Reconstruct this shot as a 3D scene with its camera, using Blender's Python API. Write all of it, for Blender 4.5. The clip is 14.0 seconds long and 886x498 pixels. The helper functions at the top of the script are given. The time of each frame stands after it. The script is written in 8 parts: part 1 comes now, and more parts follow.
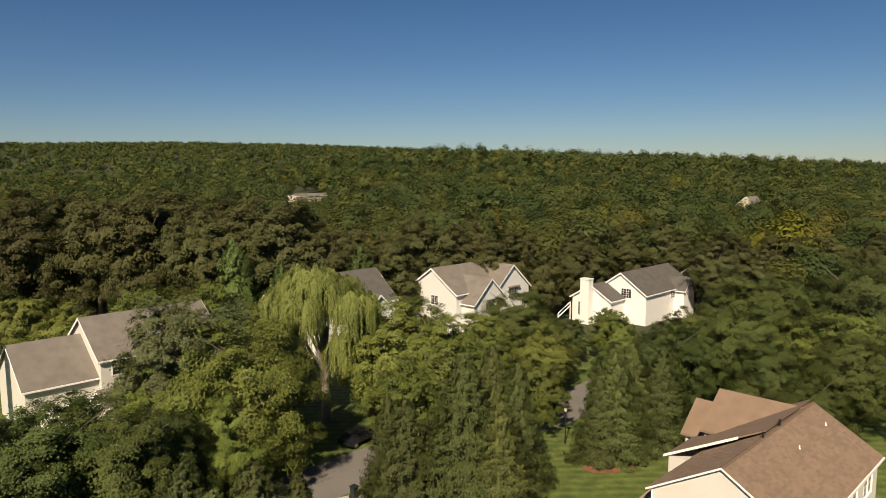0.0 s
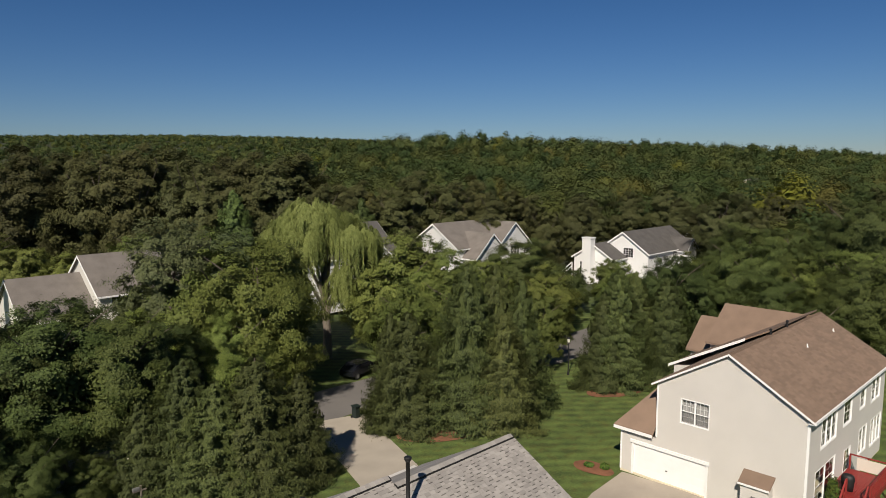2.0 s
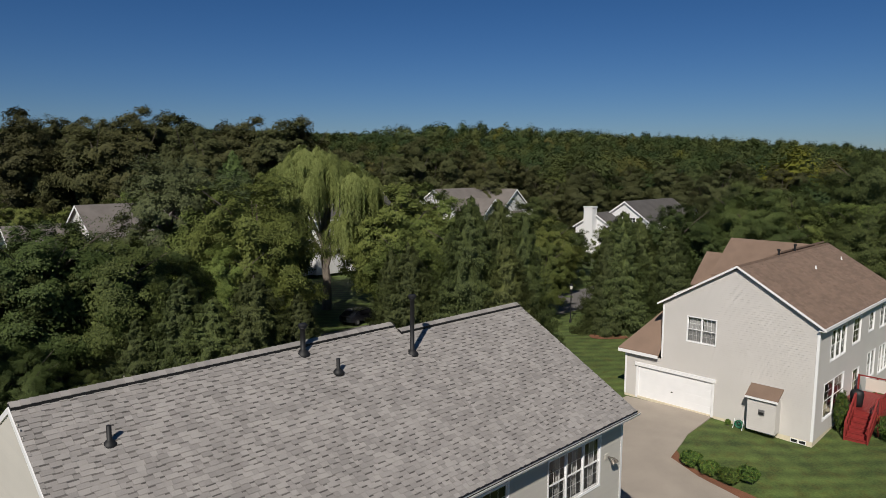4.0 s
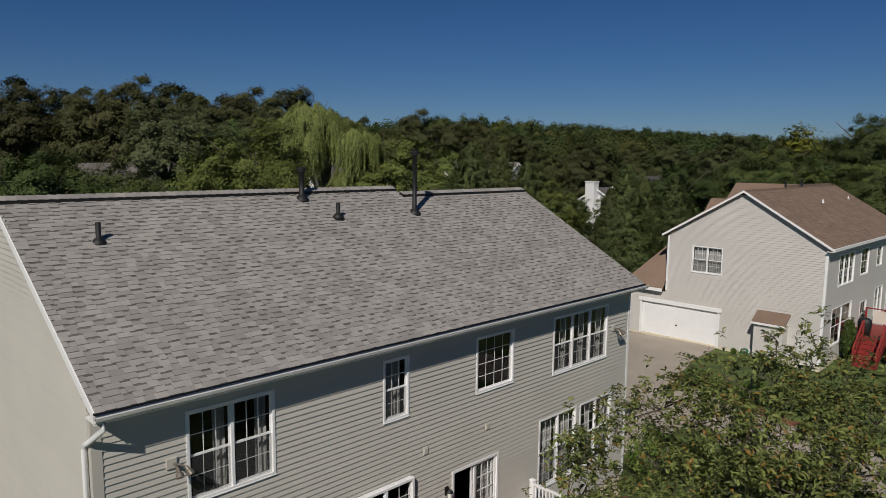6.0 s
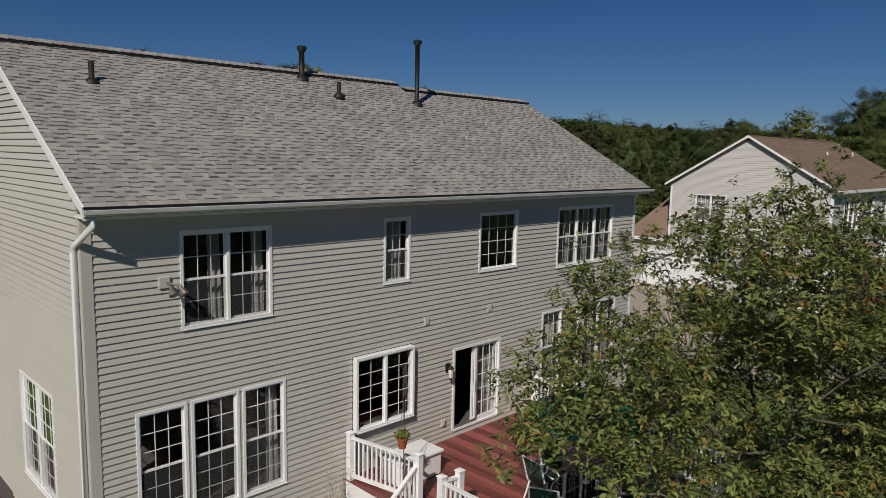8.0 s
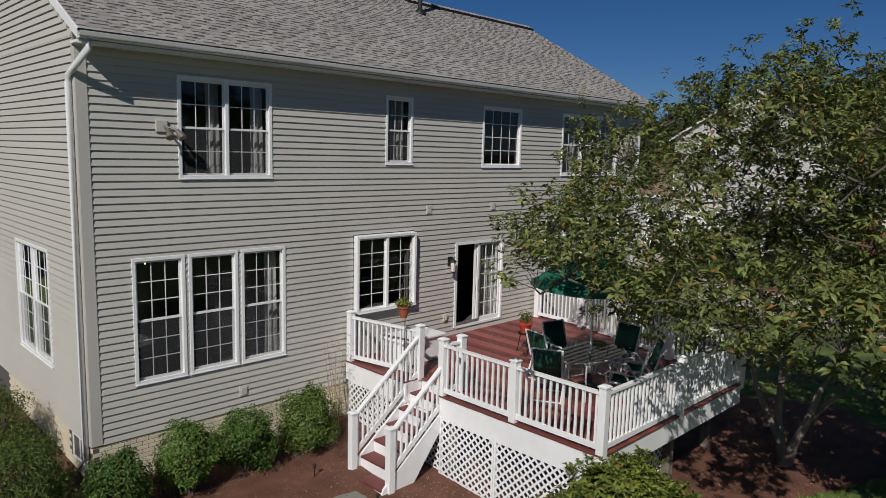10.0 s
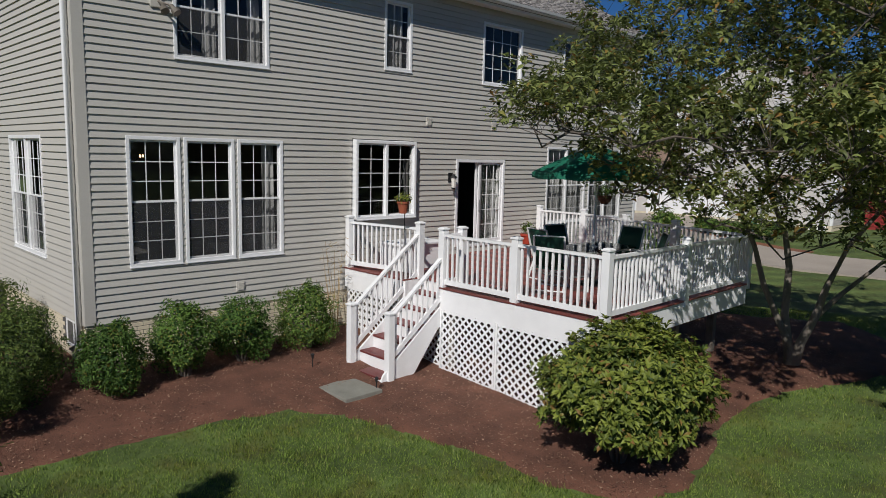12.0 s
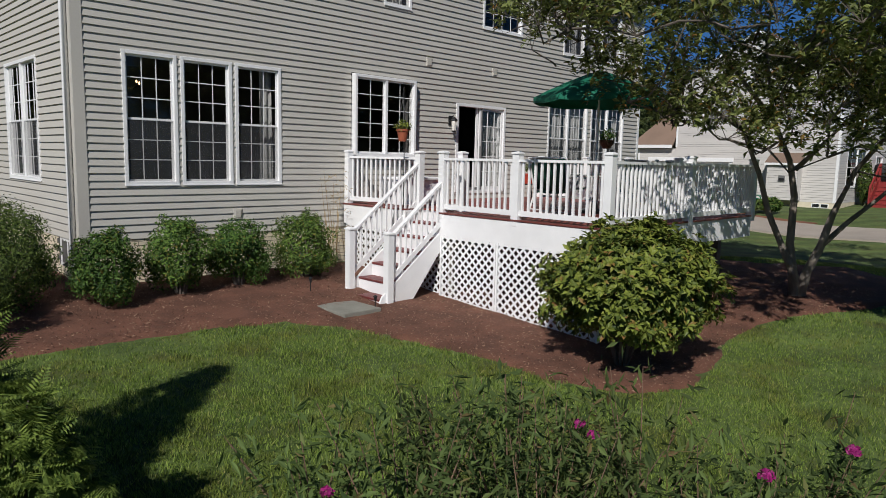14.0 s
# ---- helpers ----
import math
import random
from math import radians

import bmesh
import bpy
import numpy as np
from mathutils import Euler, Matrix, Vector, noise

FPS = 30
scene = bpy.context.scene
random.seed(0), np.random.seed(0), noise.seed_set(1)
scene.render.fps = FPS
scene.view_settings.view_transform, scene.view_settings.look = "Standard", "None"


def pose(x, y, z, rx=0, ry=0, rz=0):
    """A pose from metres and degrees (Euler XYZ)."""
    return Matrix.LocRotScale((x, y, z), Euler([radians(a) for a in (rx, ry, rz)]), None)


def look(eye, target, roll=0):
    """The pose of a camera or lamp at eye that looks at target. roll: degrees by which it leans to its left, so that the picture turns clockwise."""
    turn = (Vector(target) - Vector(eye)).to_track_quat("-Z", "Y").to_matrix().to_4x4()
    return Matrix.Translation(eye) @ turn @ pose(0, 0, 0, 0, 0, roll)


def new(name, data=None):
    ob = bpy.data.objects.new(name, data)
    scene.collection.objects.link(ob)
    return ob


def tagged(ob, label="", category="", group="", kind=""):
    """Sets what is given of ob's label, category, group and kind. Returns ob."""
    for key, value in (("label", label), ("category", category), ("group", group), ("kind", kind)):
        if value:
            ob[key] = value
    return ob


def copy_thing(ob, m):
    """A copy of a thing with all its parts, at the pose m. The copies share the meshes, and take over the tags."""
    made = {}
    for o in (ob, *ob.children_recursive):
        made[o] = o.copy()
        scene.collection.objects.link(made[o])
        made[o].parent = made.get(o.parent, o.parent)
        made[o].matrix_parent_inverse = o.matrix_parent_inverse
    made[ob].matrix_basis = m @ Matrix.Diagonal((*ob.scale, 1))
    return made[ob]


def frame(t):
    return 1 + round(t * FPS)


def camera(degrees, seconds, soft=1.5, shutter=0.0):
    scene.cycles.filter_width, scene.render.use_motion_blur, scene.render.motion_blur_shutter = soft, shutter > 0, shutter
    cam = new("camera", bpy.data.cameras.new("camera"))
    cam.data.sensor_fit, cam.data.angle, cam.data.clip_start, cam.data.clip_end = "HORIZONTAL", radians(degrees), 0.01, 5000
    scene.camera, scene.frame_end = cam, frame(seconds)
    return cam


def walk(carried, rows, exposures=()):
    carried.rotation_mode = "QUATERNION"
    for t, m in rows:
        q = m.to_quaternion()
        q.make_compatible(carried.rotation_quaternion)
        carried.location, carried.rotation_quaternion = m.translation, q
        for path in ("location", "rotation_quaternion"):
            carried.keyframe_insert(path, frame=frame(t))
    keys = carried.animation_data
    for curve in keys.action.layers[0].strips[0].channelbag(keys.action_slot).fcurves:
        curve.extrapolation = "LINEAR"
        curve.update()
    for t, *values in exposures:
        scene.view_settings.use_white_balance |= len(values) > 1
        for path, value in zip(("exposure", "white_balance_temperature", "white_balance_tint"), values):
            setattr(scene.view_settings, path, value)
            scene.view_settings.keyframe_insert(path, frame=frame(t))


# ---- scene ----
cam = camera(65.2, 14.0, soft=0.8)
PATH = [
    (0, (0.4, -0.08, 27.724), (1.8, 1.329, 27.487), -0.2),
    (0.5, (0.225, -0.147, 26.081), (1.624, 1.261, 25.838), -0.1),
    (1, (0.177, -0.15, 24.332), (1.576, 1.258, 24.088), -0.1),
    (1.5, (0.087, -0.082, 22.639), (1.487, 1.325, 22.393), -0.1),
    (2, (0.052, -0.021, 21.094), (1.451, 1.386, 20.845), -0.1),
    (2.5, (0.058, 0.037, 19.693), (1.457, 1.444, 19.444), -0.0),
    (3, (-0.023, 0.088, 18.414), (1.377, 1.495, 18.162), 0.1),
    (5.5, (0.012, 0.352, 12.477), (1.412, 1.757, 12.218), 0.5),
    (6, (0.007, 0.337, 11.542), (1.406, 1.741, 11.282), 0.6),
    (6.5, (0.005, 0.346, 10.661), (1.405, 1.749, 10.401), 0.7),
    (7, (0.009, 0.375, 9.874), (1.41, 1.778, 9.612), 0.8),
    (7.5, (0.006, 0.39, 9.115), (1.407, 1.792, 8.852), 1.0),
    (8, (-0.008, 0.395, 8.419), (1.394, 1.796, 8.152), 1.2),
    (10.5, (-0.049, 0.265, 5.316), (1.348, 1.67, 5.04), 1.5),
    (11, (-0.059, 0.239, 4.772), (1.338, 1.644, 4.497), 1.4),
    (11.5, (-0.057, 0.213, 4.26), (1.338, 1.62, 3.991), 1.4),
    (12, (-0.021, 0.195, 3.826), (1.373, 1.604, 3.558), 1.3),
    (12.5, (-0.009, 0.183, 3.429), (1.385, 1.593, 3.166), 1.3),
    (13, (-0.023, 0.18, 3.079), (1.373, 1.589, 2.818), 1.3),
    (13.5, (-0.015, 0.165, 2.741), (1.38, 1.574, 2.481), 1.3),
    (14, (0.011, 0.154, 2.393), (1.404, 1.567, 2.138), 1.3),
]
EXPOSURES = [(0, 0.38, 8600, 10), (1.5, 0.13, 7350, 10), (3, -0.1, 6550, 10), (5.5, -0.48, 6400, 10), (6.5, -0.56, 6420, 10), (8, -0.53, 6450, 10), (11, -0.5, 6050, 10), (14, -0.33, 6050, 10)]
walk(cam, [(t, look(eye, target, roll)) for t, eye, target, roll in PATH], EXPOSURES)

# ---- world and sun ----
SUN_EL, SUN_AZ = 39.7, 240.3
world = bpy.data.worlds.new("World")
scene.world = world
world.use_nodes = True
wn = world.node_tree.nodes
sky = wn.new("ShaderNodeTexSky")
sky.sky_type = "NISHITA"
sky.sun_disc = False
sky.sun_elevation, sky.sun_rotation = radians(SUN_EL), radians(SUN_AZ)
sky.altitude, sky.air_density, sky.dust_density, sky.ozone_density = 300, 1.0, 0.0, 4.0
wn["Background"].inputs["Strength"].default_value = 0.05
sky_tone = wn.new("ShaderNodeHueSaturation")
sky_tone.inputs["Saturation"].default_value, sky_tone.inputs["Value"].default_value = 1.2, 0.9
sky_tint = wn.new("ShaderNodeMix")
sky_tint.data_type, sky_tint.blend_type = "RGBA", "MULTIPLY"
sky_tint.inputs[0].default_value = 1.0
way = wn.new("ShaderNodeTexCoord")
apart = wn.new("ShaderNodeSeparateXYZ")
height = wn.new("ShaderNodeMapRange")
height.inputs[1].default_value, height.inputs[2].default_value = 0.0, 0.6
blue = wn.new("ShaderNodeMix")
blue.data_type = "RGBA"
blue.inputs[6].default_value, blue.inputs[7].default_value = (0.66, 0.84, 1.22, 1), (0.46, 0.69, 0.80, 1)
world.node_tree.links.new(way.outputs["Generated"], apart.inputs[0])
world.node_tree.links.new(apart.outputs["Z"], height.inputs[0])
world.node_tree.links.new(height.outputs[0], blue.inputs[0])
world.node_tree.links.new(blue.outputs[2], sky_tint.inputs[7])
world.node_tree.links.new(sky.outputs[0], sky_tone.inputs["Color"])
world.node_tree.links.new(sky_tone.outputs[0], sky_tint.inputs[6])
world.node_tree.links.new(sky_tint.outputs[2], wn["Background"].inputs["Color"])
sun_data = bpy.data.lights.new("sun", "SUN")
sun_data.energy, sun_data.angle, sun_data.color = 5.0, radians(0.53), (1.0, 0.93, 0.83)
sun = new("sun", sun_data)
sun.matrix_world = look((-28, -16, 40), (-28 + 1.4, -16 + 0.8, 40 - 1.34))

# ---- materials ----
MATS = {}


def mat(name, color, rough=0.7, spread=0.15, scale=3.0, fine=60.0, bump=0.0, metal=0.0, island=0.0, objrand=0.0, spec=0.5,
        second=None, stains=0.0, stretch=(1, 1, 1)):
    """A surface with colour variation at two scales, fine relief and, where asked, a tone of its own per piece."""
    m = bpy.data.materials.new(name)
    m.use_nodes = True
    nt = m.node_tree
    N, L = nt.nodes, nt.links
    bsdf = N["Principled BSDF"]
    bsdf.inputs["Roughness"].default_value = rough
    bsdf.inputs["Metallic"].default_value = metal
    bsdf.inputs["Specular IOR Level"].default_value = spec
    geo = N.new("ShaderNodeNewGeometry")
    mapp = N.new("ShaderNodeMapping")
    mapp.inputs["Scale"].default_value = stretch
    L.new(geo.outputs["Position"], mapp.inputs["Vector"])
    big, small = N.new("ShaderNodeTexNoise"), N.new("ShaderNodeTexNoise")
    for node, sc, det in ((big, scale, 5), (small, fine, 3)):
        node.inputs["Scale"].default_value, node.inputs["Detail"].default_value = sc, det
        L.new(mapp.outputs[0], node.inputs["Vector"])
    add = N.new("ShaderNodeMath")
    add.operation = "MULTIPLY_ADD"
    add.inputs[1].default_value = 0.6
    L.new(big.outputs["Fac"], add.inputs[0])
    half = N.new("ShaderNodeMath")
    half.operation = "MULTIPLY"
    half.inputs[1].default_value = 0.4
    L.new(small.outputs["Fac"], half.inputs[0])
    L.new(half.outputs[0], add.inputs[2])
    last = add.outputs[0]
    if island:
        k = N.new("ShaderNodeMath")
        k.operation = "MULTIPLY_ADD"
        k.inputs[1].default_value = island
        L.new(geo.outputs["Random Per Island"], k.inputs[0])
        L.new(last, k.inputs[2])
        sub = N.new("ShaderNodeMath")
        sub.operation = "SUBTRACT"
        sub.inputs[1].default_value = island / 2
        L.new(k.outputs[0], sub.inputs[0])
        last = sub.outputs[0]
    if objrand:
        info = N.new("ShaderNodeObjectInfo")
        k = N.new("ShaderNodeMath")
        k.operation = "MULTIPLY_ADD"
        k.inputs[1].default_value = objrand
        L.new(info.outputs["Random"], k.inputs[0])
        L.new(last, k.inputs[2])
        sub = N.new("ShaderNodeMath")
        sub.operation = "SUBTRACT"
        sub.inputs[1].default_value = objrand / 2
        L.new(k.outputs[0], sub.inputs[0])
        last = sub.outputs[0]
    ramp = N.new("ShaderNodeValToRGB")
    c = Vector(color)
    lo = c * (1 - spread)
    hi = Vector(second) if second else c * (1 + spread)
    ramp.color_ramp.elements[0].position, ramp.color_ramp.elements[1].position = 0.3, 0.7
    ramp.color_ramp.elements[0].color = (*lo, 1)
    ramp.color_ramp.elements[1].color = (*[min(1, v) for v in hi], 1)
    L.new(last, ramp.inputs[0])
    L.new(ramp.outputs[0], bsdf.inputs["Base Color"])
    if bump:
        b = N.new("ShaderNodeBump")
        b.inputs["Strength"].default_value, b.inputs["Distance"].default_value = min(1, bump), 0.01 * max(1, bump)
        L.new(small.outputs["Fac"], b.inputs["Height"])
        L.new(b.outputs[0], bsdf.inputs["Normal"])
    MATS[name] = m
    return m


def leaf_mat(name, dark, light, odd=None, gloss=0.35, trans=0.3, attr=False):
    """Foliage: every leaf has its own tone; some light passes through."""
    m = bpy.data.materials.new(name)
    m.use_nodes = True
    nt = m.node_tree
    N, L = nt.nodes, nt.links
    bsdf = N["Principled BSDF"]
    bsdf.inputs["Roughness"].default_value = 1 - gloss
    bsdf.inputs["Specular IOR Level"].default_value = 0.25
    geo = N.new("ShaderNodeNewGeometry")
    ramp = N.new("ShaderNodeValToRGB")
    els = ramp.color_ramp.elements
    els[0].position, els[1].position = 0.0, 0.9
    els[0].color, els[1].color = (*dark, 1), (*light, 1)
    if odd:
        e = els.new(0.985)
        e.color = (*odd, 1)
    L.new(geo.outputs["Random Per Island"], ramp.inputs[0])
    col = ramp.outputs[0]
    info = N.new("ShaderNodeObjectInfo")
    hsv = N.new("ShaderNodeHueSaturation")
    L.new(col, hsv.inputs["Color"])
    if attr:
        at = N.new("ShaderNodeAttribute")
        at.attribute_name = "tone"
        tone = at.outputs["Fac"]
        tr = N.new("ShaderNodeValToRGB")
        tint = tr.color_ramp.elements
        tint[0].position, tint[0].color = 0.0, (0.42, 0.62, 0.62, 1)
        tint[1].position, tint[1].color = 1.0, (1.8, 1.0, 0.6, 1)
        for pos, c in ((0.25, (0.62, 0.80, 0.62, 1)), (0.5, (0.95, 1.0, 0.9, 1)), (0.72, (1.22, 1.18, 0.85, 1)), (0.85, (1.3, 1.0, 0.8, 1)), (0.94, (1.7, 1.6, 0.55, 1))):
            e = tint.new(pos)
            e.color = c
        L.new(tone, tr.inputs[0])
        mul = N.new("ShaderNodeMix")
        mul.data_type, mul.blend_type = "RGBA", "MULTIPLY"
        mul.inputs[0].default_value = 1.0
        L.new(col, mul.inputs[6])
        L.new(tr.outputs[0], mul.inputs[7])
        L.new(mul.outputs[2], hsv.inputs["Color"])
    else:
        mr = N.new("ShaderNodeMapRange")
        mr.inputs[3].default_value, mr.inputs[4].default_value = 0.75, 1.3
        L.new(info.outputs["Random"], mr.inputs[0])
        L.new(mr.outputs[0], hsv.inputs["Value"])
        turn = N.new("ShaderNodeMath")
        turn.operation = "MULTIPLY"
        turn.inputs[1].default_value = 7.3
        part_ = N.new("ShaderNodeMath")
        part_.operation = "FRACT"
        hue = N.new("ShaderNodeMapRange")
        hue.inputs[3].default_value, hue.inputs[4].default_value = 0.487, 0.516
        L.new(info.outputs["Random"], turn.inputs[0])
        L.new(turn.outputs[0], part_.inputs[0])
        L.new(part_.outputs[0], hue.inputs[0])
        L.new(hue.outputs[0], hsv.inputs["Hue"])
    L.new(hsv.outputs[0], bsdf.inputs["Base Color"])
    tb = N.new("ShaderNodeBsdfTranslucent")
    L.new(hsv.outputs[0], tb.inputs["Color"])
    mix = N.new("ShaderNodeMixShader")
    mix.inputs[0].default_value = trans
    L.new(bsdf.outputs[0], mix.inputs[1])
    L.new(tb.outputs[0], mix.inputs[2])
    L.new(mix.outputs[0], N["Material Output"].inputs[0])
    MATS[name] = m
    return m


def glass_mat(name, tint=(1, 1, 1), base=0.06):
    m = bpy.data.materials.new(name)
    m.use_nodes = True
    nt = m.node_tree
    N, L = nt.nodes, nt.links
    N.remove(N["Principled BSDF"])
    tr, gl, fr, mix = (N.new(k) for k in ("ShaderNodeBsdfTransparent", "ShaderNodeBsdfGlossy", "ShaderNodeFresnel", "ShaderNodeMixShader"))
    tr.inputs[0].default_value = (*[0.82 * t for t in tint], 1)
    gl.inputs["Roughness"].default_value = 0.015
    fr.inputs[0].default_value = 1.65
    L.new(fr.outputs[0], mix.inputs[0])
    L.new(tr.outputs[0], mix.inputs[1])
    L.new(gl.outputs[0], mix.inputs[2])
    L.new(mix.outputs[0], N["Material Output"].inputs[0])
    MATS[name] = m
    return m


mat("siding", (0.525, 0.502, 0.455), 0.55, 0.06, 0.7, 40, 0.08, objrand=0.12)
mat("siding_far", (0.58, 0.555, 0.525), 0.55, 0.05, 0.5, 30, 0.05)
mat("siding_white", (0.66, 0.66, 0.66), 0.6, 0.05, 0.5, 30, 0.05)
mat("siding_cream", (0.60, 0.585, 0.55), 0.6, 0.05, 0.5, 30, 0.05)
mat("siding_bright", (0.74, 0.74, 0.74), 0.6, 0.05, 0.5, 30, 0.05)
mat("trim_white", (0.84, 0.84, 0.84), 0.45, 0.04, 1.5, 50, 0.05)
mat("paint_white", (0.86, 0.86, 0.86), 0.5, 0.07, 2.5, 80, 0.15, objrand=0.08)
mat("gutter_metal", (0.74, 0.73, 0.71), 0.4, 0.08, 1.5, 50, 0.0)
mat("shingle_grey", (0.325, 0.304, 0.286), 0.92, 0.18, 1.2, 160, 0.6, island=0.38)
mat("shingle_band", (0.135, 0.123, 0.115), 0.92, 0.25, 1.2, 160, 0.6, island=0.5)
mat("shingle_piece", (0.325, 0.304, 0.286), 0.92, 0.18, 1.2, 160, 0.6, objrand=0.38)
mat("shingle_brown", (0.218, 0.150, 0.110), 0.92, 0.16, 1.0, 120, 0.5, island=0.3)
mat("shingle_far", (0.185, 0.165, 0.15), 0.92, 0.22, 0.8, 60, 0.4, island=0.4)
mat("shingle_dark", (0.105, 0.098, 0.094), 0.92, 0.22, 0.8, 60, 0.4, island=0.4)
mat("black_metal", (0.010, 0.010, 0.011), 0.6, 0.3, 6, 80, 0.1)
mat("lead_grey", (0.16, 0.16, 0.16), 0.55, 0.25, 6, 80, 0.2)
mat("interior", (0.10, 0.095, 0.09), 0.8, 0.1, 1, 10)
mat("curtain", (0.46, 0.46, 0.45), 0.9, 0.08, 3, 90, 0.1)
mat("brick_cream", (0.64, 0.57, 0.43), 0.85, 0.12, 4, 90, 0.5, objrand=0.35)
mat("mortar", (0.60, 0.55, 0.44), 0.9, 0.1, 6, 120, 0.4)
mat("mulch", (0.138, 0.060, 0.037), 0.95, 0.5, 2.2, 55, 1.6)
mat("mulch_chip", (0.13, 0.060, 0.038), 0.9, 0.45, 5, 60, 0.3, island=0.8, second=(0.36, 0.23, 0.15))
mat("concrete", (0.40, 0.355, 0.30), 0.88, 0.12, 0.6, 60, 0.3)
mat("asphalt", (0.16, 0.15, 0.145), 0.92, 0.12, 0.4, 80, 0.4)
mat("slate_stone", (0.24, 0.235, 0.20), 0.8, 0.2, 4, 60, 0.4)
mat("deck_red", (0.26, 0.075, 0.060), 0.5, 0.22, 3, 60, 0.25, objrand=0.5, stretch=(1, 0.2, 1))
mat("deck_red_dark", (0.165, 0.046, 0.039), 0.5, 0.2, 3, 60, 0.25, objrand=0.5, stretch=(1, 0.2, 1))
mat("tread_red", (0.15, 0.035, 0.032), 0.5, 0.15, 3, 60, 0.2, objrand=0.2)
mat("red_paint", (0.25, 0.030, 0.027), 0.5, 0.2, 3, 60, 0.2)
mat("umbrella_cloth", (0.005, 0.130, 0.074), 0.75, 0.12, 3, 150, 0.1)
mat("sling_green", (0.012, 0.080, 0.046), 0.7, 0.15, 5, 200, 0.2)
mat("terracotta", (0.32, 0.085, 0.04), 0.8, 0.2, 8, 80, 0.2)
mat("red_pot", (0.42, 0.05, 0.025), 0.5, 0.15, 8, 80, 0.1)
mat("wicker", (0.10, 0.05, 0.025), 0.9, 0.4, 20, 120, 0.6)
mat("bark", (0.115, 0.095, 0.078), 0.95, 0.4, 3, 30, 1.0, stretch=(1, 1, 0.25))
mat("bark_pale", (0.20, 0.17, 0.14), 0.95, 0.35, 3, 30, 0.8, stretch=(1, 1, 0.3))
mat("twig", (0.17, 0.11, 0.07), 0.9, 0.3, 8, 60, 0.2)
mat("straw", (0.36, 0.26, 0.13), 0.9, 0.25, 8, 60, 0.0)
mat("rubber_black", (0.012, 0.012, 0.013), 0.6, 0.2, 4, 60)
mat("bin_green", (0.012, 0.022, 0.02), 0.55, 0.2, 4, 60)
mat("car_paint", (0.012, 0.014, 0.02), 0.25, 0.1, 2, 30)
mat("hose_green", (0.01, 0.12, 0.06), 0.5, 0.2, 6, 60)
mat("petal_magenta", (0.26, 0.010, 0.13), 0.6, 0.3, 20, 60, island=0.5)
mat("plaster_pale", (0.62, 0.57, 0.50), 0.8, 0.08, 0.3, 20)
mat("siding_plate", (0.55, 0.52, 0.46), 0.5, 0.05, 3, 40)
mat("bronze", (0.17, 0.15, 0.125), 0.45, 0.2, 6, 40, metal=0.4)
mat("bulb_glass", (0.75, 0.72, 0.66), 0.2, 0.02, 6, 40)
mat("white_metal", (0.75, 0.75, 0.73), 0.35, 0.04, 4, 40)
mat("mulch_rust", (0.20, 0.085, 0.045), 0.95, 0.4, 1.5, 40, 1.0)
mat("dark_pane", (0.02, 0.021, 0.023), 0.12, 0.2, 2, 10, spec=0.35)
glass_mat("glass")
glass_mat("table_glass", (0.75, 0.85, 0.8))
leaf_mat("leaf_magnolia", (0.036, 0.048, 0.018), (0.275, 0.312, 0.092), (0.28, 0.15, 0.04), 0.58, 0.40)
leaf_mat("leaf_rhodo", (0.040, 0.074, 0.013), (0.300, 0.360, 0.060), (0.28, 0.17, 0.05), 0.5, 0.16)
leaf_mat("leaf_nandina", (0.022, 0.052, 0.012), (0.140, 0.220, 0.040), (0.17, 0.14, 0.03), 0.4, 0.16)
leaf_mat("leaf_yew", (0.017, 0.036, 0.010), (0.118, 0.168, 0.033), None, 0.35, 0.12)
leaf_mat("leaf_cedar", (0.050, 0.092, 0.018), (0.210, 0.290, 0.055), None, 0.35, 0.35)
leaf_mat("leaf_maple", (0.104, 0.134, 0.030), (0.176, 0.214, 0.050), None, 0.3, 0.10)
leaf_mat("leaf_shade", (0.084, 0.104, 0.025), (0.142, 0.168, 0.041), None, 0.3, 0.10)
# maple leaf colours darkened, to put shade into trees that came out too bright
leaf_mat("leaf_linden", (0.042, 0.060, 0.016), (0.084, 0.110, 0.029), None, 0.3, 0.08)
leaf_mat("leaf_oak", (0.058, 0.062, 0.023), (0.096, 0.100, 0.037), None, 0.3, 0.20)
leaf_mat("leaf_locust", (0.072, 0.092, 0.040), (0.120, 0.146, 0.060), None, 0.3, 0.10)
leaf_mat("leaf_willow", (0.125, 0.155, 0.046), (0.215, 0.250, 0.080), None, 0.3, 0.35)
leaf_mat("needle_spruce", (0.036, 0.047, 0.015), (0.082, 0.098, 0.028), None, 0.3, 0.05)
leaf_mat("needle_pine", (0.036, 0.064, 0.020), (0.098, 0.145, 0.040), None, 0.3, 0.12)
leaf_mat("leaf_woods", (0.063, 0.077, 0.026), (0.091, 0.107, 0.037), None, 0.25, 0.20, attr=True)
leaf_mat("leaf_flower", (0.042, 0.066, 0.020), (0.170, 0.225, 0.066), (0.22, 0.15, 0.07), 0.3, 0.4)
leaf_mat("grass_blade", (0.052, 0.086, 0.015), (0.290, 0.375, 0.074), (0.37, 0.37, 0.13), 0.3, 0.35)


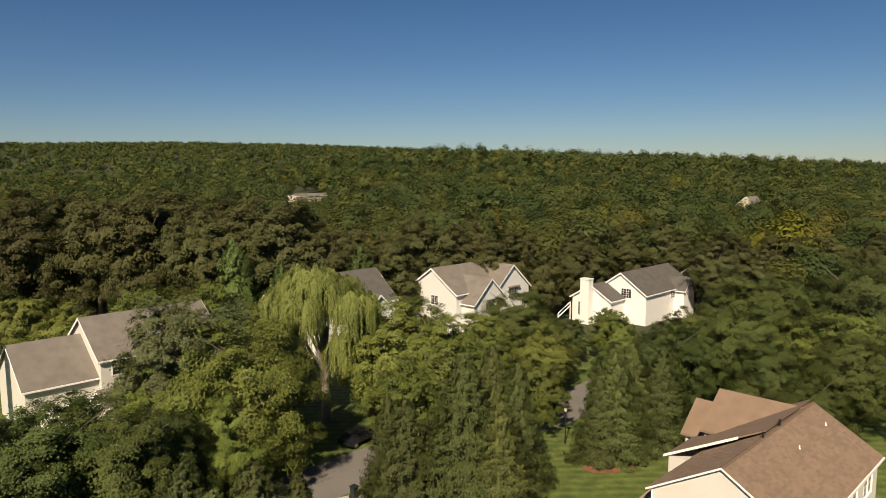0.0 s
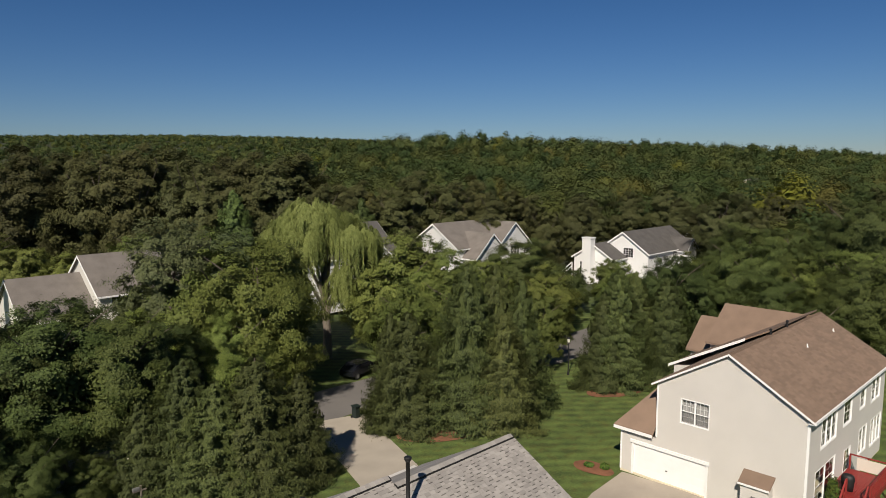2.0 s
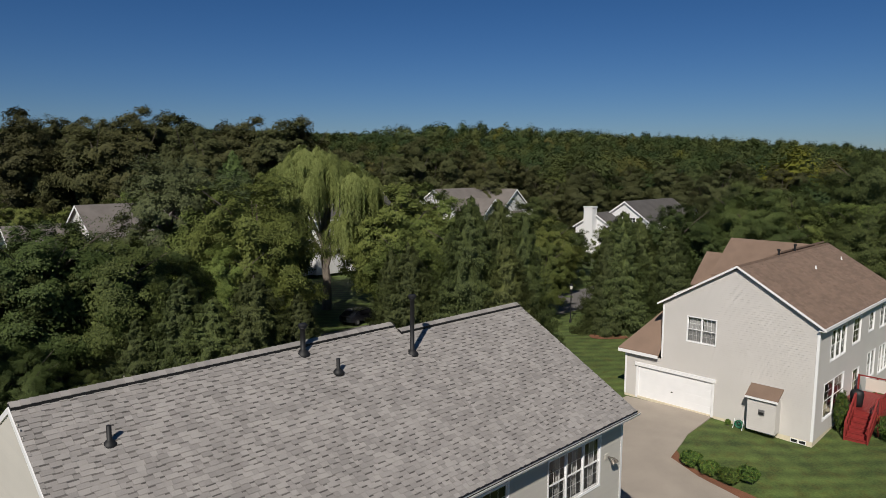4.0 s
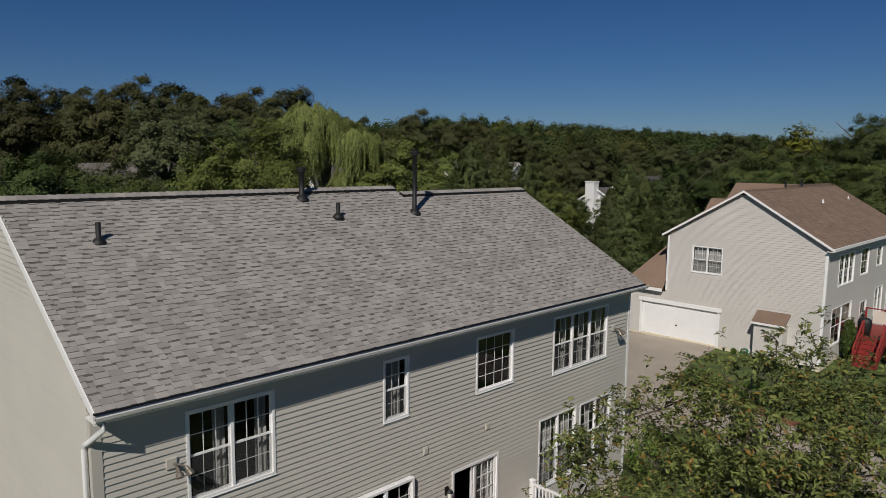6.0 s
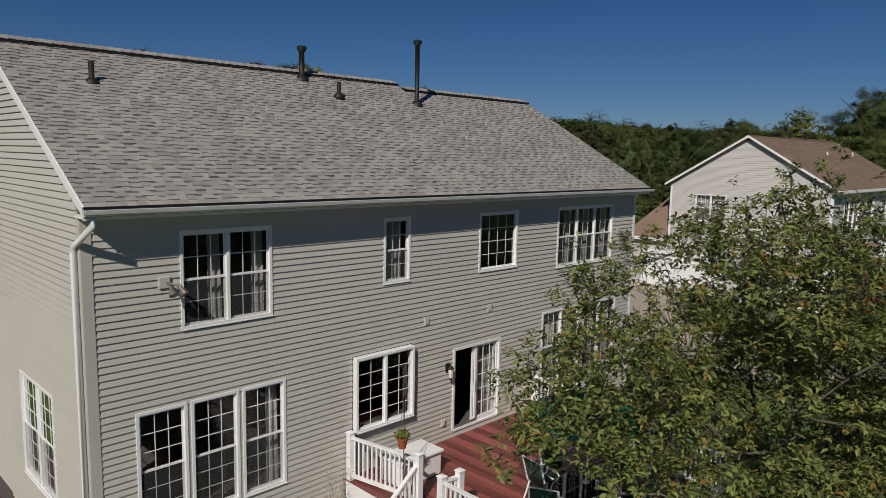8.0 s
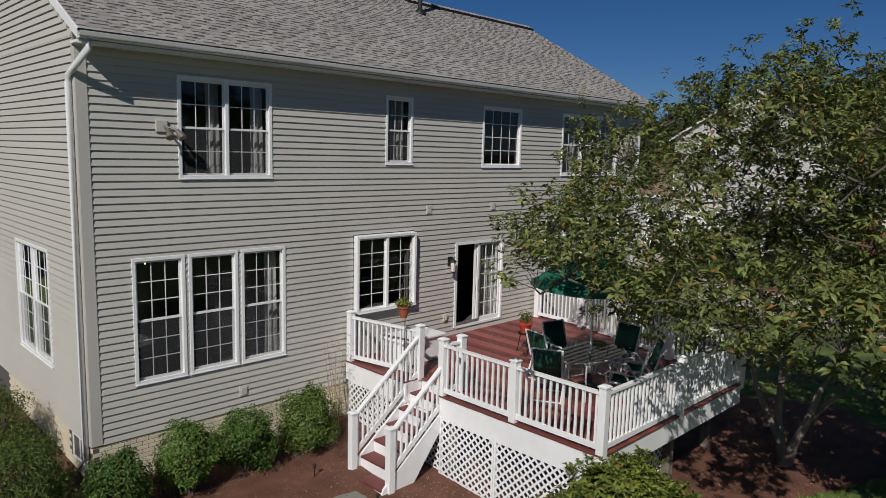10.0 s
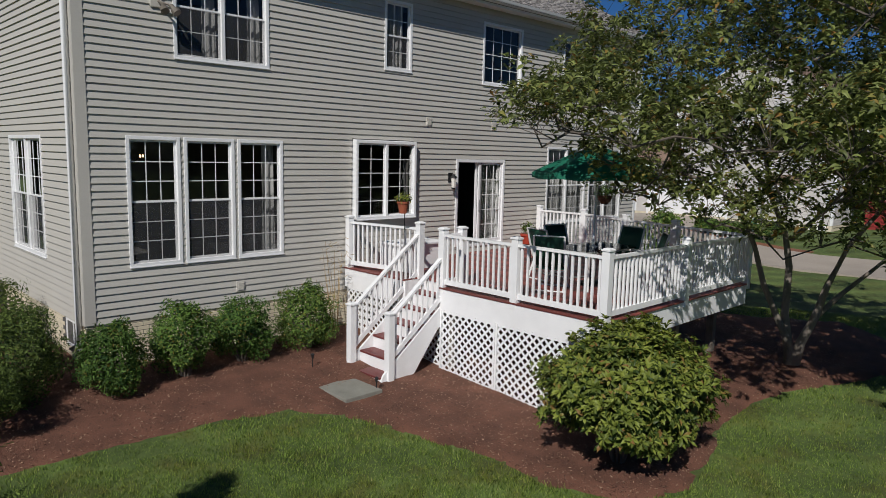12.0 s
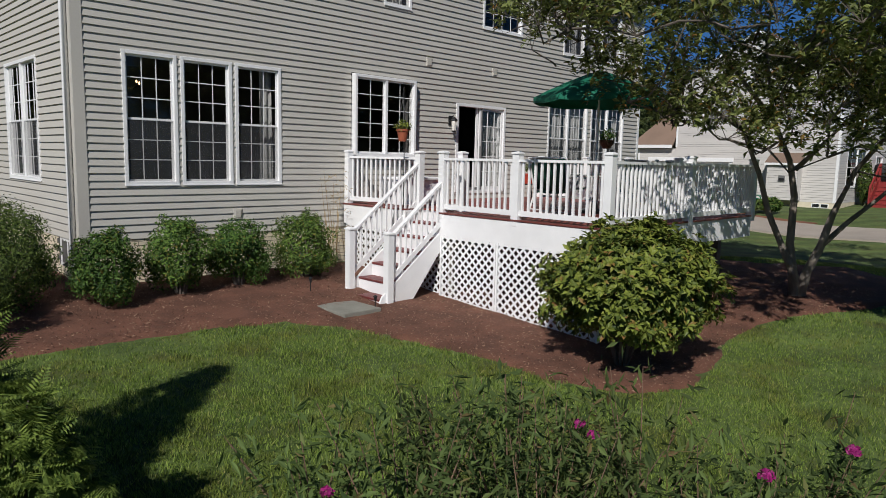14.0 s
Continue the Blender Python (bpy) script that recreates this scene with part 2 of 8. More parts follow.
def ground_material():
    """Mown grass near the houses, leaf litter under the woods."""
    m = mat("lawn_ground", (0.064, 0.112, 0.022), 0.95, 0.4, 0.9, 9, 1.0, second=(0.138, 0.192, 0.044))
    nt = m.node_tree
    N, L = nt.nodes, nt.links
    bsdf = N["Principled BSDF"]
    grass = bsdf.inputs["Base Color"].links[0].from_socket
    geo = N.new("ShaderNodeNewGeometry")
    wave = N.new("ShaderNodeTexWave")
    wave.inputs["Scale"].default_value, wave.inputs["Distortion"].default_value = 0.36, 0.5
    wave.bands_direction = "DIAGONAL"
    L.new(geo.outputs["Position"], wave.inputs["Vector"])
    mr = N.new("ShaderNodeMapRange")
    mr.inputs[3].default_value, mr.inputs[4].default_value = 0.80, 1.12
    L.new(wave.outputs["Fac"], mr.inputs[0])
    hsv = N.new("ShaderNodeHueSaturation")
    L.new(mr.outputs[0], hsv.inputs["Value"])
    L.new(grass, hsv.inputs["Color"])
    length = N.new("ShaderNodeVectorMath")
    length.operation = "LENGTH"
    L.new(geo.outputs["Position"], length.inputs[0])
    far = N.new("ShaderNodeMapRange")
    far.inputs[1].default_value, far.inputs[2].default_value = 104, 122
    L.new(length.outputs["Value"], far.inputs[0])
    mix = N.new("ShaderNodeMix")
    mix.data_type = "RGBA"
    mix.inputs[7].default_value = (0.034, 0.044, 0.017, 1)
    L.new(far.outputs[0], mix.inputs[0])
    L.new(hsv.outputs[0], mix.inputs[6])
    L.new(mix.outputs[2], bsdf.inputs["Base Color"])
    return m


def dry_patches(name, dry, amount):
    """Thin, browner patches of turf, hand-sized to a metre across."""
    nt = bpy.data.materials[name].node_tree
    N, L = nt.nodes, nt.links
    src = N["Principled BSDF"].inputs["Base Color"].links[0].from_socket
    geo = N.new("ShaderNodeNewGeometry")
    ns = N.new("ShaderNodeTexNoise")
    ns.inputs["Scale"].default_value, ns.inputs["Detail"].default_value, ns.inputs["Roughness"].default_value = 1.5, 5.0, 0.68
    L.new(geo.outputs["Position"], ns.inputs["Vector"])
    mr = N.new("ShaderNodeMapRange")
    mr.inputs[1].default_value, mr.inputs[2].default_value = 0.47, 0.66
    mr.inputs[4].default_value = amount
    L.new(ns.outputs[0], mr.inputs[0])
    mix = N.new("ShaderNodeMix")
    mix.data_type, mix.blend_type = "RGBA", "MULTIPLY"
    mix.inputs[7].default_value = (*dry, 1)
    L.new(mr.outputs[0], mix.inputs[0])
    L.new(src, mix.inputs[6])
    for link in list(src.links):
        if link.to_node != mix:
            L.new(mix.outputs[2], link.to_socket)


ground_material()
dry_patches("lawn_ground", (0.92, 0.68, 0.6), 0.8)
dry_patches("grass_blade", (0.82, 0.66, 0.6), 0.9)
mat("driveway_grey", (0.38, 0.33, 0.275), 0.9, 0.16, 0.5, 45, 0.4)

# ---- tools for building ----
FWD, RIGHT = Vector((0.712, 0.702, 0)), Vector((0.702, -0.712, 0))


def spot(d, s, z=0.0):
    """A place d metres ahead of the yard's middle and s metres to the side."""
    p = FWD * d + RIGHT * s
    return Vector((p.x, p.y, z))


def thing(name, at, label, category, group="", kind=""):
    ob = new(name)
    ob.location = at
    ob.empty_display_size = 0.2
    return tagged(ob, label, category, group, kind)


def root_place(ob):
    p = Vector((0, 0, 0))
    while ob is not None:
        p = p + ob.location
        ob = ob.parent
    return p


def part(name, bm, material, parent=None, label="", smooth=False):
    """One mesh object out of bm, given in world metres."""
    me = bpy.data.meshes.new(name)
    if parent is not None:
        bmesh.ops.translate(bm, verts=bm.verts, vec=-root_place(parent))
    bm.to_mesh(me)
    bm.free()
    if smooth:
        me.shade_smooth()
    for m in material if isinstance(material, (list, tuple)) else (material,):
        me.materials.append(MATS[m])
    ob = new(name, me)
    ob.parent = parent
    if label:
        ob["label"] = label
    return ob


def piece(name, me, parent, at, turn=None):
    """An object on shared mesh data, at a world place."""
    ob = new(name, me)
    ob.parent = parent
    m = Matrix.Translation(Vector(at) - root_place(parent))
    ob.matrix_local = m @ turn if turn is not None else m
    return ob


def box(bm, x0, x1, y0, y1, z0, z1, bevel=0.0):
    vs = [bm.verts.new(p) for p in ((x0, y0, z0), (x1, y0, z0), (x1, y1, z0), (x0, y1, z0), (x0, y0, z1), (x1, y0, z1), (x1, y1, z1), (x0, y1, z1))]
    fs = [bm.faces.new([vs[i] for i in f]) for f in ((3, 2, 1, 0), (4, 5, 6, 7), (0, 1, 5, 4), (1, 2, 6, 5), (2, 3, 7, 6), (3, 0, 4, 7))]
    if bevel:
        edges = list({e for f in fs for e in f.edges})
        bmesh.ops.bevel(bm, geom=edges, offset=bevel, segments=2, profile=0.6, affect="EDGES")
    return vs


def boxes(*dims, bevel=0.0):
    bm = bmesh.new()
    for d in dims:
        box(bm, *d, bevel=bevel)
    return bm


def prism(bm, poly, a, b):
    """A solid between the outline poly moved by a and by b."""
    lo = [bm.verts.new(Vector(p) + Vector(a)) for p in poly]
    hi = [bm.verts.new(Vector(p) + Vector(b)) for p in poly]
    n = len(poly)
    bm.faces.new(lo)
    bm.faces.new(hi[::-1])
    for i in range(n):
        bm.faces.new((lo[i], hi[i], hi[(i + 1) % n], lo[(i + 1) % n]))
    bmesh.ops.recalc_face_normals(bm, faces=bm.faces)


def beam(bm, p, q, w, h, up=(0, 0, 1)):
    """A straight bar of section w x h from p to q."""
    p, q = Vector(p), Vector(q)
    d = (q - p).normalized()
    side = d.cross(Vector(up))
    if side.length < 1e-4:
        side = d.cross(Vector((1, 0, 0)))
    side = side.normalized() * w / 2
    top = side.cross(d).normalized() * h / 2
    a = [bm.verts.new(p + s * side + t * top) for s, t in ((-1, -1), (1, -1), (1, 1), (-1, 1))]
    b = [bm.verts.new(q + s * side + t * top) for s, t in ((-1, -1), (1, -1), (1, 1), (-1, 1))]
    bm.faces.new(a)
    bm.faces.new(b[::-1])
    for i in range(4):
        bm.faces.new((a[i], b[i], b[(i + 1) % 4], a[(i + 1) % 4]))
    bmesh.ops.recalc_face_normals(bm, faces=bm.faces)


def tube(bm, pts, radii, n=8, cap=True):
    """A round tube through pts."""
    rings = []
    pts = [Vector(p) for p in pts]
    for i, p in enumerate(pts):
        d = (pts[min(i + 1, len(pts) - 1)] - pts[max(i - 1, 0)]).normalized()
        ref = Vector((0, 0, 1)) if abs(d.z) < 0.9 else Vector((1, 0, 0))
        u = d.cross(ref).normalized()
        v = d.cross(u)
        r = radii[i] if isinstance(radii, (list, tuple)) else radii
        rings.append([bm.verts.new(p + r * (math.cos(2 * math.pi * k / n) * u + math.sin(2 * math.pi * k / n) * v)) for k in range(n)])
    for a, b in zip(rings, rings[1:]):
        for k in range(n):
            bm.faces.new((a[k], a[(k + 1) % n], b[(k + 1) % n], b[k]))
    if cap:
        bm.faces.new(rings[0][::-1])
        bm.faces.new(rings[-1])
    bmesh.ops.recalc_face_normals(bm, faces=bm.faces)


def lathe(bm, at, profile, n=20):
    """A turned solid: profile of (radius, height)."""
    at = Vector(at)
    rings = [[bm.verts.new(at + Vector((r * math.cos(2 * math.pi * k / n), r * math.sin(2 * math.pi * k / n), z))) for k in range(n)] for r, z in profile]
    for a, b in zip(rings, rings[1:]):
        for k in range(n):
            bm.faces.new((a[k], a[(k + 1) % n], b[(k + 1) % n], b[k]))
    bm.faces.new(rings[0][::-1])
    bm.faces.new(rings[-1])


def fast_mesh(name, V, F, material, tone=None):
    """A mesh from arrays of places and triangles."""
    V, F = np.asarray(V, np.float32), np.asarray(F, np.int32)
    me = bpy.data.meshes.new(name)
    me.vertices.add(len(V))
    me.vertices.foreach_set("co", V.ravel())
    me.loops.add(F.size)
    me.loops.foreach_set("vertex_index", F.ravel())
    me.polygons.add(len(F))
    me.polygons.foreach_set("loop_start", np.arange(0, F.size, 3, dtype=np.int32))
    if tone is not None:
        at = me.attributes.new("tone", "FLOAT", "POINT")
        at.data.foreach_set("value", np.asarray(tone, np.float32))
    me.update(calc_edges=True)
    me.shade_flat()
    me.materials.append(MATS[material])
    return me


def cards(P, out, length, width, rng, droop=0.0, spread=0.7, fold=0.25, tri=False):
    """Leaves: a folded diamond of four triangles' worth of outline at each place P, facing about out."""
    n = len(P)
    nrm = out + spread * rng.normal(size=(n, 3))
    nrm /= np.linalg.norm(nrm, axis=1, keepdims=True) + 1e-9
    d = rng.normal(size=(n, 3))
    d[:, 2] -= droop
    d -= nrm * np.sum(d * nrm, axis=1, keepdims=True)
    d /= np.linalg.norm(d, axis=1, keepdims=True) + 1e-9
    s = np.cross(nrm, d)
    ln = length * rng.uniform(0.65, 1.3, (n, 1))
    wd = width * rng.uniform(0.7, 1.25, (n, 1))
    base, tip = P - 0.5 * ln * d, P + 0.5 * ln * d
    if tri:
        V = np.stack([P - 0.45 * ln * d - 0.5 * wd * s, P - 0.35 * ln * d + 0.55 * wd * s, tip], 1).reshape(-1, 3)
        return V, np.arange(3 * n).reshape(-1, 3)
    l = P + 0.5 * wd * s + fold * wd * nrm
    r = P - 0.5 * wd * s + fold * wd * nrm
    V = np.stack([base, l, tip, r], 1).reshape(-1, 3)
    i = 4 * np.arange(n)[:, None]
    F = np.concatenate([i + np.array([[0, 2, 1]]), i + np.array([[0, 3, 2]])], 1).reshape(-1, 3)
    return V, F


def merge(*chunks):
    Vs, Fs, k = [], [], 0
    for V, F in chunks:
        Vs.append(V)
        Fs.append(F + k)
        k += len(V)
    return np.concatenate(Vs), np.concatenate(Fs)


def crown_arrays(rng, z0, z1, r, clumps, leaves, length, width, core=0.5, low=-0.5, bulge=0.55, puff=(0.10, 0.24), sub=7):
    """A broad-leaved crown: limbs end in clumps, clumps in flat sprays of leaves, with gaps between them."""
    zc, hz = z0 + (z1 - z0) * 0.52, (z1 - z0) / 2
    u = rng.normal(size=(clumps, 3))
    u /= np.linalg.norm(u, axis=1, keepdims=True)
    u[:, 2] = np.where(u[:, 2] < low, u[:, 2] * 0.6, u[:, 2])
    rad = rng.uniform(0.5, 1.0, (clumps, 1)) ** 0.55
    th = np.arctan2(u[:, 1], u[:, 0])
    wob = (1 + 0.13 * np.sin(3 * th + rng.uniform(0, 6)) + 0.09 * np.sin(5 * th + 4 * u[:, 2] + rng.uniform(0, 6)))[:, None]
    C = u * rad * wob * np.array([r * 0.86, r * 0.86, hz * 0.88])
    C[:, :2] *= (1 - 0.25 * np.clip(C[:, 2:] / hz, 0, 1))
    cr = r * rng.uniform(*puff, (clumps, 1))
    out = C / (np.linalg.norm(C, axis=1, keepdims=True) + 1e-6)
    k = np.repeat(np.arange(clumps), sub)
    w = rng.normal(size=(len(k), 3))
    w /= np.linalg.norm(w, axis=1, keepdims=True)
    w = w + 0.35 * out[k]
    S = C[k] + w * cr[k] * rng.uniform(0.45, 1.1, (len(k), 1)) * np.array([1, 1, 0.8])
    sr = cr[k] * rng.uniform(0.30, 0.55, (len(k), 1))
    idx = rng.integers(0, len(k), leaves)
    v = rng.normal(size=(leaves, 3)) * np.array([0.62, 0.62, 0.34])
    P = S[idx] + v * sr[idx]
    P[:, 2] -= 0.25 * sr[idx, 0] * (v[:, 0] ** 2 + v[:, 1] ** 2)
    g = P / np.array([r, r, hz])
    o = 0.75 * g / (np.linalg.norm(g, axis=1, keepdims=True) + 1e-6) + 0.4 * bulge * w[idx] + np.array([0, 0, 0.25])
    chunks = [cards(P + np.array([0, 0, zc]), o, length, width, rng, spread=0.30, tri=True)]
    if core:
        m = leaves // 18
        w = rng.normal(size=(m, 3))
        w /= np.linalg.norm(w, axis=1, keepdims=True)
        inner = w * rng.uniform(0.7, 1.3, (m, 1)) * core * np.array([r, r, hz]) + np.array([0, 0, zc - 0.04 * hz])
        chunks.append(cards(inner, w, 2.2 * length, 2.2 * width, rng, spread=0.6, tri=True))
    return merge(*chunks)


def limbs(bm, rng, h, r0, reach, base=0.35, n=7, top=0.85):
    """A tapered trunk with limbs that rise into the crown."""
    wob = [rng.uniform(-0.03, 0.03, 2) * h for _ in range(6)]
    wob[0] *= 0
    trunk = [(wob[i][0] * i / 5, wob[i][1] * i / 5, h * top * i / 5) for i in range(6)]
    tube(bm, trunk, [r0 * (1.25, 0.95, 0.8, 0.62, 0.42, 0.2)[i] for i in range(6)], 9)
    for k in range(n):
        a = 2 * math.pi * (k + rng.uniform(-0.3, 0.3)) / n
        z = h * (base + (top - base - 0.15) * k / n)
        q = rng.uniform(0.6, 1.0) * reach
        tube(bm, [(0, 0, z), (0.5 * q * math.cos(a), 0.5 * q * math.sin(a), z + 0.16 * h), (q * math.cos(a), q * math.sin(a), z + 0.3 * h * rng.uniform(0.6, 1.1))],
             [r0 * 0.42, r0 * 0.28, r0 * 0.08], 6)


def make_tree(name, label, kind_material, bark, arrays, trunk_bm, category="tree", group=""):
    """A tree at the origin: trunk and crown under one empty."""
    t = thing(name, (0, 0, 0), label, category, group)
    part("trunk", trunk_bm, bark, t)
    me = fast_mesh("crown", *arrays, kind_material)
    c = new("crown", me)
    c.parent = t
    return t


def spruce_arrays(rng, h, r, z0, levels, per, sub, length, width):
    """Boughs set all round the stem, dipping and then rising, each hung with drooping sprays."""
    n = levels * per
    f = rng.uniform(0, 1, n) ** 1.35
    a = np.arange(n) * 2.39996 + rng.uniform(-0.5, 0.5, n)
    ph = rng.uniform(0, 6.28, 3)
    rr = r * (1 - f) ** 0.66 * np.where(f < 0.1, 0.8 + 2 * f, 1) * (1 + 0.11 * np.sin(3 * a + 5 * f + ph[0]) + 0.08 * np.sin(5 * a - 9 * f + ph[1])) + 0.14
    rl = rr * rng.uniform(0.66, 1.1, n)
    m = np.maximum(4, (sub * (0.25 + 0.75 * rl / r)).astype(int))
    b = np.repeat(np.arange(n), m)
    k = len(b)
    q = rng.uniform(0.3, 1.0, k) ** 0.75
    x = q * rl[b]
    side = rng.normal(size=k) * 0.10 * rl[b] * (1.35 - 0.9 * q)
    hang = rng.exponential(0.30, k) * np.minimum(1, 0.35 + 0.2 * rl[b]) * (h / 12)
    z = z0 + (h - z0) * f[b] - 0.30 * x * (1.1 - 0.5 * f[b]) + 0.24 * rl[b] * q ** 3 - hang + rng.normal(size=k) * 0.04 * h / 12
    ca, sa = np.cos(a[b]), np.sin(a[b])
    P = np.stack([x * ca - side * sa, x * sa + side * ca, np.maximum(z, 0.15 * z0)], 1)
    O = np.stack([ca, sa, np.full(k, 0.65)], 1)
    V, F = cards(P, O, length, width, rng, droop=1.8, spread=0.30, tri=True)
    zs = np.linspace(0, 1, 9)
    nr = 14
    ring = []
    for g in zs:
        rc = r * 0.46 * (1 - g) ** 0.7 + 0.03
        t = np.linspace(0, 2 * np.pi, nr, endpoint=False)
        w = rc * (1 + 0.18 * np.sin(5 * t + 9 * g))
        ring.append(np.stack([w * np.cos(t), w * np.sin(t), np.full(nr, z0 + (h * 0.95 - z0) * g)], 1))
    cv = np.concatenate(ring)
    cf = []
    for i in range(len(zs) - 1):
        for j in range(nr):
            p, p2, p3, p4 = i * nr + j, i * nr + (j + 1) % nr, (i + 1) * nr + (j + 1) % nr, (i + 1) * nr + j
            cf += [(p, p2, p3), (p, p3, p4)]
    return merge((V, F), (cv, np.array(cf)))


# ---- ground ----


def sstep(a, b, v):
    k = np.clip((np.asarray(v, float) - a) / (b - a), 0, 1)
    return k * k * (3 - 2 * k)


GROUND_Y, GROUND_Z = (-12.4, 0.0, 4.0, 6.6, 8.9, 10.8, 11.6, 14.0, 22.0, 48.0), (-1.93, -0.74, -0.38, -0.20, -0.07, 0.13, 0.24, 0.35, 0.35, -0.7)


def gz(x, y):
    """Height of the ground: the yard falls away from the house, hills stand far off."""
    x, y = np.asarray(x, float), np.asarray(y, float)
    a = np.interp(y, GROUND_Y, GROUND_Z)
    z = a + sstep(28, 38, x) * (0.25 + 0.05 * np.clip(11.6 - y, 0, 8))
    z = z + sstep(8.5, 17, x) * (1 - sstep(17, 25, x)) * 0.43 * np.clip((11.6 - y) / 7, 0, 1)
    z = z + 0.09 * sstep(20, 28, x) * np.clip(11.6 - y, 0, 12) * 0.8 - 0.3 * np.exp(-((x - 28) ** 2 + (y - 11) ** 2) / (2 * 5.0 ** 2))
    z = z - 0.24 * np.exp(-((x - 39.8) / 2.5) ** 2 / 2 - ((y - 13.5) / 3.0) ** 2 / 2) - 0.16 * np.exp(-((x - 39) ** 2 + (y - 21.5) ** 2) / (2 * 2.5 ** 2))
    d, s = 0.712 * x + 0.702 * y, 0.702 * x - 0.712 * y
    z = z + 24 * np.exp(-((x - 410) ** 2 + (y - 405) ** 2) / (2 * 110 ** 2)) + 21 * np.exp(-((x - 695) ** 2 + (y - 365) ** 2) / (2 * 150 ** 2))
    z = z + 14 * np.exp(-((x - 1164) ** 2 + (y - 301) ** 2) / (2 * 250 ** 2))
    z = z + sstep(700, 2300, d) * (10 + 81 * sstep(0.7, -0.45, s / np.maximum(d, 1)))
    return z


def ground():
    rs = np.concatenate([np.linspace(1.0, 60, 60), np.geomspace(62, 4600, 80)])
    n = 160
    a = np.linspace(0, 2 * np.pi, n, endpoint=False)
    V = [np.array([[0, 0, 0]])]
    for r in rs:
        V.append(np.stack([r * np.cos(a), r * np.sin(a), np.zeros(n)], 1))
    V = np.concatenate(V)
    V[:, 2] = gz(V[:, 0], V[:, 1])
    k = np.arange(n)
    k2 = (k + 1) % n
    F = [np.stack([np.zeros(n, int), 1 + k, 1 + k2], 1)]
    for i in range(len(rs) - 1):
        p, q = 1 + i * n, 1 + (i + 1) * n
        F += [np.stack([p + k, q + k, q + k2], 1), np.stack([p + k, q + k2, p + k2], 1)]
    me = fast_mesh("ground", V, np.concatenate(F), "lawn_ground")
    me.shade_smooth()
    return tagged(new("ground", me), "mown green lawn running into leaf litter under woods", "ground", kind="structure")


ground()


def ribbon(name, pts, width, material, label, lift=0.03, thick=0.12):
    """A paved strip that follows the ground along pts."""
    bm = bmesh.new()
    fine = []
    for p, q in zip(pts, pts[1:]):
        m = max(2, int((Vector(q) - Vector(p)).length / 1.5))
        fine += [Vector(p).lerp(Vector(q), i / m) for i in range(m)]
    fine.append(Vector(pts[-1]))
    rows = []
    for i, p in enumerate(fine):
        d = (fine[min(i + 1, len(fine) - 1)] - fine[max(i - 1, 0)]).normalized()
        side = Vector((-d.y, d.x))
        row = []
        for k in (-1, -0.5, 0, 0.5, 1):
            q = p + side * k * width / 2
            row.append(bm.verts.new((q.x, q.y, float(gz(q.x, q.y)) + lift)))
        rows.append(row)
    for a, b in zip(rows, rows[1:]):
        for k in range(4):
            bm.faces.new((a[k], a[k + 1], b[k + 1], b[k]))
    ext = bmesh.ops.extrude_face_region(bm, geom=list(bm.faces))
    bmesh.ops.translate(bm, verts=[v for v in ext["geom"] if isinstance(v, bmesh.types.BMVert)], vec=(0, 0, -thick))
    bmesh.ops.recalc_face_normals(bm, faces=bm.faces)
    return tagged(part(name, bm, material), label, name.replace("_", " "), kind="structure")


ribbon("road", [(-60, 54), (10, 50.5), (30, 50), (44, 49.5), (60, 45.5), (80, 46), (100, 52), (130, 58)], 7.0, "asphalt", "grey asphalt residential street between lawns")
ribbon("driveway", [(28, 27), (29, 34), (31.5, 41), (34, 46.2)], 4.6, "concrete", "pale concrete driveway leading to the street", 0.045)
ribbon("driveway", [(39.95, 20.1), (36, 19.8), (32.5, 19.0), (29.5, 20.2), (28, 23.5), (28, 27.5)], 5.6, "driveway_grey", "taupe paved driveway before the garage door", 0.05)
ribbon("driveway", [(31.8, 18.5), (30.2, 15.0), (29.5, 11.5), (29.2, 8), (28.6, 3), (28, -10)], 4.0, "driveway_grey", "taupe paved lane across the lawn", 0.055)
ribbon("driveway", [(31, 17.2), (27.5, 15.4), (23.0, 15.6)], 4.2, "driveway_grey", "taupe paved apron between the two houses", 0.06)
ribbon("verge", [(33.9, 16.9), (32.6, 15.6), (32.1, 14.0), (32.0, 12.2), (31.7, 10)], 0.7, "mulch_rust", "strip of dry grass and mulch along the driveway", 0.03, 0.05)

# ---- house building ----


class Wall:
    """A plane of a house: u along it, o outwards, z up."""

    def __init__(self, kind, plane):
        self.kind, self.plane = kind, plane

    def p(self, u, o, z):
        return (u, self.plane - o, z) if self.kind == "y" else (self.plane - o, u, z)

    def box(self, bm, u0, u1, o0, o1, z0, z1, bevel=0.0):
        a, b = self.p(u0, o0, z0), self.p(u1, o1, z1)
        box(bm, min(a[0], b[0]), max(a[0], b[0]), min(a[1], b[1]), max(a[1], b[1]), z0, z1, bevel)


def wall_core(w, u0, u1, z0, z1, openings, thick=0.18):
    """The wall behind its boards, with real openings."""
    bm = bmesh.new()
    us = sorted({u0, u1, *[v for o in openings for v in o[:2]]})
    zs = sorted({z0, z1, *[v for o in openings for v in o[2:]]})
    for a, b in zip(us, us[1:]):
        run = None
        for c, d in zip(zs, zs[1:]):
            hole = any(o[0] <= a + 1e-6 and b <= o[1] + 1e-6 and o[2] <= c + 1e-6 and d <= o[3] + 1e-6 for o in openings)
            if hole:
                if run:
                    w.box(bm, a, b, -thick, -0.003, *run)
                run = None
            else:
                run = (run[0], d) if run else (c, d)
        if run:
            w.box(bm, a, b, -thick, -0.003, *run)
    return bm


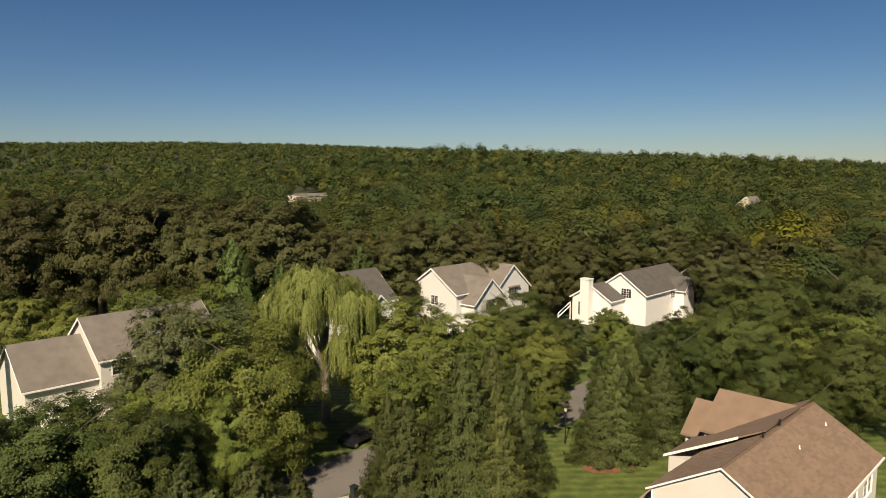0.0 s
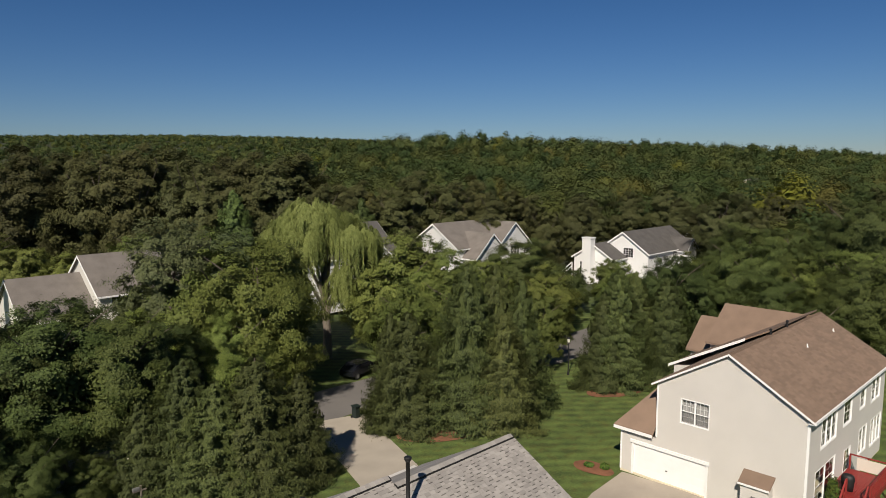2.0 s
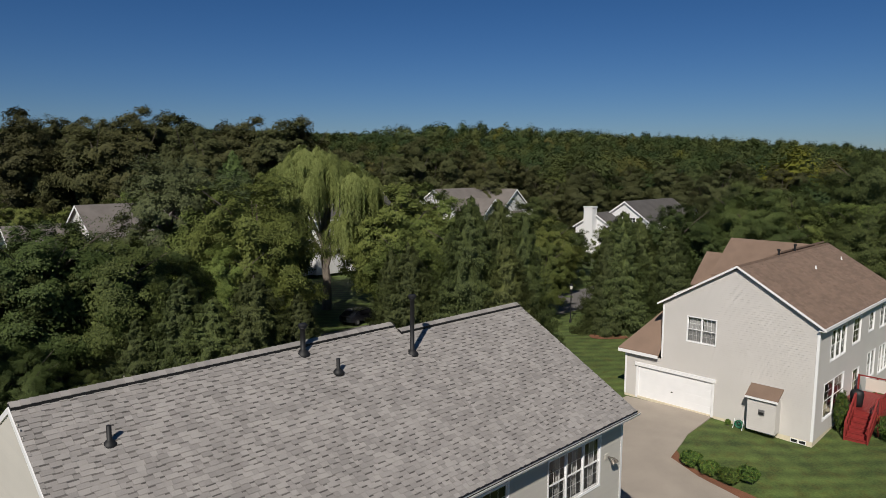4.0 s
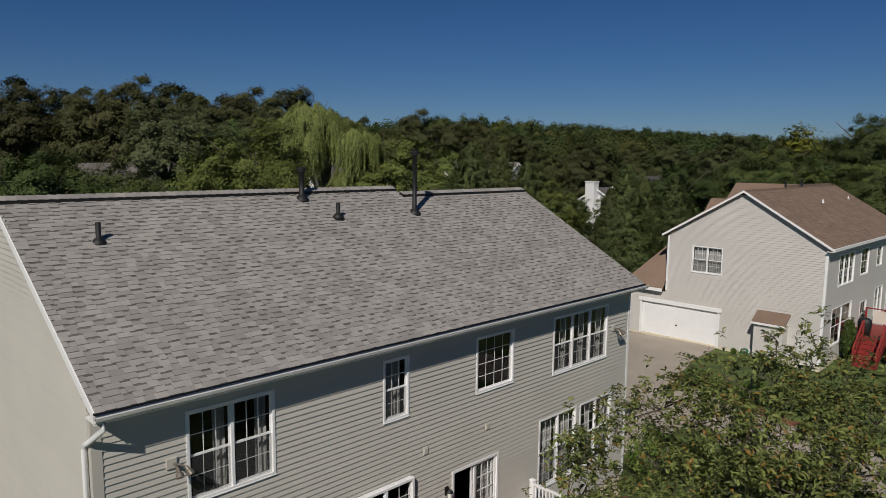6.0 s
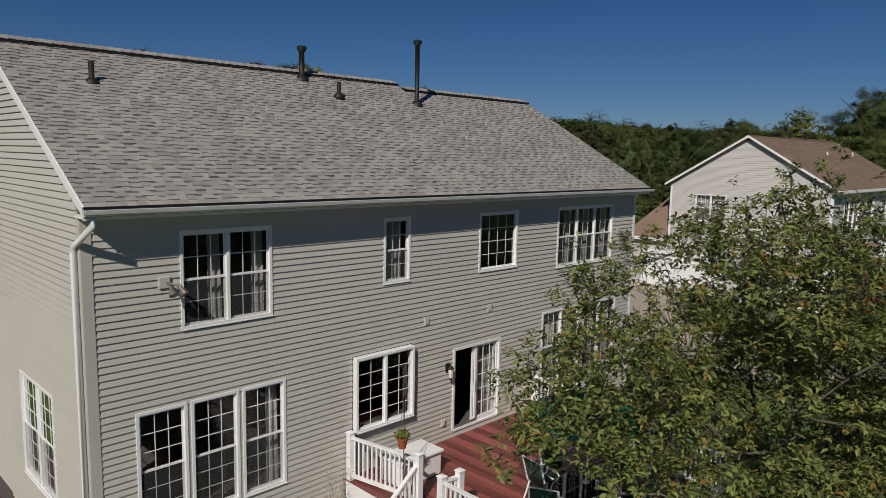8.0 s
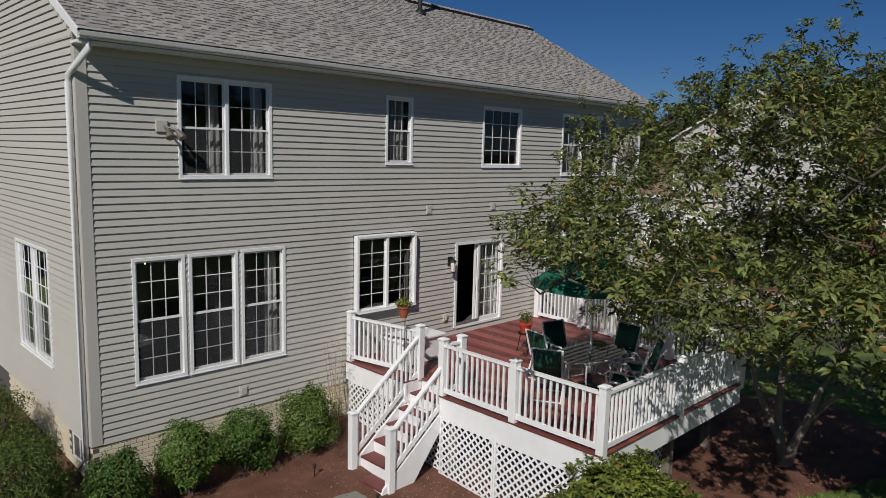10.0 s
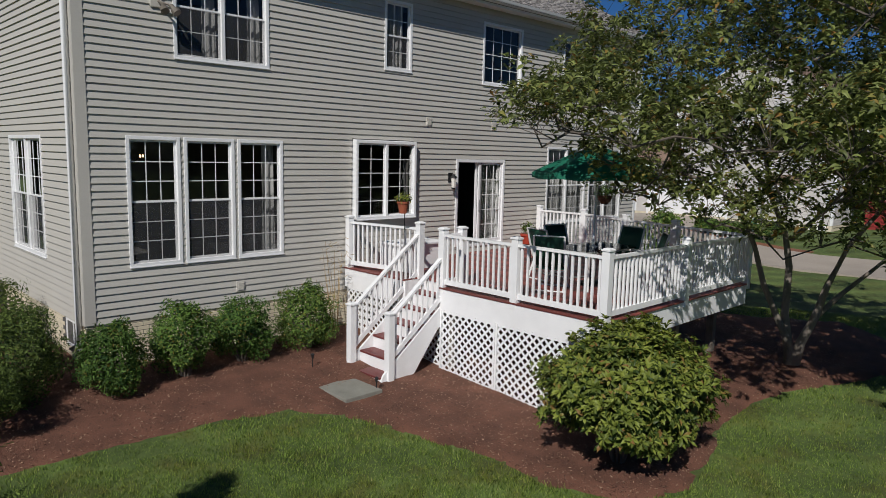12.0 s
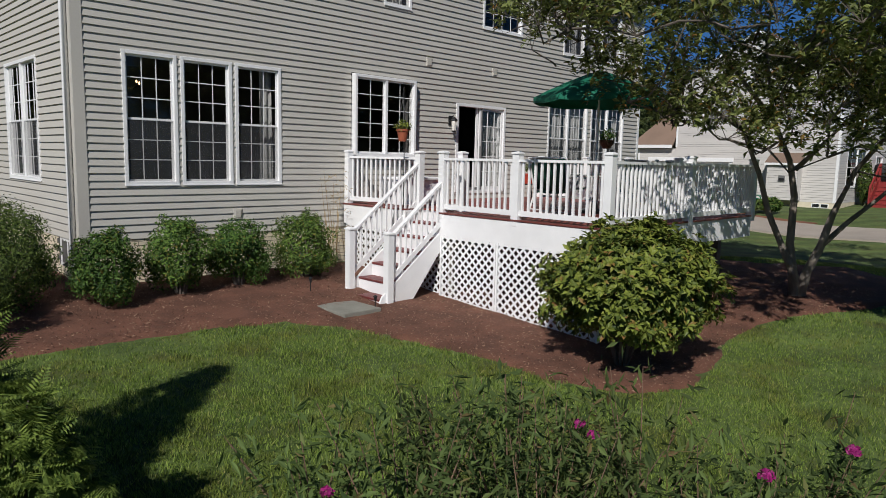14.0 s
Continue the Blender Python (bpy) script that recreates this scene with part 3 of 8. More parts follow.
def lap_strips(w, u0, u1, z0, z1, openings, course, limit=None, proud=0.024):
    """Outlines of the lapped boards: (u0, u1, za, zb, how far out at za, at zb)."""
    out = []
    k = 0
    while z0 + k * course < z1 - 1e-6:
        a, b = z0 + k * course, min(z0 + (k + 1) * course, z1)
        cuts = sorted({a, b, *[v for o in openings for v in o[2:] if a < v < b]})
        for c, d in zip(cuts, cuts[1:]):
            lo, hi = (u0, u1) if limit is None else limit(0.5 * (c + d))
            spans = [(lo, hi)]
            for o in openings:
                if o[2] < d - 1e-6 and o[3] > c + 1e-6:
                    spans = [s for x, y in spans for s in ((x, min(y, o[0])), (max(x, o[1]), y)) if s[1] - s[0] > 0.01]
            f = lambda z: 0.003 + proud * (1 - (z - a) / course)
            out += [(x, y, c, d, f(c), f(d)) for x, y in spans if y > x]
        k += 1
    return out


def lap_board(bm, w, s):
    u0, u1, a, b, oa, ob = s
    q = [bm.verts.new(w.p(*v)) for v in ((u0, oa, a), (u1, oa, a), (u1, ob, b), (u0, ob, b), (u0, -0.002, a), (u1, -0.002, a), (u1, -0.002, b), (u0, -0.002, b))]
    for f in ((0, 1, 2, 3), (0, 4, 5, 1), (0, 3, 7, 4), (1, 5, 6, 2), (3, 2, 6, 7)):
        bm.faces.new([q[i] for i in f])
    bmesh.ops.recalc_face_normals(bm, faces=list({f for v in q for f in v.link_faces}))


def siding(w, parent, u0, u1, z0, z1, openings, course, material, single=True, limit=None, proud=0.024):
    strips = lap_strips(w, u0, u1, z0, z1, openings, course, limit, proud)
    if single:
        for s in strips:
            bm = bmesh.new()
            lap_board(bm, w, s)
            part("siding_board", bm, material, parent)
    else:
        bm = bmesh.new()
        for s in strips:
            lap_board(bm, w, s)
        tagged(part("siding", bm, material, parent), kind="stuff")


def window(w, house, u0, u1, z0, z1, units=1, cols=3, rows=2, sashes=2, out=0.0, curtain="", screen=True, material="trim_white", grille=True):
    """A framed window: casing, sill, sashes, panes, bars, and what hangs behind it."""
    cw, dp = 0.06, 0.034
    bm = bmesh.new()
    for a in ((u0, u0 + cw, z0, z1), (u1 - cw, u1, z0, z1), (u0 + cw, u1 - cw, z1 - cw, z1), (u0 + cw, u1 - cw, z0, z0 + cw)):
        w.box(bm, a[0], a[1], out - 0.09, out + dp, a[2], a[3], 0.006)
    step = (u1 - u0 - 2 * cw) / units
    win = part("window", bm, material, house)
    bm = bmesh.new()
    w.box(bm, u0 - 0.008, u1 + 0.008, out + dp + 0.001, out + dp + 0.013, z0 - 0.012, z0 + 0.006, 0.003)
    part("window_sill", bm, material, win)
    for k in range(1, units):
        c = u0 + cw + k * step
        bm = bmesh.new()
        w.box(bm, c - 0.032, c + 0.032, out - 0.06, out + dp - 0.012, z0 + cw, z1 - cw, 0.005)
        part("mullion", bm, material, win)
    for k in range(units):
        a = u0 + cw + k * step + (0.032 if k else 0.0)
        b = u0 + cw + (k + 1) * step - (0.032 if k < units - 1 else 0.0)
        zm = (z0 + z1) / 2
        halves = [(zm - 0.02, z1 - cw, -0.015), (z0 + cw, zm + 0.02, -0.034)] if sashes == 2 else [(z0 + cw, z1 - cw, -0.02)]
        for i, (c, d, o) in enumerate(halves):
            o += out
            bm = bmesh.new()
            f = 0.034
            for q in ((a, a + f, c, d), (b - f, b, c, d), (a + f, b - f, d - f, d), (a + f, b - f, c, c + f)):
                w.box(bm, q[0], q[1], o - 0.022, o - 0.002, q[2], q[3])
            part("sash", bm, material, win)
            bm = bmesh.new()
            bm.faces.new([bm.verts.new(w.p(*v)) for v in ((a + f, o - 0.012, c + f), (b - f, o - 0.012, c + f), (b - f, o - 0.012, d - f), (a + f, o - 0.012, d - f))])
            pane = part("pane", bm, "glass", win)
            pane.visible_shadow = False
            if grille:
                bm = bmesh.new()
                for j in range(1, cols):
                    x = a + f + (b - a - 2 * f) * j / cols
                    w.box(bm, x - 0.008, x + 0.008, o - 0.011, o - 0.006, c + f, d - f)
                for j in range(1, rows):
                    z = c + f + (d - c - 2 * f) * j / rows
                    w.box(bm, a + f, b - f, o - 0.0115, o - 0.0065, z - 0.008, z + 0.008)
                part("grille", bm, material, win)
            if sashes == 2 and i == 1 and screen:
                bm = bmesh.new()
                bm.faces.new([bm.verts.new(w.p(*v)) for v in ((a + 0.01, out + 0.004, c), (b - 0.01, out + 0.004, c), (b - 0.01, out + 0.004, d - f), (a + 0.01, out + 0.004, d - f))])
                sc = part("insect_screen", bm, "screen", win, "fine grey insect screen")
                sc.visible_shadow = False
        for side in curtain:
            drape(w, win, *((a + 0.02, a + 0.34 * (b - a)) if side == "l" else (b - 0.34 * (b - a), b - 0.02) if side == "r" else (a + 0.02, b - 0.02)), z0 + 0.02, z1 - 0.03, out - 0.2)
    return win


def drape(w, parent, a, b, z0, z1, o):
    """A curtain in folds."""
    bm = bmesh.new()
    n = max(8, int((b - a) / 0.022))
    cols = []
    for i in range(n + 1):
        x = a + (b - a) * i / n
        col = []
        for j in range(6):
            t = j / 5
            k = 0.022 * math.sin(i * 1.25 + 0.6 * math.sin(3 * t)) * (0.6 + 0.4 * t)
            col.append(bm.verts.new(w.p(x + 0.01 * math.sin(2.1 * i + 4 * t), o + k, z1 + (z0 - z1) * t)))
        cols.append(col)
    for p, q in zip(cols, cols[1:]):
        for j in range(5):
            bm.faces.new((p[j], q[j], q[j + 1], p[j + 1]))
    ob = part("curtain", bm, "curtain", parent, "pale hanging curtain", smooth=True)
    return ob


def screen_material():
    m = bpy.data.materials.new("screen")
    m.use_nodes = True
    N, L = m.node_tree.nodes, m.node_tree.links
    b = N["Principled BSDF"]
    b.inputs["Base Color"].default_value, b.inputs["Roughness"].default_value = (0.06, 0.062, 0.066, 1), 0.7
    t, x = N.new("ShaderNodeBsdfTransparent"), N.new("ShaderNodeMixShader")
    x.inputs[0].default_value = 0.45
    L.new(t.outputs[0], x.inputs[1])
    L.new(b.outputs[0], x.inputs[2])
    L.new(x.outputs[0], N["Material Output"].inputs[0])
    MATS["screen"] = m


screen_material()


def roof_slope(house, x0, x1, ye, ze, yr, zr, material, name="roof", thick=0.14):
    """One slope between eave (ye, ze) and ridge (yr, zr), as a slab along x."""
    bm = bmesh.new()
    prism(bm, [(0, ye, ze), (0, yr, zr), (0, yr, zr - thick), (0, ye, ze - thick)], (x0, 0, 0), (x1, 0, 0))
    return part(name, bm, material, house)


def shingle_box(u, s, wdt, hgt, t0, t1):
    """A tab on the slope: u along the eave, s up the slope, thicker at its lower edge."""
    V = np.array([(u, s, 0), (u + wdt, s, 0), (u + wdt, s + hgt, 0), (u, s + hgt, 0), (u, s, t0), (u + wdt, s, t0), (u + wdt, s + hgt, t1), (u, s + hgt, t1)])
    F = np.array([(4, 5, 6), (4, 6, 7), (0, 1, 5), (0, 5, 4), (1, 2, 6), (1, 6, 5), (3, 0, 4), (3, 4, 7)])
    return V, F


def shingles(parent, x0, x1, ye, ze, yr, zr, material, piece_material=None, near=None, course=0.145, seed=3, mean=0.20):
    """Laminated shingles, tab by tab; those within near (x0, x1, courses) are pieces of their own."""
    rng = np.random.default_rng(seed)
    ln = math.hypot(yr - ye, zr - ze)
    ey, ez = (yr - ye) / ln, (zr - ze) / ln
    ny, nz = -ez * (1 if ey > 0 else -1), abs(ey)
    chunks, singles, bands = [], [], []
    to = lambda V: np.stack([V[:, 0], ye + V[:, 1] * ey + V[:, 2] * ny, ze + V[:, 1] * ez + V[:, 2] * nz], 1)
    for k in range(int(ln / course) + 1):
        s = k * course
        h = min(course + 0.01, ln - s)
        if h < 0.02:
            continue
        u = x0 - rng.uniform(0, 0.2)
        raised = False
        while u < x1:
            w = rng.uniform(0.6, 1.5) * mean * (0.8 if raised else 1.0)
            a, b = max(u, x0), min(u + w, x1)
            u += w
            raised = not raised
            if b - a < 0.02:
                continue
            t = rng.uniform(0.016, 0.022) if raised else rng.uniform(0.004, 0.007)
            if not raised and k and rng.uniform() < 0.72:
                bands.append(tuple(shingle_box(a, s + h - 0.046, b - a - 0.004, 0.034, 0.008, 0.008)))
            V, F = shingle_box(a, s, b - a - 0.004, h, t, 0.002)
            if near and near[0] <= a and b <= near[1] and k < near[2]:
                singles.append((to(V), F))
            else:
                chunks.append((to(V), F))
    V, F = merge(*chunks)
    ob = new("shingles", fast_mesh("shingles", V - np.array(root_place(parent)), F, material))
    ob.parent = parent
    tagged(ob, kind="stuff")
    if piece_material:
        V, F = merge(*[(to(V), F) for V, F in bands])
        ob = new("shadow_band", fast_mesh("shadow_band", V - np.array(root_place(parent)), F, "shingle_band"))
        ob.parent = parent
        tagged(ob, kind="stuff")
    for V, F in singles:
        c = V.mean(0)
        piece("shingle", fast_mesh("shingle", V - c, F, piece_material), parent, c)


# ---- the house by the yard ----
HX0, HX1, HY, HZ = 3.53, 20.17, 11.85, 1.02
RX0 = 3.50
EAVE_Y, EAVE_Z, RIDGE_Y, RIDGE_Z = 11.47, 7.53, 16.97, 10.57
HY2 = 2 * RIDGE_Y - HY
COURSE = 0.12
house = thing("house", (HX0, HY, 0.35), "two-storey beige vinyl-sided house with a grey shingle roof", "house")
rear, side_w = Wall("y", HY), Wall("x", HX0)
R_OPEN = [(5.08, 6.87, 5.33, 7.06), (9.62, 10.40, 5.60, 7.06), (12.70, 14.20, 5.55, 7.04), (15.98, 18.86, 5.33, 7.05),
          (4.24, 5.14, 1.87, 4.03), (5.20, 6.14, 1.87, 4.03), (6.20, 7.14, 1.87, 4.03), (8.86, 10.40, 2.53, 4.06), (11.86, 13.64, 1.63, 3.74),
          (15.42, 17.29, 2.0, 4.12), (17.46, 19.25, 2.0, 4.10)]
S_OPEN = [(13.70, 15.80, 1.87, 4.02)]
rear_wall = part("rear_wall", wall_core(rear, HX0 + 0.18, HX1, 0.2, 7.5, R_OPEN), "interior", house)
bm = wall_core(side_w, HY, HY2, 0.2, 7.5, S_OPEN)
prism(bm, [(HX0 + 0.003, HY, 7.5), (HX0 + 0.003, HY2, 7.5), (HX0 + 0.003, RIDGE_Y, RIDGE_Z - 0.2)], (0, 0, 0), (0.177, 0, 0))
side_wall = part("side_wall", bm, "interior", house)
bm = boxes((HX1 - 0.18, HX1, HY + 0.18, HY2, 0.2, 7.5), (HX0 + 0.18, HX1 - 0.18, HY2 - 0.18, HY2, 0.2, 7.5))
prism(bm, [(HX1 - 0.18, HY, 7.5), (HX1 - 0.18, HY2 - 0.5, 7.5), (HX1 - 0.18, RIDGE_Y - 0.3, RIDGE_Z - 0.4)], (0, 0, 0), (0.18, 0, 0))
part("far_wall", bm, "siding_far", house)
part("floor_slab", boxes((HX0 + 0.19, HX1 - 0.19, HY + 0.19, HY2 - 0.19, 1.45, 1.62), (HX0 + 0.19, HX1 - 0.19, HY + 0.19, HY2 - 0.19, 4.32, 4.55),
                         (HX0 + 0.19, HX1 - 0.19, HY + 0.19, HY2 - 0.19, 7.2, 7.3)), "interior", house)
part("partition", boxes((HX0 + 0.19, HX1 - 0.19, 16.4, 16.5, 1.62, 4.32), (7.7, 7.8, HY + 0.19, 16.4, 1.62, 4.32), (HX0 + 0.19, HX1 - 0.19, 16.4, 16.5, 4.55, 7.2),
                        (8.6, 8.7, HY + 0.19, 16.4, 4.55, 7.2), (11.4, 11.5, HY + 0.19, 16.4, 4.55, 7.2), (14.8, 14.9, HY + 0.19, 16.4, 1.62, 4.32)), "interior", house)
for k in (4, 5, 6):
    window(rear, house, *R_OPEN[k], cols=3, rows=3, curtain="r" if k == 6 else "")
window(rear, house, *R_OPEN[0], units=2, cols=3, rows=2, curtain="r")
window(rear, house, *R_OPEN[1], cols=3, rows=2, curtain="m")
window(rear, house, *R_OPEN[2], cols=4, rows=4, sashes=1)
window(rear, house, *R_OPEN[3], units=3, cols=3, rows=2, curtain="r")
window(rear, house, *R_OPEN[9], units=2, cols=3, rows=3, curtain="m")
window(rear, house, *R_OPEN[10], units=2, cols=3, rows=3, curtain="r")
window(side_w, house, *S_OPEN[0], units=2, cols=3, rows=3)

# box window that stands out from the wall
bm = bmesh.new()
for a in ((8.81, 8.86, 2.44, 4.11), (10.40, 10.45, 2.44, 4.11), (8.86, 10.40, 4.06, 4.11), (8.86, 10.40, 2.44, 2.51)):
    rear.box(bm, a[0], a[1], -0.05, 0.10, a[2], a[3], 0.005)
bay = part("box_window", bm, "trim_white", house, "white casement window standing proud of the wall")
window(rear, house, 8.80, 10.48, 2.44, 4.10, units=2, cols=2, rows=5, sashes=1, out=0.11)

# sliding door
bm = bmesh.new()
for a in ((11.86, 11.93, 1.63, 3.74), (13.57, 13.64, 1.63, 3.74), (11.93, 13.57, 3.67, 3.74), (11.93, 13.57, 1.60, 1.66)):
    rear.box(bm, a[0], a[1], -0.10, 0.04, a[2], a[3], 0.005)
slider = part("sliding_door", bm, "trim_white", house, "white sliding patio door, one leaf open")
for k, (a, b, o) in enumerate(((12.70, 13.57, -0.02), (12.64, 13.50, -0.07))):
    bm = bmesh.new()
    f = 0.06
    for q in ((a, a + f, 1.66, 3.67), (b - f, b, 1.66, 3.67), (a + f, b - f, 3.61, 3.67), (a + f, b - f, 1.66, 1.76)):
        rear.box(bm, q[0], q[1], o - 0.02, o + 0.02, q[2], q[3], 0.003)
    if k == 0:
        for j in (1, 2):
            x = a + f + (b - a - 2 * f) * j / 3
            rear.box(bm, x - 0.009, x + 0.009, o - 0.008, o + 0.008, 1.76, 3.61)
        for j in range(1, 5):
            z = 1.76 + 1.85 * j / 5
            rear.box(bm, a + f, b - f, o - 0.009, o + 0.007, z - 0.009, z + 0.009)
    part("door_leaf", bm, "trim_white", slider)
    bm = bmesh.new()
    bm.faces.new([bm.verts.new(rear.p(*v)) for v in ((a + f, o, 1.76), (b - f, o, 1.76), (b - f, o, 3.61), (a + f, o, 3.61))])
    part("pane", bm, "glass", slider).visible_shadow = False
bm = bmesh.new()
for a in ((11.94, 11.97, 1.68, 3.66), (12.76, 12.79, 1.68, 3.66), (11.97, 12.76, 1.68, 1.74)):
    rear.box(bm, a[0], a[1], 0.0, 0.018, a[2], a[3])
part("screen_frame", bm, "lead_grey", slider)
drape(rear, slider, 12.86, 13.55, 1.68, 3.62, -0.2)
bm = bmesh.new()
rear.box(bm, 12.72, 12.76, 0.0, 0.05, 2.45, 2.75, 0.01)
part("door_handle", bm, "lead_grey", slider)

# trim: corner boards, fascia, soffit, gutter, downspout
bm = boxes((HX0 - 0.022, HX0 + 0.15, HY - 0.03, HY - 0.001, HZ - 0.03, 7.42), (HX0 - 0.03, HX0 - 0.001, HY - 0.022, HY + 0.075, HZ - 0.03, 7.42), bevel=0.004)
part("corner_board", bm, "siding", house)
part("corner_board", boxes((HX1 - 0.09, HX1 + 0.02, HY - 0.03, HY - 0.001, HZ - 0.03, 7.42), bevel=0.004), "trim_white", house)
part("soffit", boxes((RX0 - 0.03, HX1 + 0.28, EAVE_Y + 0.03, HY, 7.36, 7.40)), "trim_white", house)
part("fascia", boxes((RX0 - 0.03, HX1 + 0.28, EAVE_Y + 0.01, EAVE_Y + 0.03, 7.34, 7.52)), "trim_white", house)
# drip edge in black, drawing the shadow line between shingles and gutter
part("drip_edge", boxes((RX0 - 0.03, HX1 + 0.28, EAVE_Y - 0.03, EAVE_Y + 0.02, 7.515, 7.545)), "black_metal", house)
bm = bmesh.new()
prof = [(EAVE_Y + 0.008, 7.50), (EAVE_Y + 0.008, 7.405), (EAVE_Y - 0.095, 7.405), (EAVE_Y - 0.125, 7.44), (EAVE_Y - 0.142, 7.50), (EAVE_Y - 0.128, 7.505), (EAVE_Y - 0.115, 7.45), (EAVE_Y - 0.09, 7.42), (EAVE_Y - 0.005, 7.42), (EAVE_Y - 0.005, 7.50)]
prism(bm, [(0, y, z) for y, z in prof], (RX0 - 0.04, 0, 0), (HX1 + 0.29, 0, 0))
part("gutter", bm, "gutter_metal", house, "pale metal eaves gutter")
# black strip laid in the trough to paint the shade inside the gutter
part("gutter_litter", boxes((RX0 - 0.02, HX1 + 0.27, EAVE_Y - 0.112, EAVE_Y - 0.007, 7.422, 7.452)), "black_metal", house)
bm = bmesh.new()
tube(bm, [(HX0 + 0.06, EAVE_Y - 0.05, 7.4), (HX0 + 0.06, EAVE_Y - 0.05, 7.28), (HX0 - 0.06, HY - 0.08, 6.98), (HX0 - 0.075, HY + 0.10, 6.9), (HX0 - 0.075, HY + 0.12, 6.8), (HX0 - 0.075, HY + 0.12, 0.75), (HX0 - 0.2, HY + 0.12, 0.6)], 0.05, 10)
part("downspout", bm, "trim_white", house, "white metal downspout", smooth=True)
bm = bmesh.new()
for y0, z0, y1, z1 in ((EAVE_Y, EAVE_Z, RIDGE_Y, RIDGE_Z), (2 * RIDGE_Y - EAVE_Y, EAVE_Z, RIDGE_Y, RIDGE_Z)):
    prism(bm, [(0, y0, z0 - 0.01), (0, y1, z1 - 0.01), (0, y1, z1 - 0.15), (0, y0, z0 - 0.15)], (RX0 - 0.03, 0, 0), (RX0, 0, 0))
part("rake_board", bm, "trim_white", house)

# roof
roof = roof_slope(house, RX0, 14.36, EAVE_Y, EAVE_Z, RIDGE_Y, RIDGE_Z, "shingle_grey")
YR2, ZR2 = 16.66, EAVE_Z + (RIDGE_Z - EAVE_Z) * (16.66 - EAVE_Y) / (RIDGE_Y - EAVE_Y)
roof_slope(house, 14.36, HX1 + 0.28, EAVE_Y, EAVE_Z, YR2, ZR2, "shingle_grey")
roof_slope(house, RX0, 14.36, 2 * RIDGE_Y - EAVE_Y, EAVE_Z, RIDGE_Y, RIDGE_Z, "shingle_grey")
roof_slope(house, 14.36, HX1 + 0.28, 2 * YR2 - EAVE_Y, EAVE_Z, YR2, ZR2, "shingle_grey")
bm = bmesh.new()
prism(bm, [(14.36, YR2, ZR2), (14.36, RIDGE_Y, RIDGE_Z), (14.36, 2 * RIDGE_Y - EAVE_Y, EAVE_Z), (14.36, 2 * YR2 - EAVE_Y, EAVE_Z)], (-0.01, 0, -0.02), (-0.03, 0, -0.02))
part("step_trim", bm, "trim_white", house)


def ridge_cap(parent, x0, x1, y, z, material):
    """Bent cap shingles, one behind the other."""
    w, h = 0.2, 0.022
    V = np.array([(0, -0.15, h - 0.083), (0, 0, h), (0, 0.15, h - 0.083), (w, -0.15, -0.075), (w, 0, 0.008), (w, 0.15, -0.075), (0, -0.15, -0.072), (0, 0, -0.01), (0, 0.15, -0.072), (w, -0.15, -0.085), (w, 0.15, -0.085)])
    F = np.array([(0, 3, 4), (0, 4, 1), (1, 4, 5), (1, 5, 2), (0, 1, 7), (0, 7, 6), (1, 2, 8), (1, 8, 7), (0, 6, 9), (0, 9, 3), (2, 5, 10), (2, 10, 8)])
    me = fast_mesh("ridge_cap", V, F, material)
    for k in range(int((x1 - x0) / w)):
        piece("ridge_cap", me, parent, (x0 + k * w, y, z))


# vent strip coloured black to paint the shadow gap below the caps
for xa, xb, yr, zr in ((RX0, 14.36, RIDGE_Y, RIDGE_Z), (14.36, HX1 + 0.26, YR2, ZR2)):
    bm = bmesh.new()
    for sgn in (-1, 1):
        prism(bm, [(0, yr, zr), (0, yr + sgn * 0.142, zr - 0.08), (0, yr + sgn * 0.142, zr - 0.005), (0, yr, zr + 0.07)], (xa, 0, 0), (xb, 0, 0))
    part("ridge_vent", bm, "black_metal", house, "vent strip under the ridge caps, black for their shadow gap")
    ridge_cap(house, xa, xb, yr, zr + 0.085, "shingle_piece")
from mathutils.geometry import delaunay_2d_cdt

# ---- the deck ----
DX, DY0, DZ = 8.65, 5.53, 1.47
deck = thing("deck", (DX, DY0, 0.0), "raised garden deck with red boards, white railings and lattice skirt", "deck")


def post_at(x, y, z0, z1, w=0.13):
    p = part("post", boxes((x - w / 2, x + w / 2, y - w / 2, y + w / 2, z0, z1), bevel=0.006), "paint_white", deck)
    bm = bmesh.new()
    c = w / 2 + 0.014
    a = [bm.verts.new((x + i * c, y + j * c, z1 - 0.008)) for i, j in ((-1, -1), (1, -1), (1, 1), (-1, 1))]
    b = [bm.verts.new((x + i * c, y + j * c, z1 + 0.014)) for i, j in ((-1, -1), (1, -1), (1, 1), (-1, 1))]
    t = [bm.verts.new((x + i * c * 0.45, y + j * c * 0.45, z1 + 0.036)) for i, j in ((-1, -1), (1, -1), (1, 1), (-1, 1))]
    bm.faces.new(a[::-1])
    bm.faces.new(t)
    for p0, p1 in ((a, b), (b, t)):
        for k in range(4):
            bm.faces.new((p0[k], p0[(k + 1) % 4], p1[(k + 1) % 4], p1[k]))
    part("post_cap", bm, "paint_white", p)
    return p


bal_bm = boxes((-0.018, 0.018, -0.018, 0.018, -0.5, 0.5), bevel=0.004)
BALUSTER = bpy.data.meshes.new("baluster")
bal_bm.to_mesh(BALUSTER)
bal_bm.free()
BALUSTER.materials.append(MATS["paint_white"])


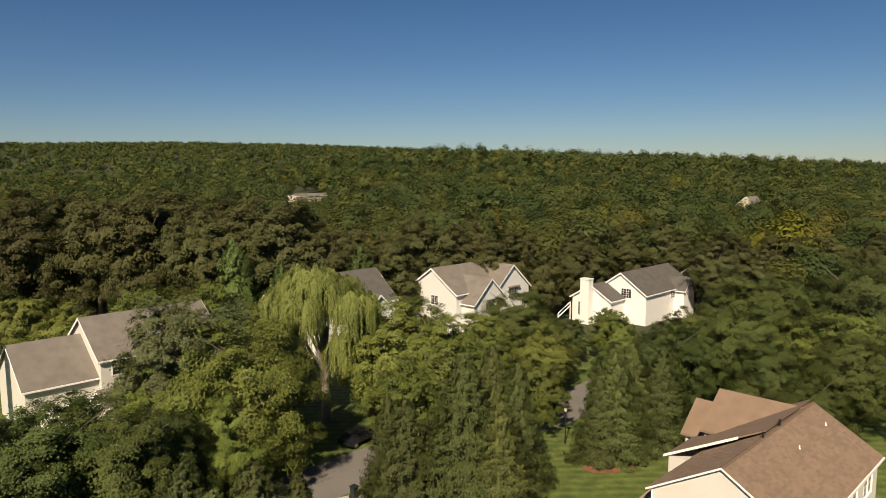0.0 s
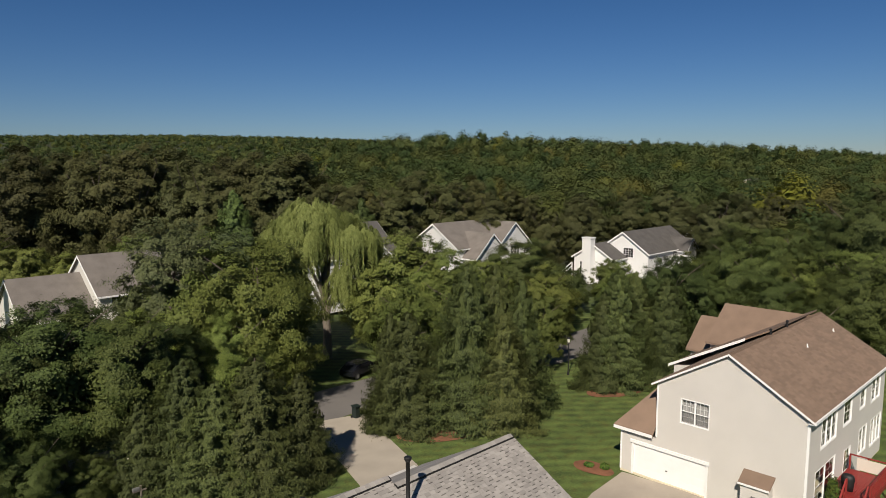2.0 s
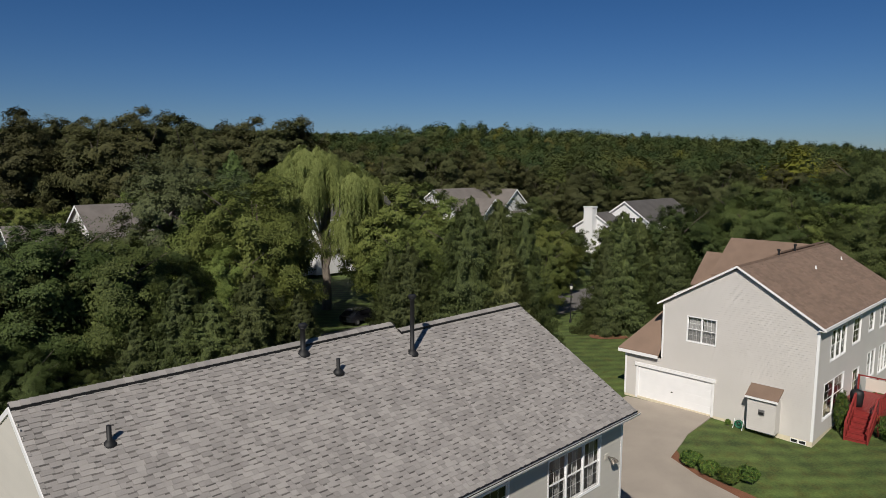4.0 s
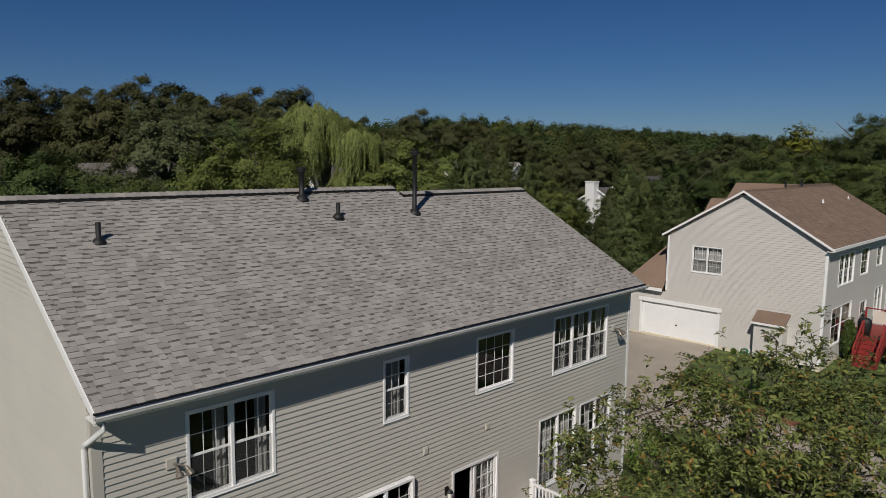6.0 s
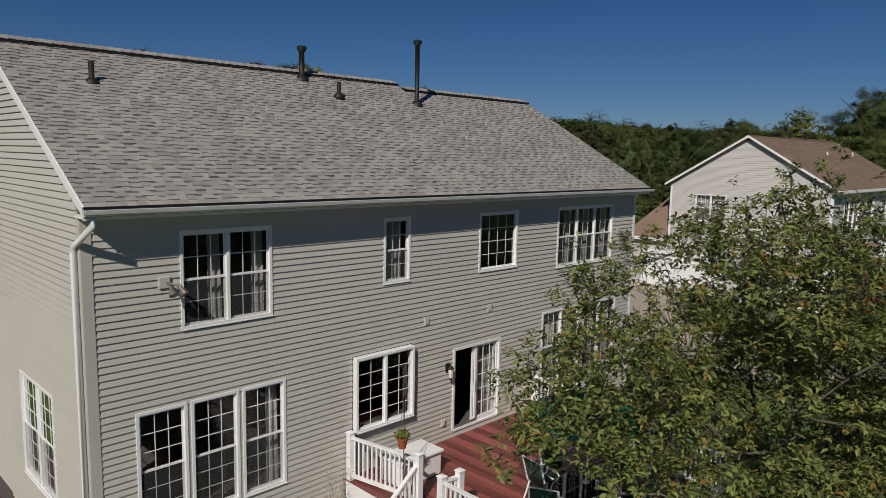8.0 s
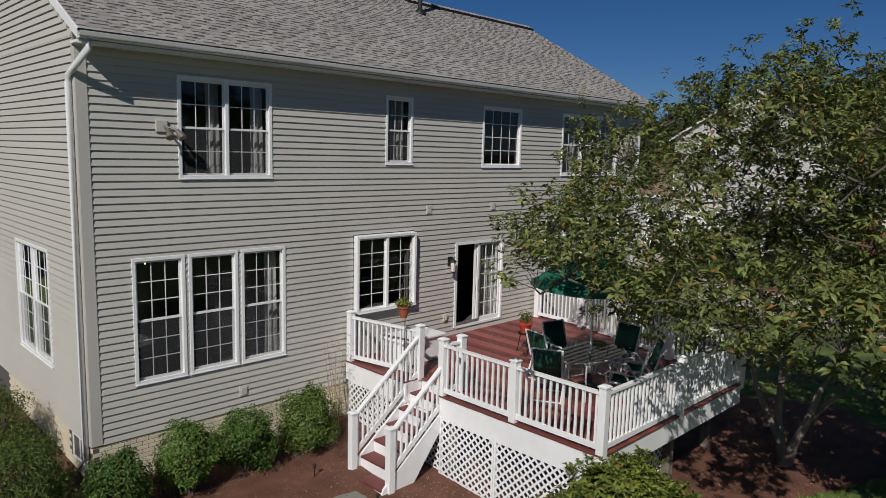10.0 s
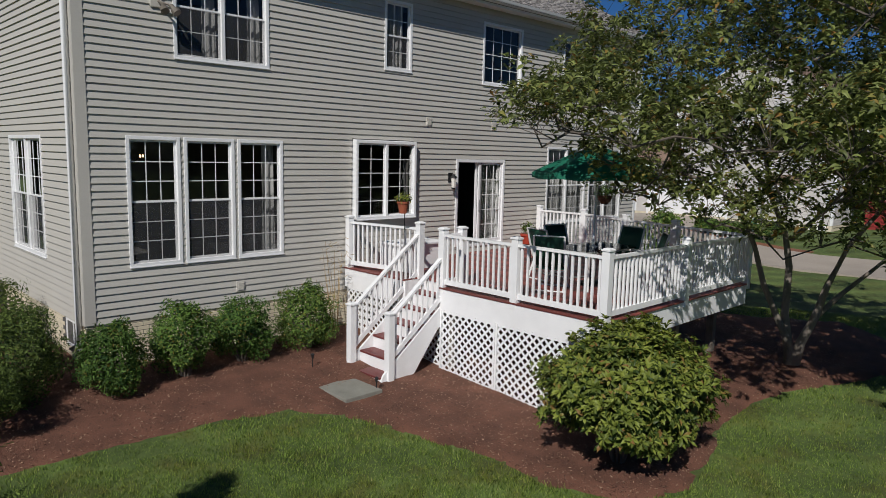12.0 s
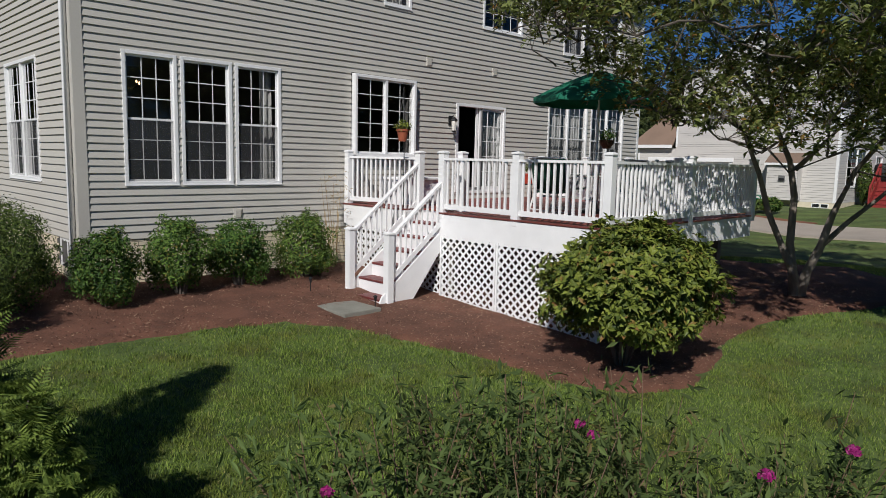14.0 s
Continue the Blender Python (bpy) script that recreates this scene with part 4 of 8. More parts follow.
def railing(p, q, z0=DZ + 0.06, z1=DZ + 0.96, step=0.118):
    """Two rails and the upright bars between them, from post to post (also down a stair)."""
    p, q = Vector(p), Vector(q)
    d = q - p
    flat = Vector((d.x, d.y, 0)).length
    u = d.normalized()
    a, b = p + u * 0.06, q - u * 0.06
    bm = bmesh.new()
    beam(bm, a + Vector((0, 0, z1 - 0.02)), b + Vector((0, 0, z1 - 0.02)), 0.085, 0.042)
    rail = part("railing", bm, "paint_white", deck)
    bm = bmesh.new()
    beam(bm, a + Vector((0, 0, z0 + 0.04)), b + Vector((0, 0, z0 + 0.04)), 0.045, 0.085)
    part("bottom_rail", bm, "paint_white", rail)
    n = max(1, round(flat / step))
    for k in range(1, n):
        c = p.lerp(q, k / n)
        m = Matrix.Diagonal((1, 1, z1 - z0 - 0.09, 1))
        piece("baluster", BALUSTER, rail, c + Vector((0, 0, (z0 + z1) / 2 + 0.01)), Matrix.Rotation(math.atan2(d.y, d.x), 4, "Z") @ m)


PA, PB, PC, PD, PE, PF, PG, PH, PI, PJ, PK = ((DX, 11.72), (9.0, 9.95), (DX, 8.95), (DX, 7.26), (DX, 5.56), (11.1, 5.56), (13.7, 5.56), (14.08, 7.3), (14.5, 8.75), (15.0, 10.25), (15.0, 11.68))
PN = (9.08, 8.9)
for p in (PA, PB, PC, PD, PE, PF, PG, PH, PI, PJ, PK, PN):
    post_at(*p, 1.36 if p not in (PN, PB) else DZ - 0.03, 2.52)
for p, q in ((PA, PB), (PC, PD), (PD, PE), (PE, PF), (PF, PG), (PG, PH), (PH, PI), (PI, PJ), (PJ, PK), (PC, PN)):
    railing((*p, 0), (*q, 0))
# rim boards
R0, R1 = 1.06, DZ - 0.035
bm = boxes((DX - 0.06, DX - 0.02, 5.54, 9.0, R0, R1), (DX - 0.06, DX - 0.02, 9.9, 11.8, R0, R1), (DX - 0.019, 13.7, 5.54, 5.58, R0, R1), (9.04, 9.08, 9.0, 9.9, R0, R1),
           (DX - 0.019, 9.04, 8.94, 8.98, R0, R1), (DX - 0.019, 9.04, 9.92, 9.96, R0, R1), (14.98, 15.02, 10.25, 11.8, R0, R1))
beam(bm, (13.7, 5.57, (R0 + R1) / 2), (14.08, 7.3, (R0 + R1) / 2), 0.04, R1 - R0)
beam(bm, (14.08, 7.3, (R0 + R1) / 2), (15.0, 10.25, (R0 + R1) / 2), 0.04, R1 - R0)
part("rim_board", bm, "paint_white", deck, "white painted rim boards")
for x, y in ((8.8, 5.75), (8.8, 8.8), (8.8, 11.5), (11.5, 5.9), (13.5, 6.1), (14.0, 8.0), (14.8, 11.4), (11.5, 8.8)):
    part("foot_post", boxes((x - 0.07, x + 0.07, y - 0.07, y + 0.07, float(gz(x, y)) - 0.05, 1.4)), "bark_pale", deck)
part("joist", boxes(*[(DX + 0.05, x, y, y + 0.04, R0 + 0.08, R1) for x, y in ((14.0, 7.45), (14.2, 8.3), (14.8, 10.1), (14.9, 11.0))]), "bark_pale", deck)
# floor boards run away from the house
x, k = DX - 0.075, 0
while x < 15.02:
    y0 = DY0 - 0.02 if x < 13.65 else 5.56 + (x - 13.7) * 4.58 if x < 14.08 else 7.3 + (x - 14.08) * 3.2
    for a, b in (((y0, 8.97), (9.93, 11.82)) if x < 9.0 else ((y0, 11.82),)):
        part("deck_board", boxes((x, x + 0.137, a, b, DZ - 0.028, DZ), bevel=0.004), "deck_red" if (k // 2) % 2 else "deck_red_dark", deck)
    x += 0.142
    k += 1


def lattice(p, q, z1, name="lattice_panel", pieces=True, out=(-1, 0)):
    """Crossed diagonal slats in a frame, from the ground to z1."""
    p, q = Vector(p), Vector(q)
    d = q - p
    L = d.length
    u = d / L
    zlo = lambda t: float(gz(*(p + u * t))) + 0.01
    z0 = min(zlo(0), zlo(L))
    o = Vector((out[0], out[1], 0)).normalized()
    P = lambda t, z, k=0.0: Vector((*(p + u * t), z)) + o * k
    bm = bmesh.new()
    for t in (0.02, L - 0.02):
        beam(bm, P(t, zlo(t)), P(t, z1), 0.035, 0.06, up=o)
    beam(bm, P(0, z1 - 0.02, 0.002), P(L, z1 - 0.02, 0.002), 0.05, 0.03, up=o)
    beam(bm, P(0, zlo(0) + 0.02, 0.002), P(L, zlo(L) + 0.02, 0.002), 0.05, 0.03, up=o)
    panel = part(name, bm, "paint_white", deck, "white diagonal lattice")
    H = z1 - z0
    step, rest = 0.150, bmesh.new()
    for sign, k in ((1, 0.012), (-1, 0.019)):
        c = -H
        while c < L:
            t0, t1 = max(0, c), min(L, c + H)
            if t1 - t0 > 0.05:
                za, zb = (z0 + t0 - c, z0 + t1 - c) if sign > 0 else (z1 - (t0 - c), z1 - (t1 - c))
                b = bmesh.new() if pieces else rest
                beam(b, P(t0, za, k), P(t1, zb, k), 0.040, 0.007, up=o)
                if pieces:
                    part("lattice_slat", b, "paint_white", panel)
            c += step
    if not pieces:
        part("lattice_slat", rest, "paint_white", panel)
    else:
        rest.free()


lattice((DX - 0.04, 5.6), (DX - 0.04, 7.60), R0)
lattice((DX - 0.04, 7.61), (DX - 0.04, 8.93), R0)
lattice((DX - 0.04, 9.99), (DX - 0.04, 11.72), R0)
lattice((DX + 0.02, 8.95), (DX + 0.02, 9.96), R0 - 0.04, pieces=False)
lattice((8.7, DY0 + 0.5), (11.8, DY0 + 0.5), R0, pieces=False, out=(0, -1))

# stair
RISE, RUN = 0.236, 0.30
for k in range(1, 7):
    x1 = 9.06 - RUN * (k - 1)
    z = DZ - RISE * k
    part("stair_tread", boxes((x1 - RUN - 0.025, x1, 8.985, 9.925, z - 0.035, z), bevel=0.006), "tread_red", deck)
    part("riser", boxes((x1 - 0.012, x1 + 0.012, 8.985, 9.925, z + 0.001, z + RISE - 0.036)), "paint_white", deck)
part("riser", boxes((9.06 - RUN * 6 - 0.012, 9.06 - RUN * 6 + 0.012, 8.985, 9.925, -0.2, DZ - RISE * 6 - 0.036)), "paint_white", deck)
for y in (8.955, 9.955):
    bm = bmesh.new()
    prism(bm, [(DX + 0.36, y, DZ - 0.04), (DX + 0.36, y, 1.06), (DX - 0.1, y, 0.72), (7.98, y, 0.0), (7.75, y, -0.2), (7.23, y, -0.2), (7.23, y, 0.0), (7.28, y, 0.1)], (0, -0.02, 0), (0, 0.02, 0))
    part("stringer", bm, "paint_white", deck)
S1, S2 = (7.37, 9.955), (7.42, 8.955)
for p in (S1, S2):
    post_at(*p, -0.2, 1.15)
SL = RISE / RUN
railing((*S1, 0.0), (PB[0], S1[1], SL * (PB[0] - S1[0])), z0=0.30, z1=1.08)
railing((*S2, 0.0), (PC[0], S2[1], SL * (PC[0] - S2[0])), z0=0.30, z1=1.08)
tagged(part("stepping_stone", boxes((6.25, 6.98, 8.6, 9.42, -0.14, 0.02), bevel=0.015), "slate_stone"), "square grey-green flagstone at the foot of the stair", "stone")

# ---- bed of mulch ----
BED = [(-2.5, 9.6), (0.6, 9.3), (2.4, 9.22), (3.4, 9.15), (4.5, 9.15), (5.4, 8.9), (6.1, 8.1), (6.38, 7.1), (6.75, 6.1), (6.8, 5.1), (7.3, 4.25), (8.2, 3.92), (9.4, 4.12), (10.2, 4.42), (11.3, 4.5), (12.5, 4.25), (13.6, 3.7), (15.2, 3.1), (17.2, 3.4),
       (18.2, 5.0), (17.2, 6.5), (16.0, 9.5), (20.6, 10.6), (20.6, 11.84), (3.68, 11.84), (3.68, 20.0), (1.6, 20.0), (1.2, 14.0), (-2.5, 13.0)]


def inside(x, y, poly):
    c = np.zeros(np.shape(x), bool)
    for (x0, y0), (x1, y1) in zip(poly, poly[1:] + poly[:1]):
        if y0 != y1:
            c ^= ((y0 > y) != (y1 > y)) & (x < (x1 - x0) * (y - y0) / (y1 - y0) + x0)
    return c


def mulch_bed():

    fine = []
    for p, q in zip(BED, BED[1:] + BED[:1]):
        m = max(1, int(math.dist(p, q) / 0.25))
        fine += [(p[0] + (q[0] - p[0]) * i / m + 0.03 * math.sin(7 * p[0] + 5 * i), p[1] + (q[1] - p[1]) * i / m + 0.03 * math.cos(9 * p[1] + 4 * i)) for i in range(m)]
    xs, ys = np.meshgrid(np.arange(-2.4, 20.5, 0.28), np.arange(3.2, 19.8, 0.28))
    rng = np.random.default_rng(11)
    pts = np.stack([xs.ravel(), ys.ravel()], 1) + rng.uniform(-0.08, 0.08, (xs.size, 2))
    pts = pts[inside(pts[:, 0], pts[:, 1], BED)]
    allp = [Vector(p) for p in fine] + [Vector(p) for p in pts]
    n = len(fine)
    vs, es, fs = delaunay_2d_cdt(allp, [(i, (i + 1) % n) for i in range(n)], [], 1, 1e-4)[:3]
    bm = bmesh.new()
    q = []
    for i, v in enumerate(vs):
        edge = i < n
        h = -0.02 if edge else 0.045 + 0.03 * noise.noise(Vector((v.x * 1.3, v.y * 1.3, 0)))
        q.append(bm.verts.new((v.x, v.y, float(gz(v.x, v.y)) + h)))
    for f in fs:
        if len(set(f)) == 3:
            bm.faces.new([q[i] for i in f])
    bmesh.ops.recalc_face_normals(bm, faces=bm.faces)
    if sum(f.normal.z for f in bm.faces) < 0:
        bmesh.ops.reverse_faces(bm, faces=bm.faces)
    tagged(part("mulch_bed", bm, "mulch", smooth=True), "red-brown bark mulch bed round the house", "mulch", kind="structure")
    # chips
    m = 30000
    x, y = rng.uniform(1.2, 15.5, m), rng.uniform(3.6, 11.8, m)
    ok = inside(x, y, BED) & ~((x > 8.6) & (y > 5.8) & (x < 14.8))
    x, y = x[ok], y[ok]
    P = np.stack([x, y, gz(x, y) + 0.055], 1)
    V, F = cards(P, np.array([[0, 0, 1.0]]) + 0 * P, 0.042, 0.014, rng, spread=0.4, fold=0.1)
    tagged(new("bark_chips", fast_mesh("bark_chips", V, F, "mulch_chip")), "loose pale and dark bark chips on the bed", "mulch", kind="stuff")


mulch_bed()

# ---- the neighbour's house ----
mat("shingle_brown_cap", (0.15, 0.10, 0.072), 0.92, 0.3, 1.0, 120, 0.5)
NX, NY0, NY1, NR = 40.0, 11.65, 20.7, 9.82
NX1 = 55.8
nb = thing("house", (NX, NY0, 0.6), "two-storey pale vinyl-sided house with a brown shingle roof and garage", "house")
nside, nrear = Wall("x", NX), Wall("y", NY0)
NW_OPEN = [(17.24, 19.11, 4.87, 6.48)]
GAR = (17.28, 22.30, 0.50, 2.64)
NYR = (NY0 + NY1) / 2
bm = wall_core(nside, NY0, 23.2, 0.4, 3.4, [GAR])
for f in ((NY0, 17.24, 3.4, 7.05), (19.11, NY1, 3.4, 7.05), (17.24, 19.11, 3.4, 4.87), (17.24, 19.11, 6.48, 7.05)):
    nside.box(bm, f[0], f[1], -0.18, -0.003, f[2], f[3])
prism(bm, [(NX + 0.003, NY0, 7.05), (NX + 0.003, NY1, 7.05), (NX + 0.003, NYR, NR - 0.15)], (0, 0, 0), (0.177, 0, 0))
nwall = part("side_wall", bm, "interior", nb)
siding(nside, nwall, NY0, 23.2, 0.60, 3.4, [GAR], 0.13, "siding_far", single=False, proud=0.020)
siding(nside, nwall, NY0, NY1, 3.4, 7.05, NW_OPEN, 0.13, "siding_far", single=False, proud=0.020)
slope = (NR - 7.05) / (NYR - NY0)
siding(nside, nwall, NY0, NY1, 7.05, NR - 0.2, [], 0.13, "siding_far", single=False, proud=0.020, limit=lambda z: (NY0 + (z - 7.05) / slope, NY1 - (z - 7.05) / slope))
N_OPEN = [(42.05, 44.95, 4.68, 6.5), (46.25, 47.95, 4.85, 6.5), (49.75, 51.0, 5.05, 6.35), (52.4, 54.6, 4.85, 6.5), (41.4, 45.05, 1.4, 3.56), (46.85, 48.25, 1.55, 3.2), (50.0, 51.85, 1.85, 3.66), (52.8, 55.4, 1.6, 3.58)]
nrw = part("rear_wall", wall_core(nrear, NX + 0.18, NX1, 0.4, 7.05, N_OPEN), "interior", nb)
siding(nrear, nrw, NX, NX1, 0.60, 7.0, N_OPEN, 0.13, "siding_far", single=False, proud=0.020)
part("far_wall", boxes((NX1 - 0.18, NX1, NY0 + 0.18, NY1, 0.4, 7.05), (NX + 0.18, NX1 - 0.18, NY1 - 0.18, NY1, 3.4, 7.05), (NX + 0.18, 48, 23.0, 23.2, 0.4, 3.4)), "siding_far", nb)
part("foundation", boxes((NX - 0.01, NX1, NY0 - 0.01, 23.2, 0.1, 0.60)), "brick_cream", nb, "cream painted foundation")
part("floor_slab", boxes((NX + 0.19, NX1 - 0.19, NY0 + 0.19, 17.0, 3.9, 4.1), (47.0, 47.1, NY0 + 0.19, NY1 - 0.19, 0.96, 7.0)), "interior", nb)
for k, o in enumerate(N_OPEN):
    window(nrear, nb, *o, units=3 if 2.5 < o[1] - o[0] < 3 else 2 if o[1] - o[0] > 1.75 else 1, cols=2, rows=2, screen=False)
window(nside, nb, *NW_OPEN[0], units=2, cols=3, rows=2, curtain="m")
# garage door
bm = bmesh.new()
for k in range(4):
    z = GAR[2] + k * (GAR[3] - GAR[2]) / 4
    nside.box(bm, GAR[0] + 0.06, GAR[1] - 0.06, -0.08, -0.04, z, z + 0.535, 0.006)
    for j in range(6):
        u = GAR[0] + 0.2 + j * 0.81
        nside.box(bm, u, u + 0.68, -0.043, -0.038, z + 0.1, z + 0.44, 0.002)
gdoor = part("garage_door", bm, "trim_white", nb, "white panelled garage door, closed")
bm = bmesh.new()
for f in ((GAR[0] - 0.08, GAR[0] + 0.05, GAR[2], GAR[3] + 0.1), (GAR[1] - 0.05, GAR[1] + 0.08, GAR[2], GAR[3] + 0.1), (GAR[0] - 0.16, GAR[1] + 0.16, GAR[3], GAR[3] + 0.22)):
    nside.box(bm, f[0], f[1], -0.1, 0.05 if f[2] != GAR[3] else 0.1, f[2], f[3], 0.006)
part("door_frame", bm, "trim_white", nb)
bm = bmesh.new()
nside.box(bm, 19.85, 19.95, -0.05, 0.0, 1.36, 1.42)
part("door_handle", bm, "black_metal", gdoor)
for (ye, ze) in ((NY0 - 0.3, 7.05), (NY1 + 0.3, 7.05)):
    s = roof_slope(nb, NX - 0.25, NX1 + 0.25, ye, ze, NYR, NR + 0.1, "shingle_brown")
    shingles(s, NX - 0.25, NX1 + 0.25, ye, ze, NYR, NR + 0.1, "shingle_brown", course=0.2, mean=0.4, seed=8)
ridge_cap(nb, NX - 0.25, NX1 + 0.25, NYR, NR + 0.1, "shingle_brown_cap")
bm = bmesh.new()
for ye in (NY0 - 0.3, NY1 + 0.3):
    prism(bm, [(0, ye, 7.04), (0, NYR, NR + 0.09), (0, NYR, NR - 0.04), (0, ye, 6.91)], (NX - 0.28, 0, 0), (NX - 0.25, 0, 0))
part("rake_board", bm, "trim_white", nb)
part("fascia", boxes((NX - 0.28, NX1 + 0.25, NY0 - 0.40, NY0 - 0.3, 6.88, 7.03), (NX - 0.28, NX1 + 0.25, NY0 - 0.3, NY0, 6.86, 6.89)), "trim_white", nb)
for b in ((NX - 0.035, NX - 0.002, NY0 - 0.02, NY0 + 0.1, 0.60, 6.9), (NX - 0.02, NX + 0.1, NY0 - 0.035, NY0 - 0.002, 0.60, 6.9), (NX - 0.035, NX - 0.002, NY1 - 0.1, NY1 + 0.01, 3.5, 6.9), (NX - 0.035, NX - 0.002, 23.1, 23.22, 0.60, 3.4)):
    part("corner_board", boxes(b), "trim_white", nb)
# low roof over the garage wing, and cross gables towards the street
bm = bmesh.new()
hip = [Vector(v) for v in ((NX - 0.3, 20.75, 3.68), (NX - 0.3, 23.6, 3.68), (NX + 2.6, 20.95, 7.0), (48.2, 23.6, 3.68), (48.2, 20.95, 7.0))]
prism(bm, [hip[0], hip[1], hip[2]], (0, 0, 0), (0, 0, -0.13))
prism(bm, [hip[1], hip[3], hip[4], hip[2]], (0, 0, 0), (0, 0, -0.13))
part("wing_roof", bm, "shingle_brown", nb)
part("wing_fascia", boxes((NX - 0.28, 48.2, 23.56, 23.62, 3.42, 3.58), (NX - 0.34, NX - 0.29, 20.8, 23.6, 3.42, 3.62)), "trim_white", nb)
bm = bmesh.new()
prism(bm, [(0, NYR + 0.25, NR + 0.22), (0, 23.6, 6.20), (0, 23.6, 6.08), (0, NYR + 0.25, NR + 0.10)], (47.3, 0, 0), (NX1 + 0.25, 0, 0))
part("front_roof", bm, "shingle_brown", nb)
bm = bmesh.new()
prism(bm, [(0, 18.2, 9.12), (0, 23.65, 6.22), (0, 23.65, 6.02), (0, 18.2, 8.92)], (47.2, 0, 0), (47.3, 0, 0))
part("front_rake", bm, "trim_white", nb)
part("front_wall", boxes((47.4, NX1, NY1, 23.3, 0.4, 6.2)), "siding_far", nb)
for xc, half, zr, ya, y1, ze in ((54.3, 3.4, NR + 0.08, NYR, 22.6, 7.4), (54.5, 2.6, 8.6, 21.0, 24.6, 6.3)):
    for sgn in (-1, 1):
        bm = bmesh.new()
        prism(bm, [(xc + sgn * half, 0, ze), (xc, 0, zr), (xc, 0, zr - 0.16), (xc + sgn * half, 0, ze - 0.16)], (0, ya, 0), (0, y1, 0))
        part("cross_roof", bm, "shingle_brown", nb)
    bm = bmesh.new()
    prism(bm, [(xc - half + 0.3, 0, 3.4), (xc + half - 0.3, 0, 3.4), (xc + half - 0.3, 0, ze), (xc, 0, zr - 0.2), (xc - half + 0.3, 0, ze)], (0, NY1, 0), (0, y1 - 0.3, 0))
    part("cross_wall", bm, "siding_far", nb)
for x, y, h in ((46.2, NYR, 0.52), (49.15, NYR, 0.6)):
    bm = bmesh.new()
    lathe(bm, (x, y, NR - 0.15), [(0.07, 0), (0.07, h), (0.10, h), (0.10, h + 0.10), (0.03, h + 0.13)], 12)
    part("roof_pipe", bm, "black_metal", nb, "black roof flue")
for x, y in ((48.40, 14.60), (54.05, 14.67)):
    bm = bmesh.new()
    z = 7.05 + (y - NY0 + 0.3) * (NR + 0.1 - 7.05) / (NYR - NY0 + 0.3)
    lathe(bm, (x, y, z), [(0.10, -0.02), (0.05, 0.03), (0.04, 0.2)], 10)
    part("roof_vent", bm, "trim_white", nb)
# lean-to closet on the side wall
bm = boxes((NX - 0.72, NX - 0.004, 13.37, 14.94, 0.66, 2.58))
leanto = part("bump_out", bm, "siding_far", nb, "small sided bump-out with its own roof")
bsw = Wall("x", NX - 0.72)
siding(bsw, leanto, 13.37, 14.94, 0.68, 2.56, [], 0.13, "siding_far", single=False, proud=0.020)
bm = bmesh.new()
prism(bm, [(NX - 0.86, 0, 2.66), (NX - 0.004, 0, 3.2), (NX - 0.004, 0, 3.1), (NX - 0.86, 0, 2.58)], (0, 13.26, 0), (0, 15.05, 0))
part("bump_out_roof", bm, "shingle_brown", leanto)
part("bump_out_fascia", boxes((NX - 0.885, NX - 0.862, 13.26, 15.05, 2.53, 2.65)), "trim_white", leanto)
bm = boxes((NX - 0.80, NX - 0.71, 13.97, 14.30, 1.66, 1.97), bevel=0.012)
bvent = part("bump_out_vent", bm, "lead_grey", leanto)
part("vent_louvre", boxes((NX - 0.812, NX - 0.80, 14.0, 14.27, 1.70, 1.84)), "black_metal", bvent)
for k in range(2):
    y0 = 11.93 + k * 0.43
    bm = bmesh.new()
    for b in ((y0, y0 + 0.40, 0.52, 0.555), (y0, y0 + 0.40, 0.32, 0.35), (y0, y0 + 0.035, 0.35, 0.52), (y0 + 0.365, y0 + 0.40, 0.35, 0.52)):
        nside.box(bm, b[0], b[1], 0.012, 0.04, b[2], b[3])
    bwn = part("basement_window", bm, "trim_white", nb)
    bm = bmesh.new()
    nside.box(bm, y0 + 0.035, y0 + 0.365, 0.012, 0.02, 0.35, 0.52)
    part("pane", bm, "dark_pane", bwn)
# red stair and deck behind the neighbour's house
rd = thing("red_deck", (44.6, 9.4, 0.3), "red-painted wooden deck and stair with rails and a white screen", "deck")
for k in range(18):
    part("deck_board", boxes((43.75, 47.9, 9.32 + 0.128 * k, 9.44 + 0.128 * k, 1.70, 1.75), bevel=0.006), "red_paint", rd)
part("beam", boxes((43.7, 47.95, 9.32, 9.40, 1.45, 1.695), (43.7, 43.78, 9.41, 11.6, 1.45, 1.695), (47.87, 47.95, 9.41, 11.6, 1.45, 1.695)), "red_paint", rd)
RD_TOP = 1.75
for x, y in ((43.78, 9.38), (43.78, 10.62), (45.8, 9.38), (47.85, 9.38), (47.85, 10.5), (47.85, 11.5)):
    part("post", boxes((x - 0.05, x + 0.05, y - 0.05, y + 0.05, 0.2, RD_TOP + 1.0), bevel=0.008), "red_paint", rd)
for k in range(5):
    z = 0.38 + 0.228 * (k + 1)
    part("stair_tread", boxes((42.2 + 0.29 * k, 42.53 + 0.29 * k, 9.55, 10.6, z - 0.045, z), bevel=0.008), "red_paint", rd)
    part("stair_riser", boxes((42.23 + 0.29 * k, 42.25 + 0.29 * k, 9.55, 10.6, z - 0.225, z - 0.047)), "red_paint", rd)
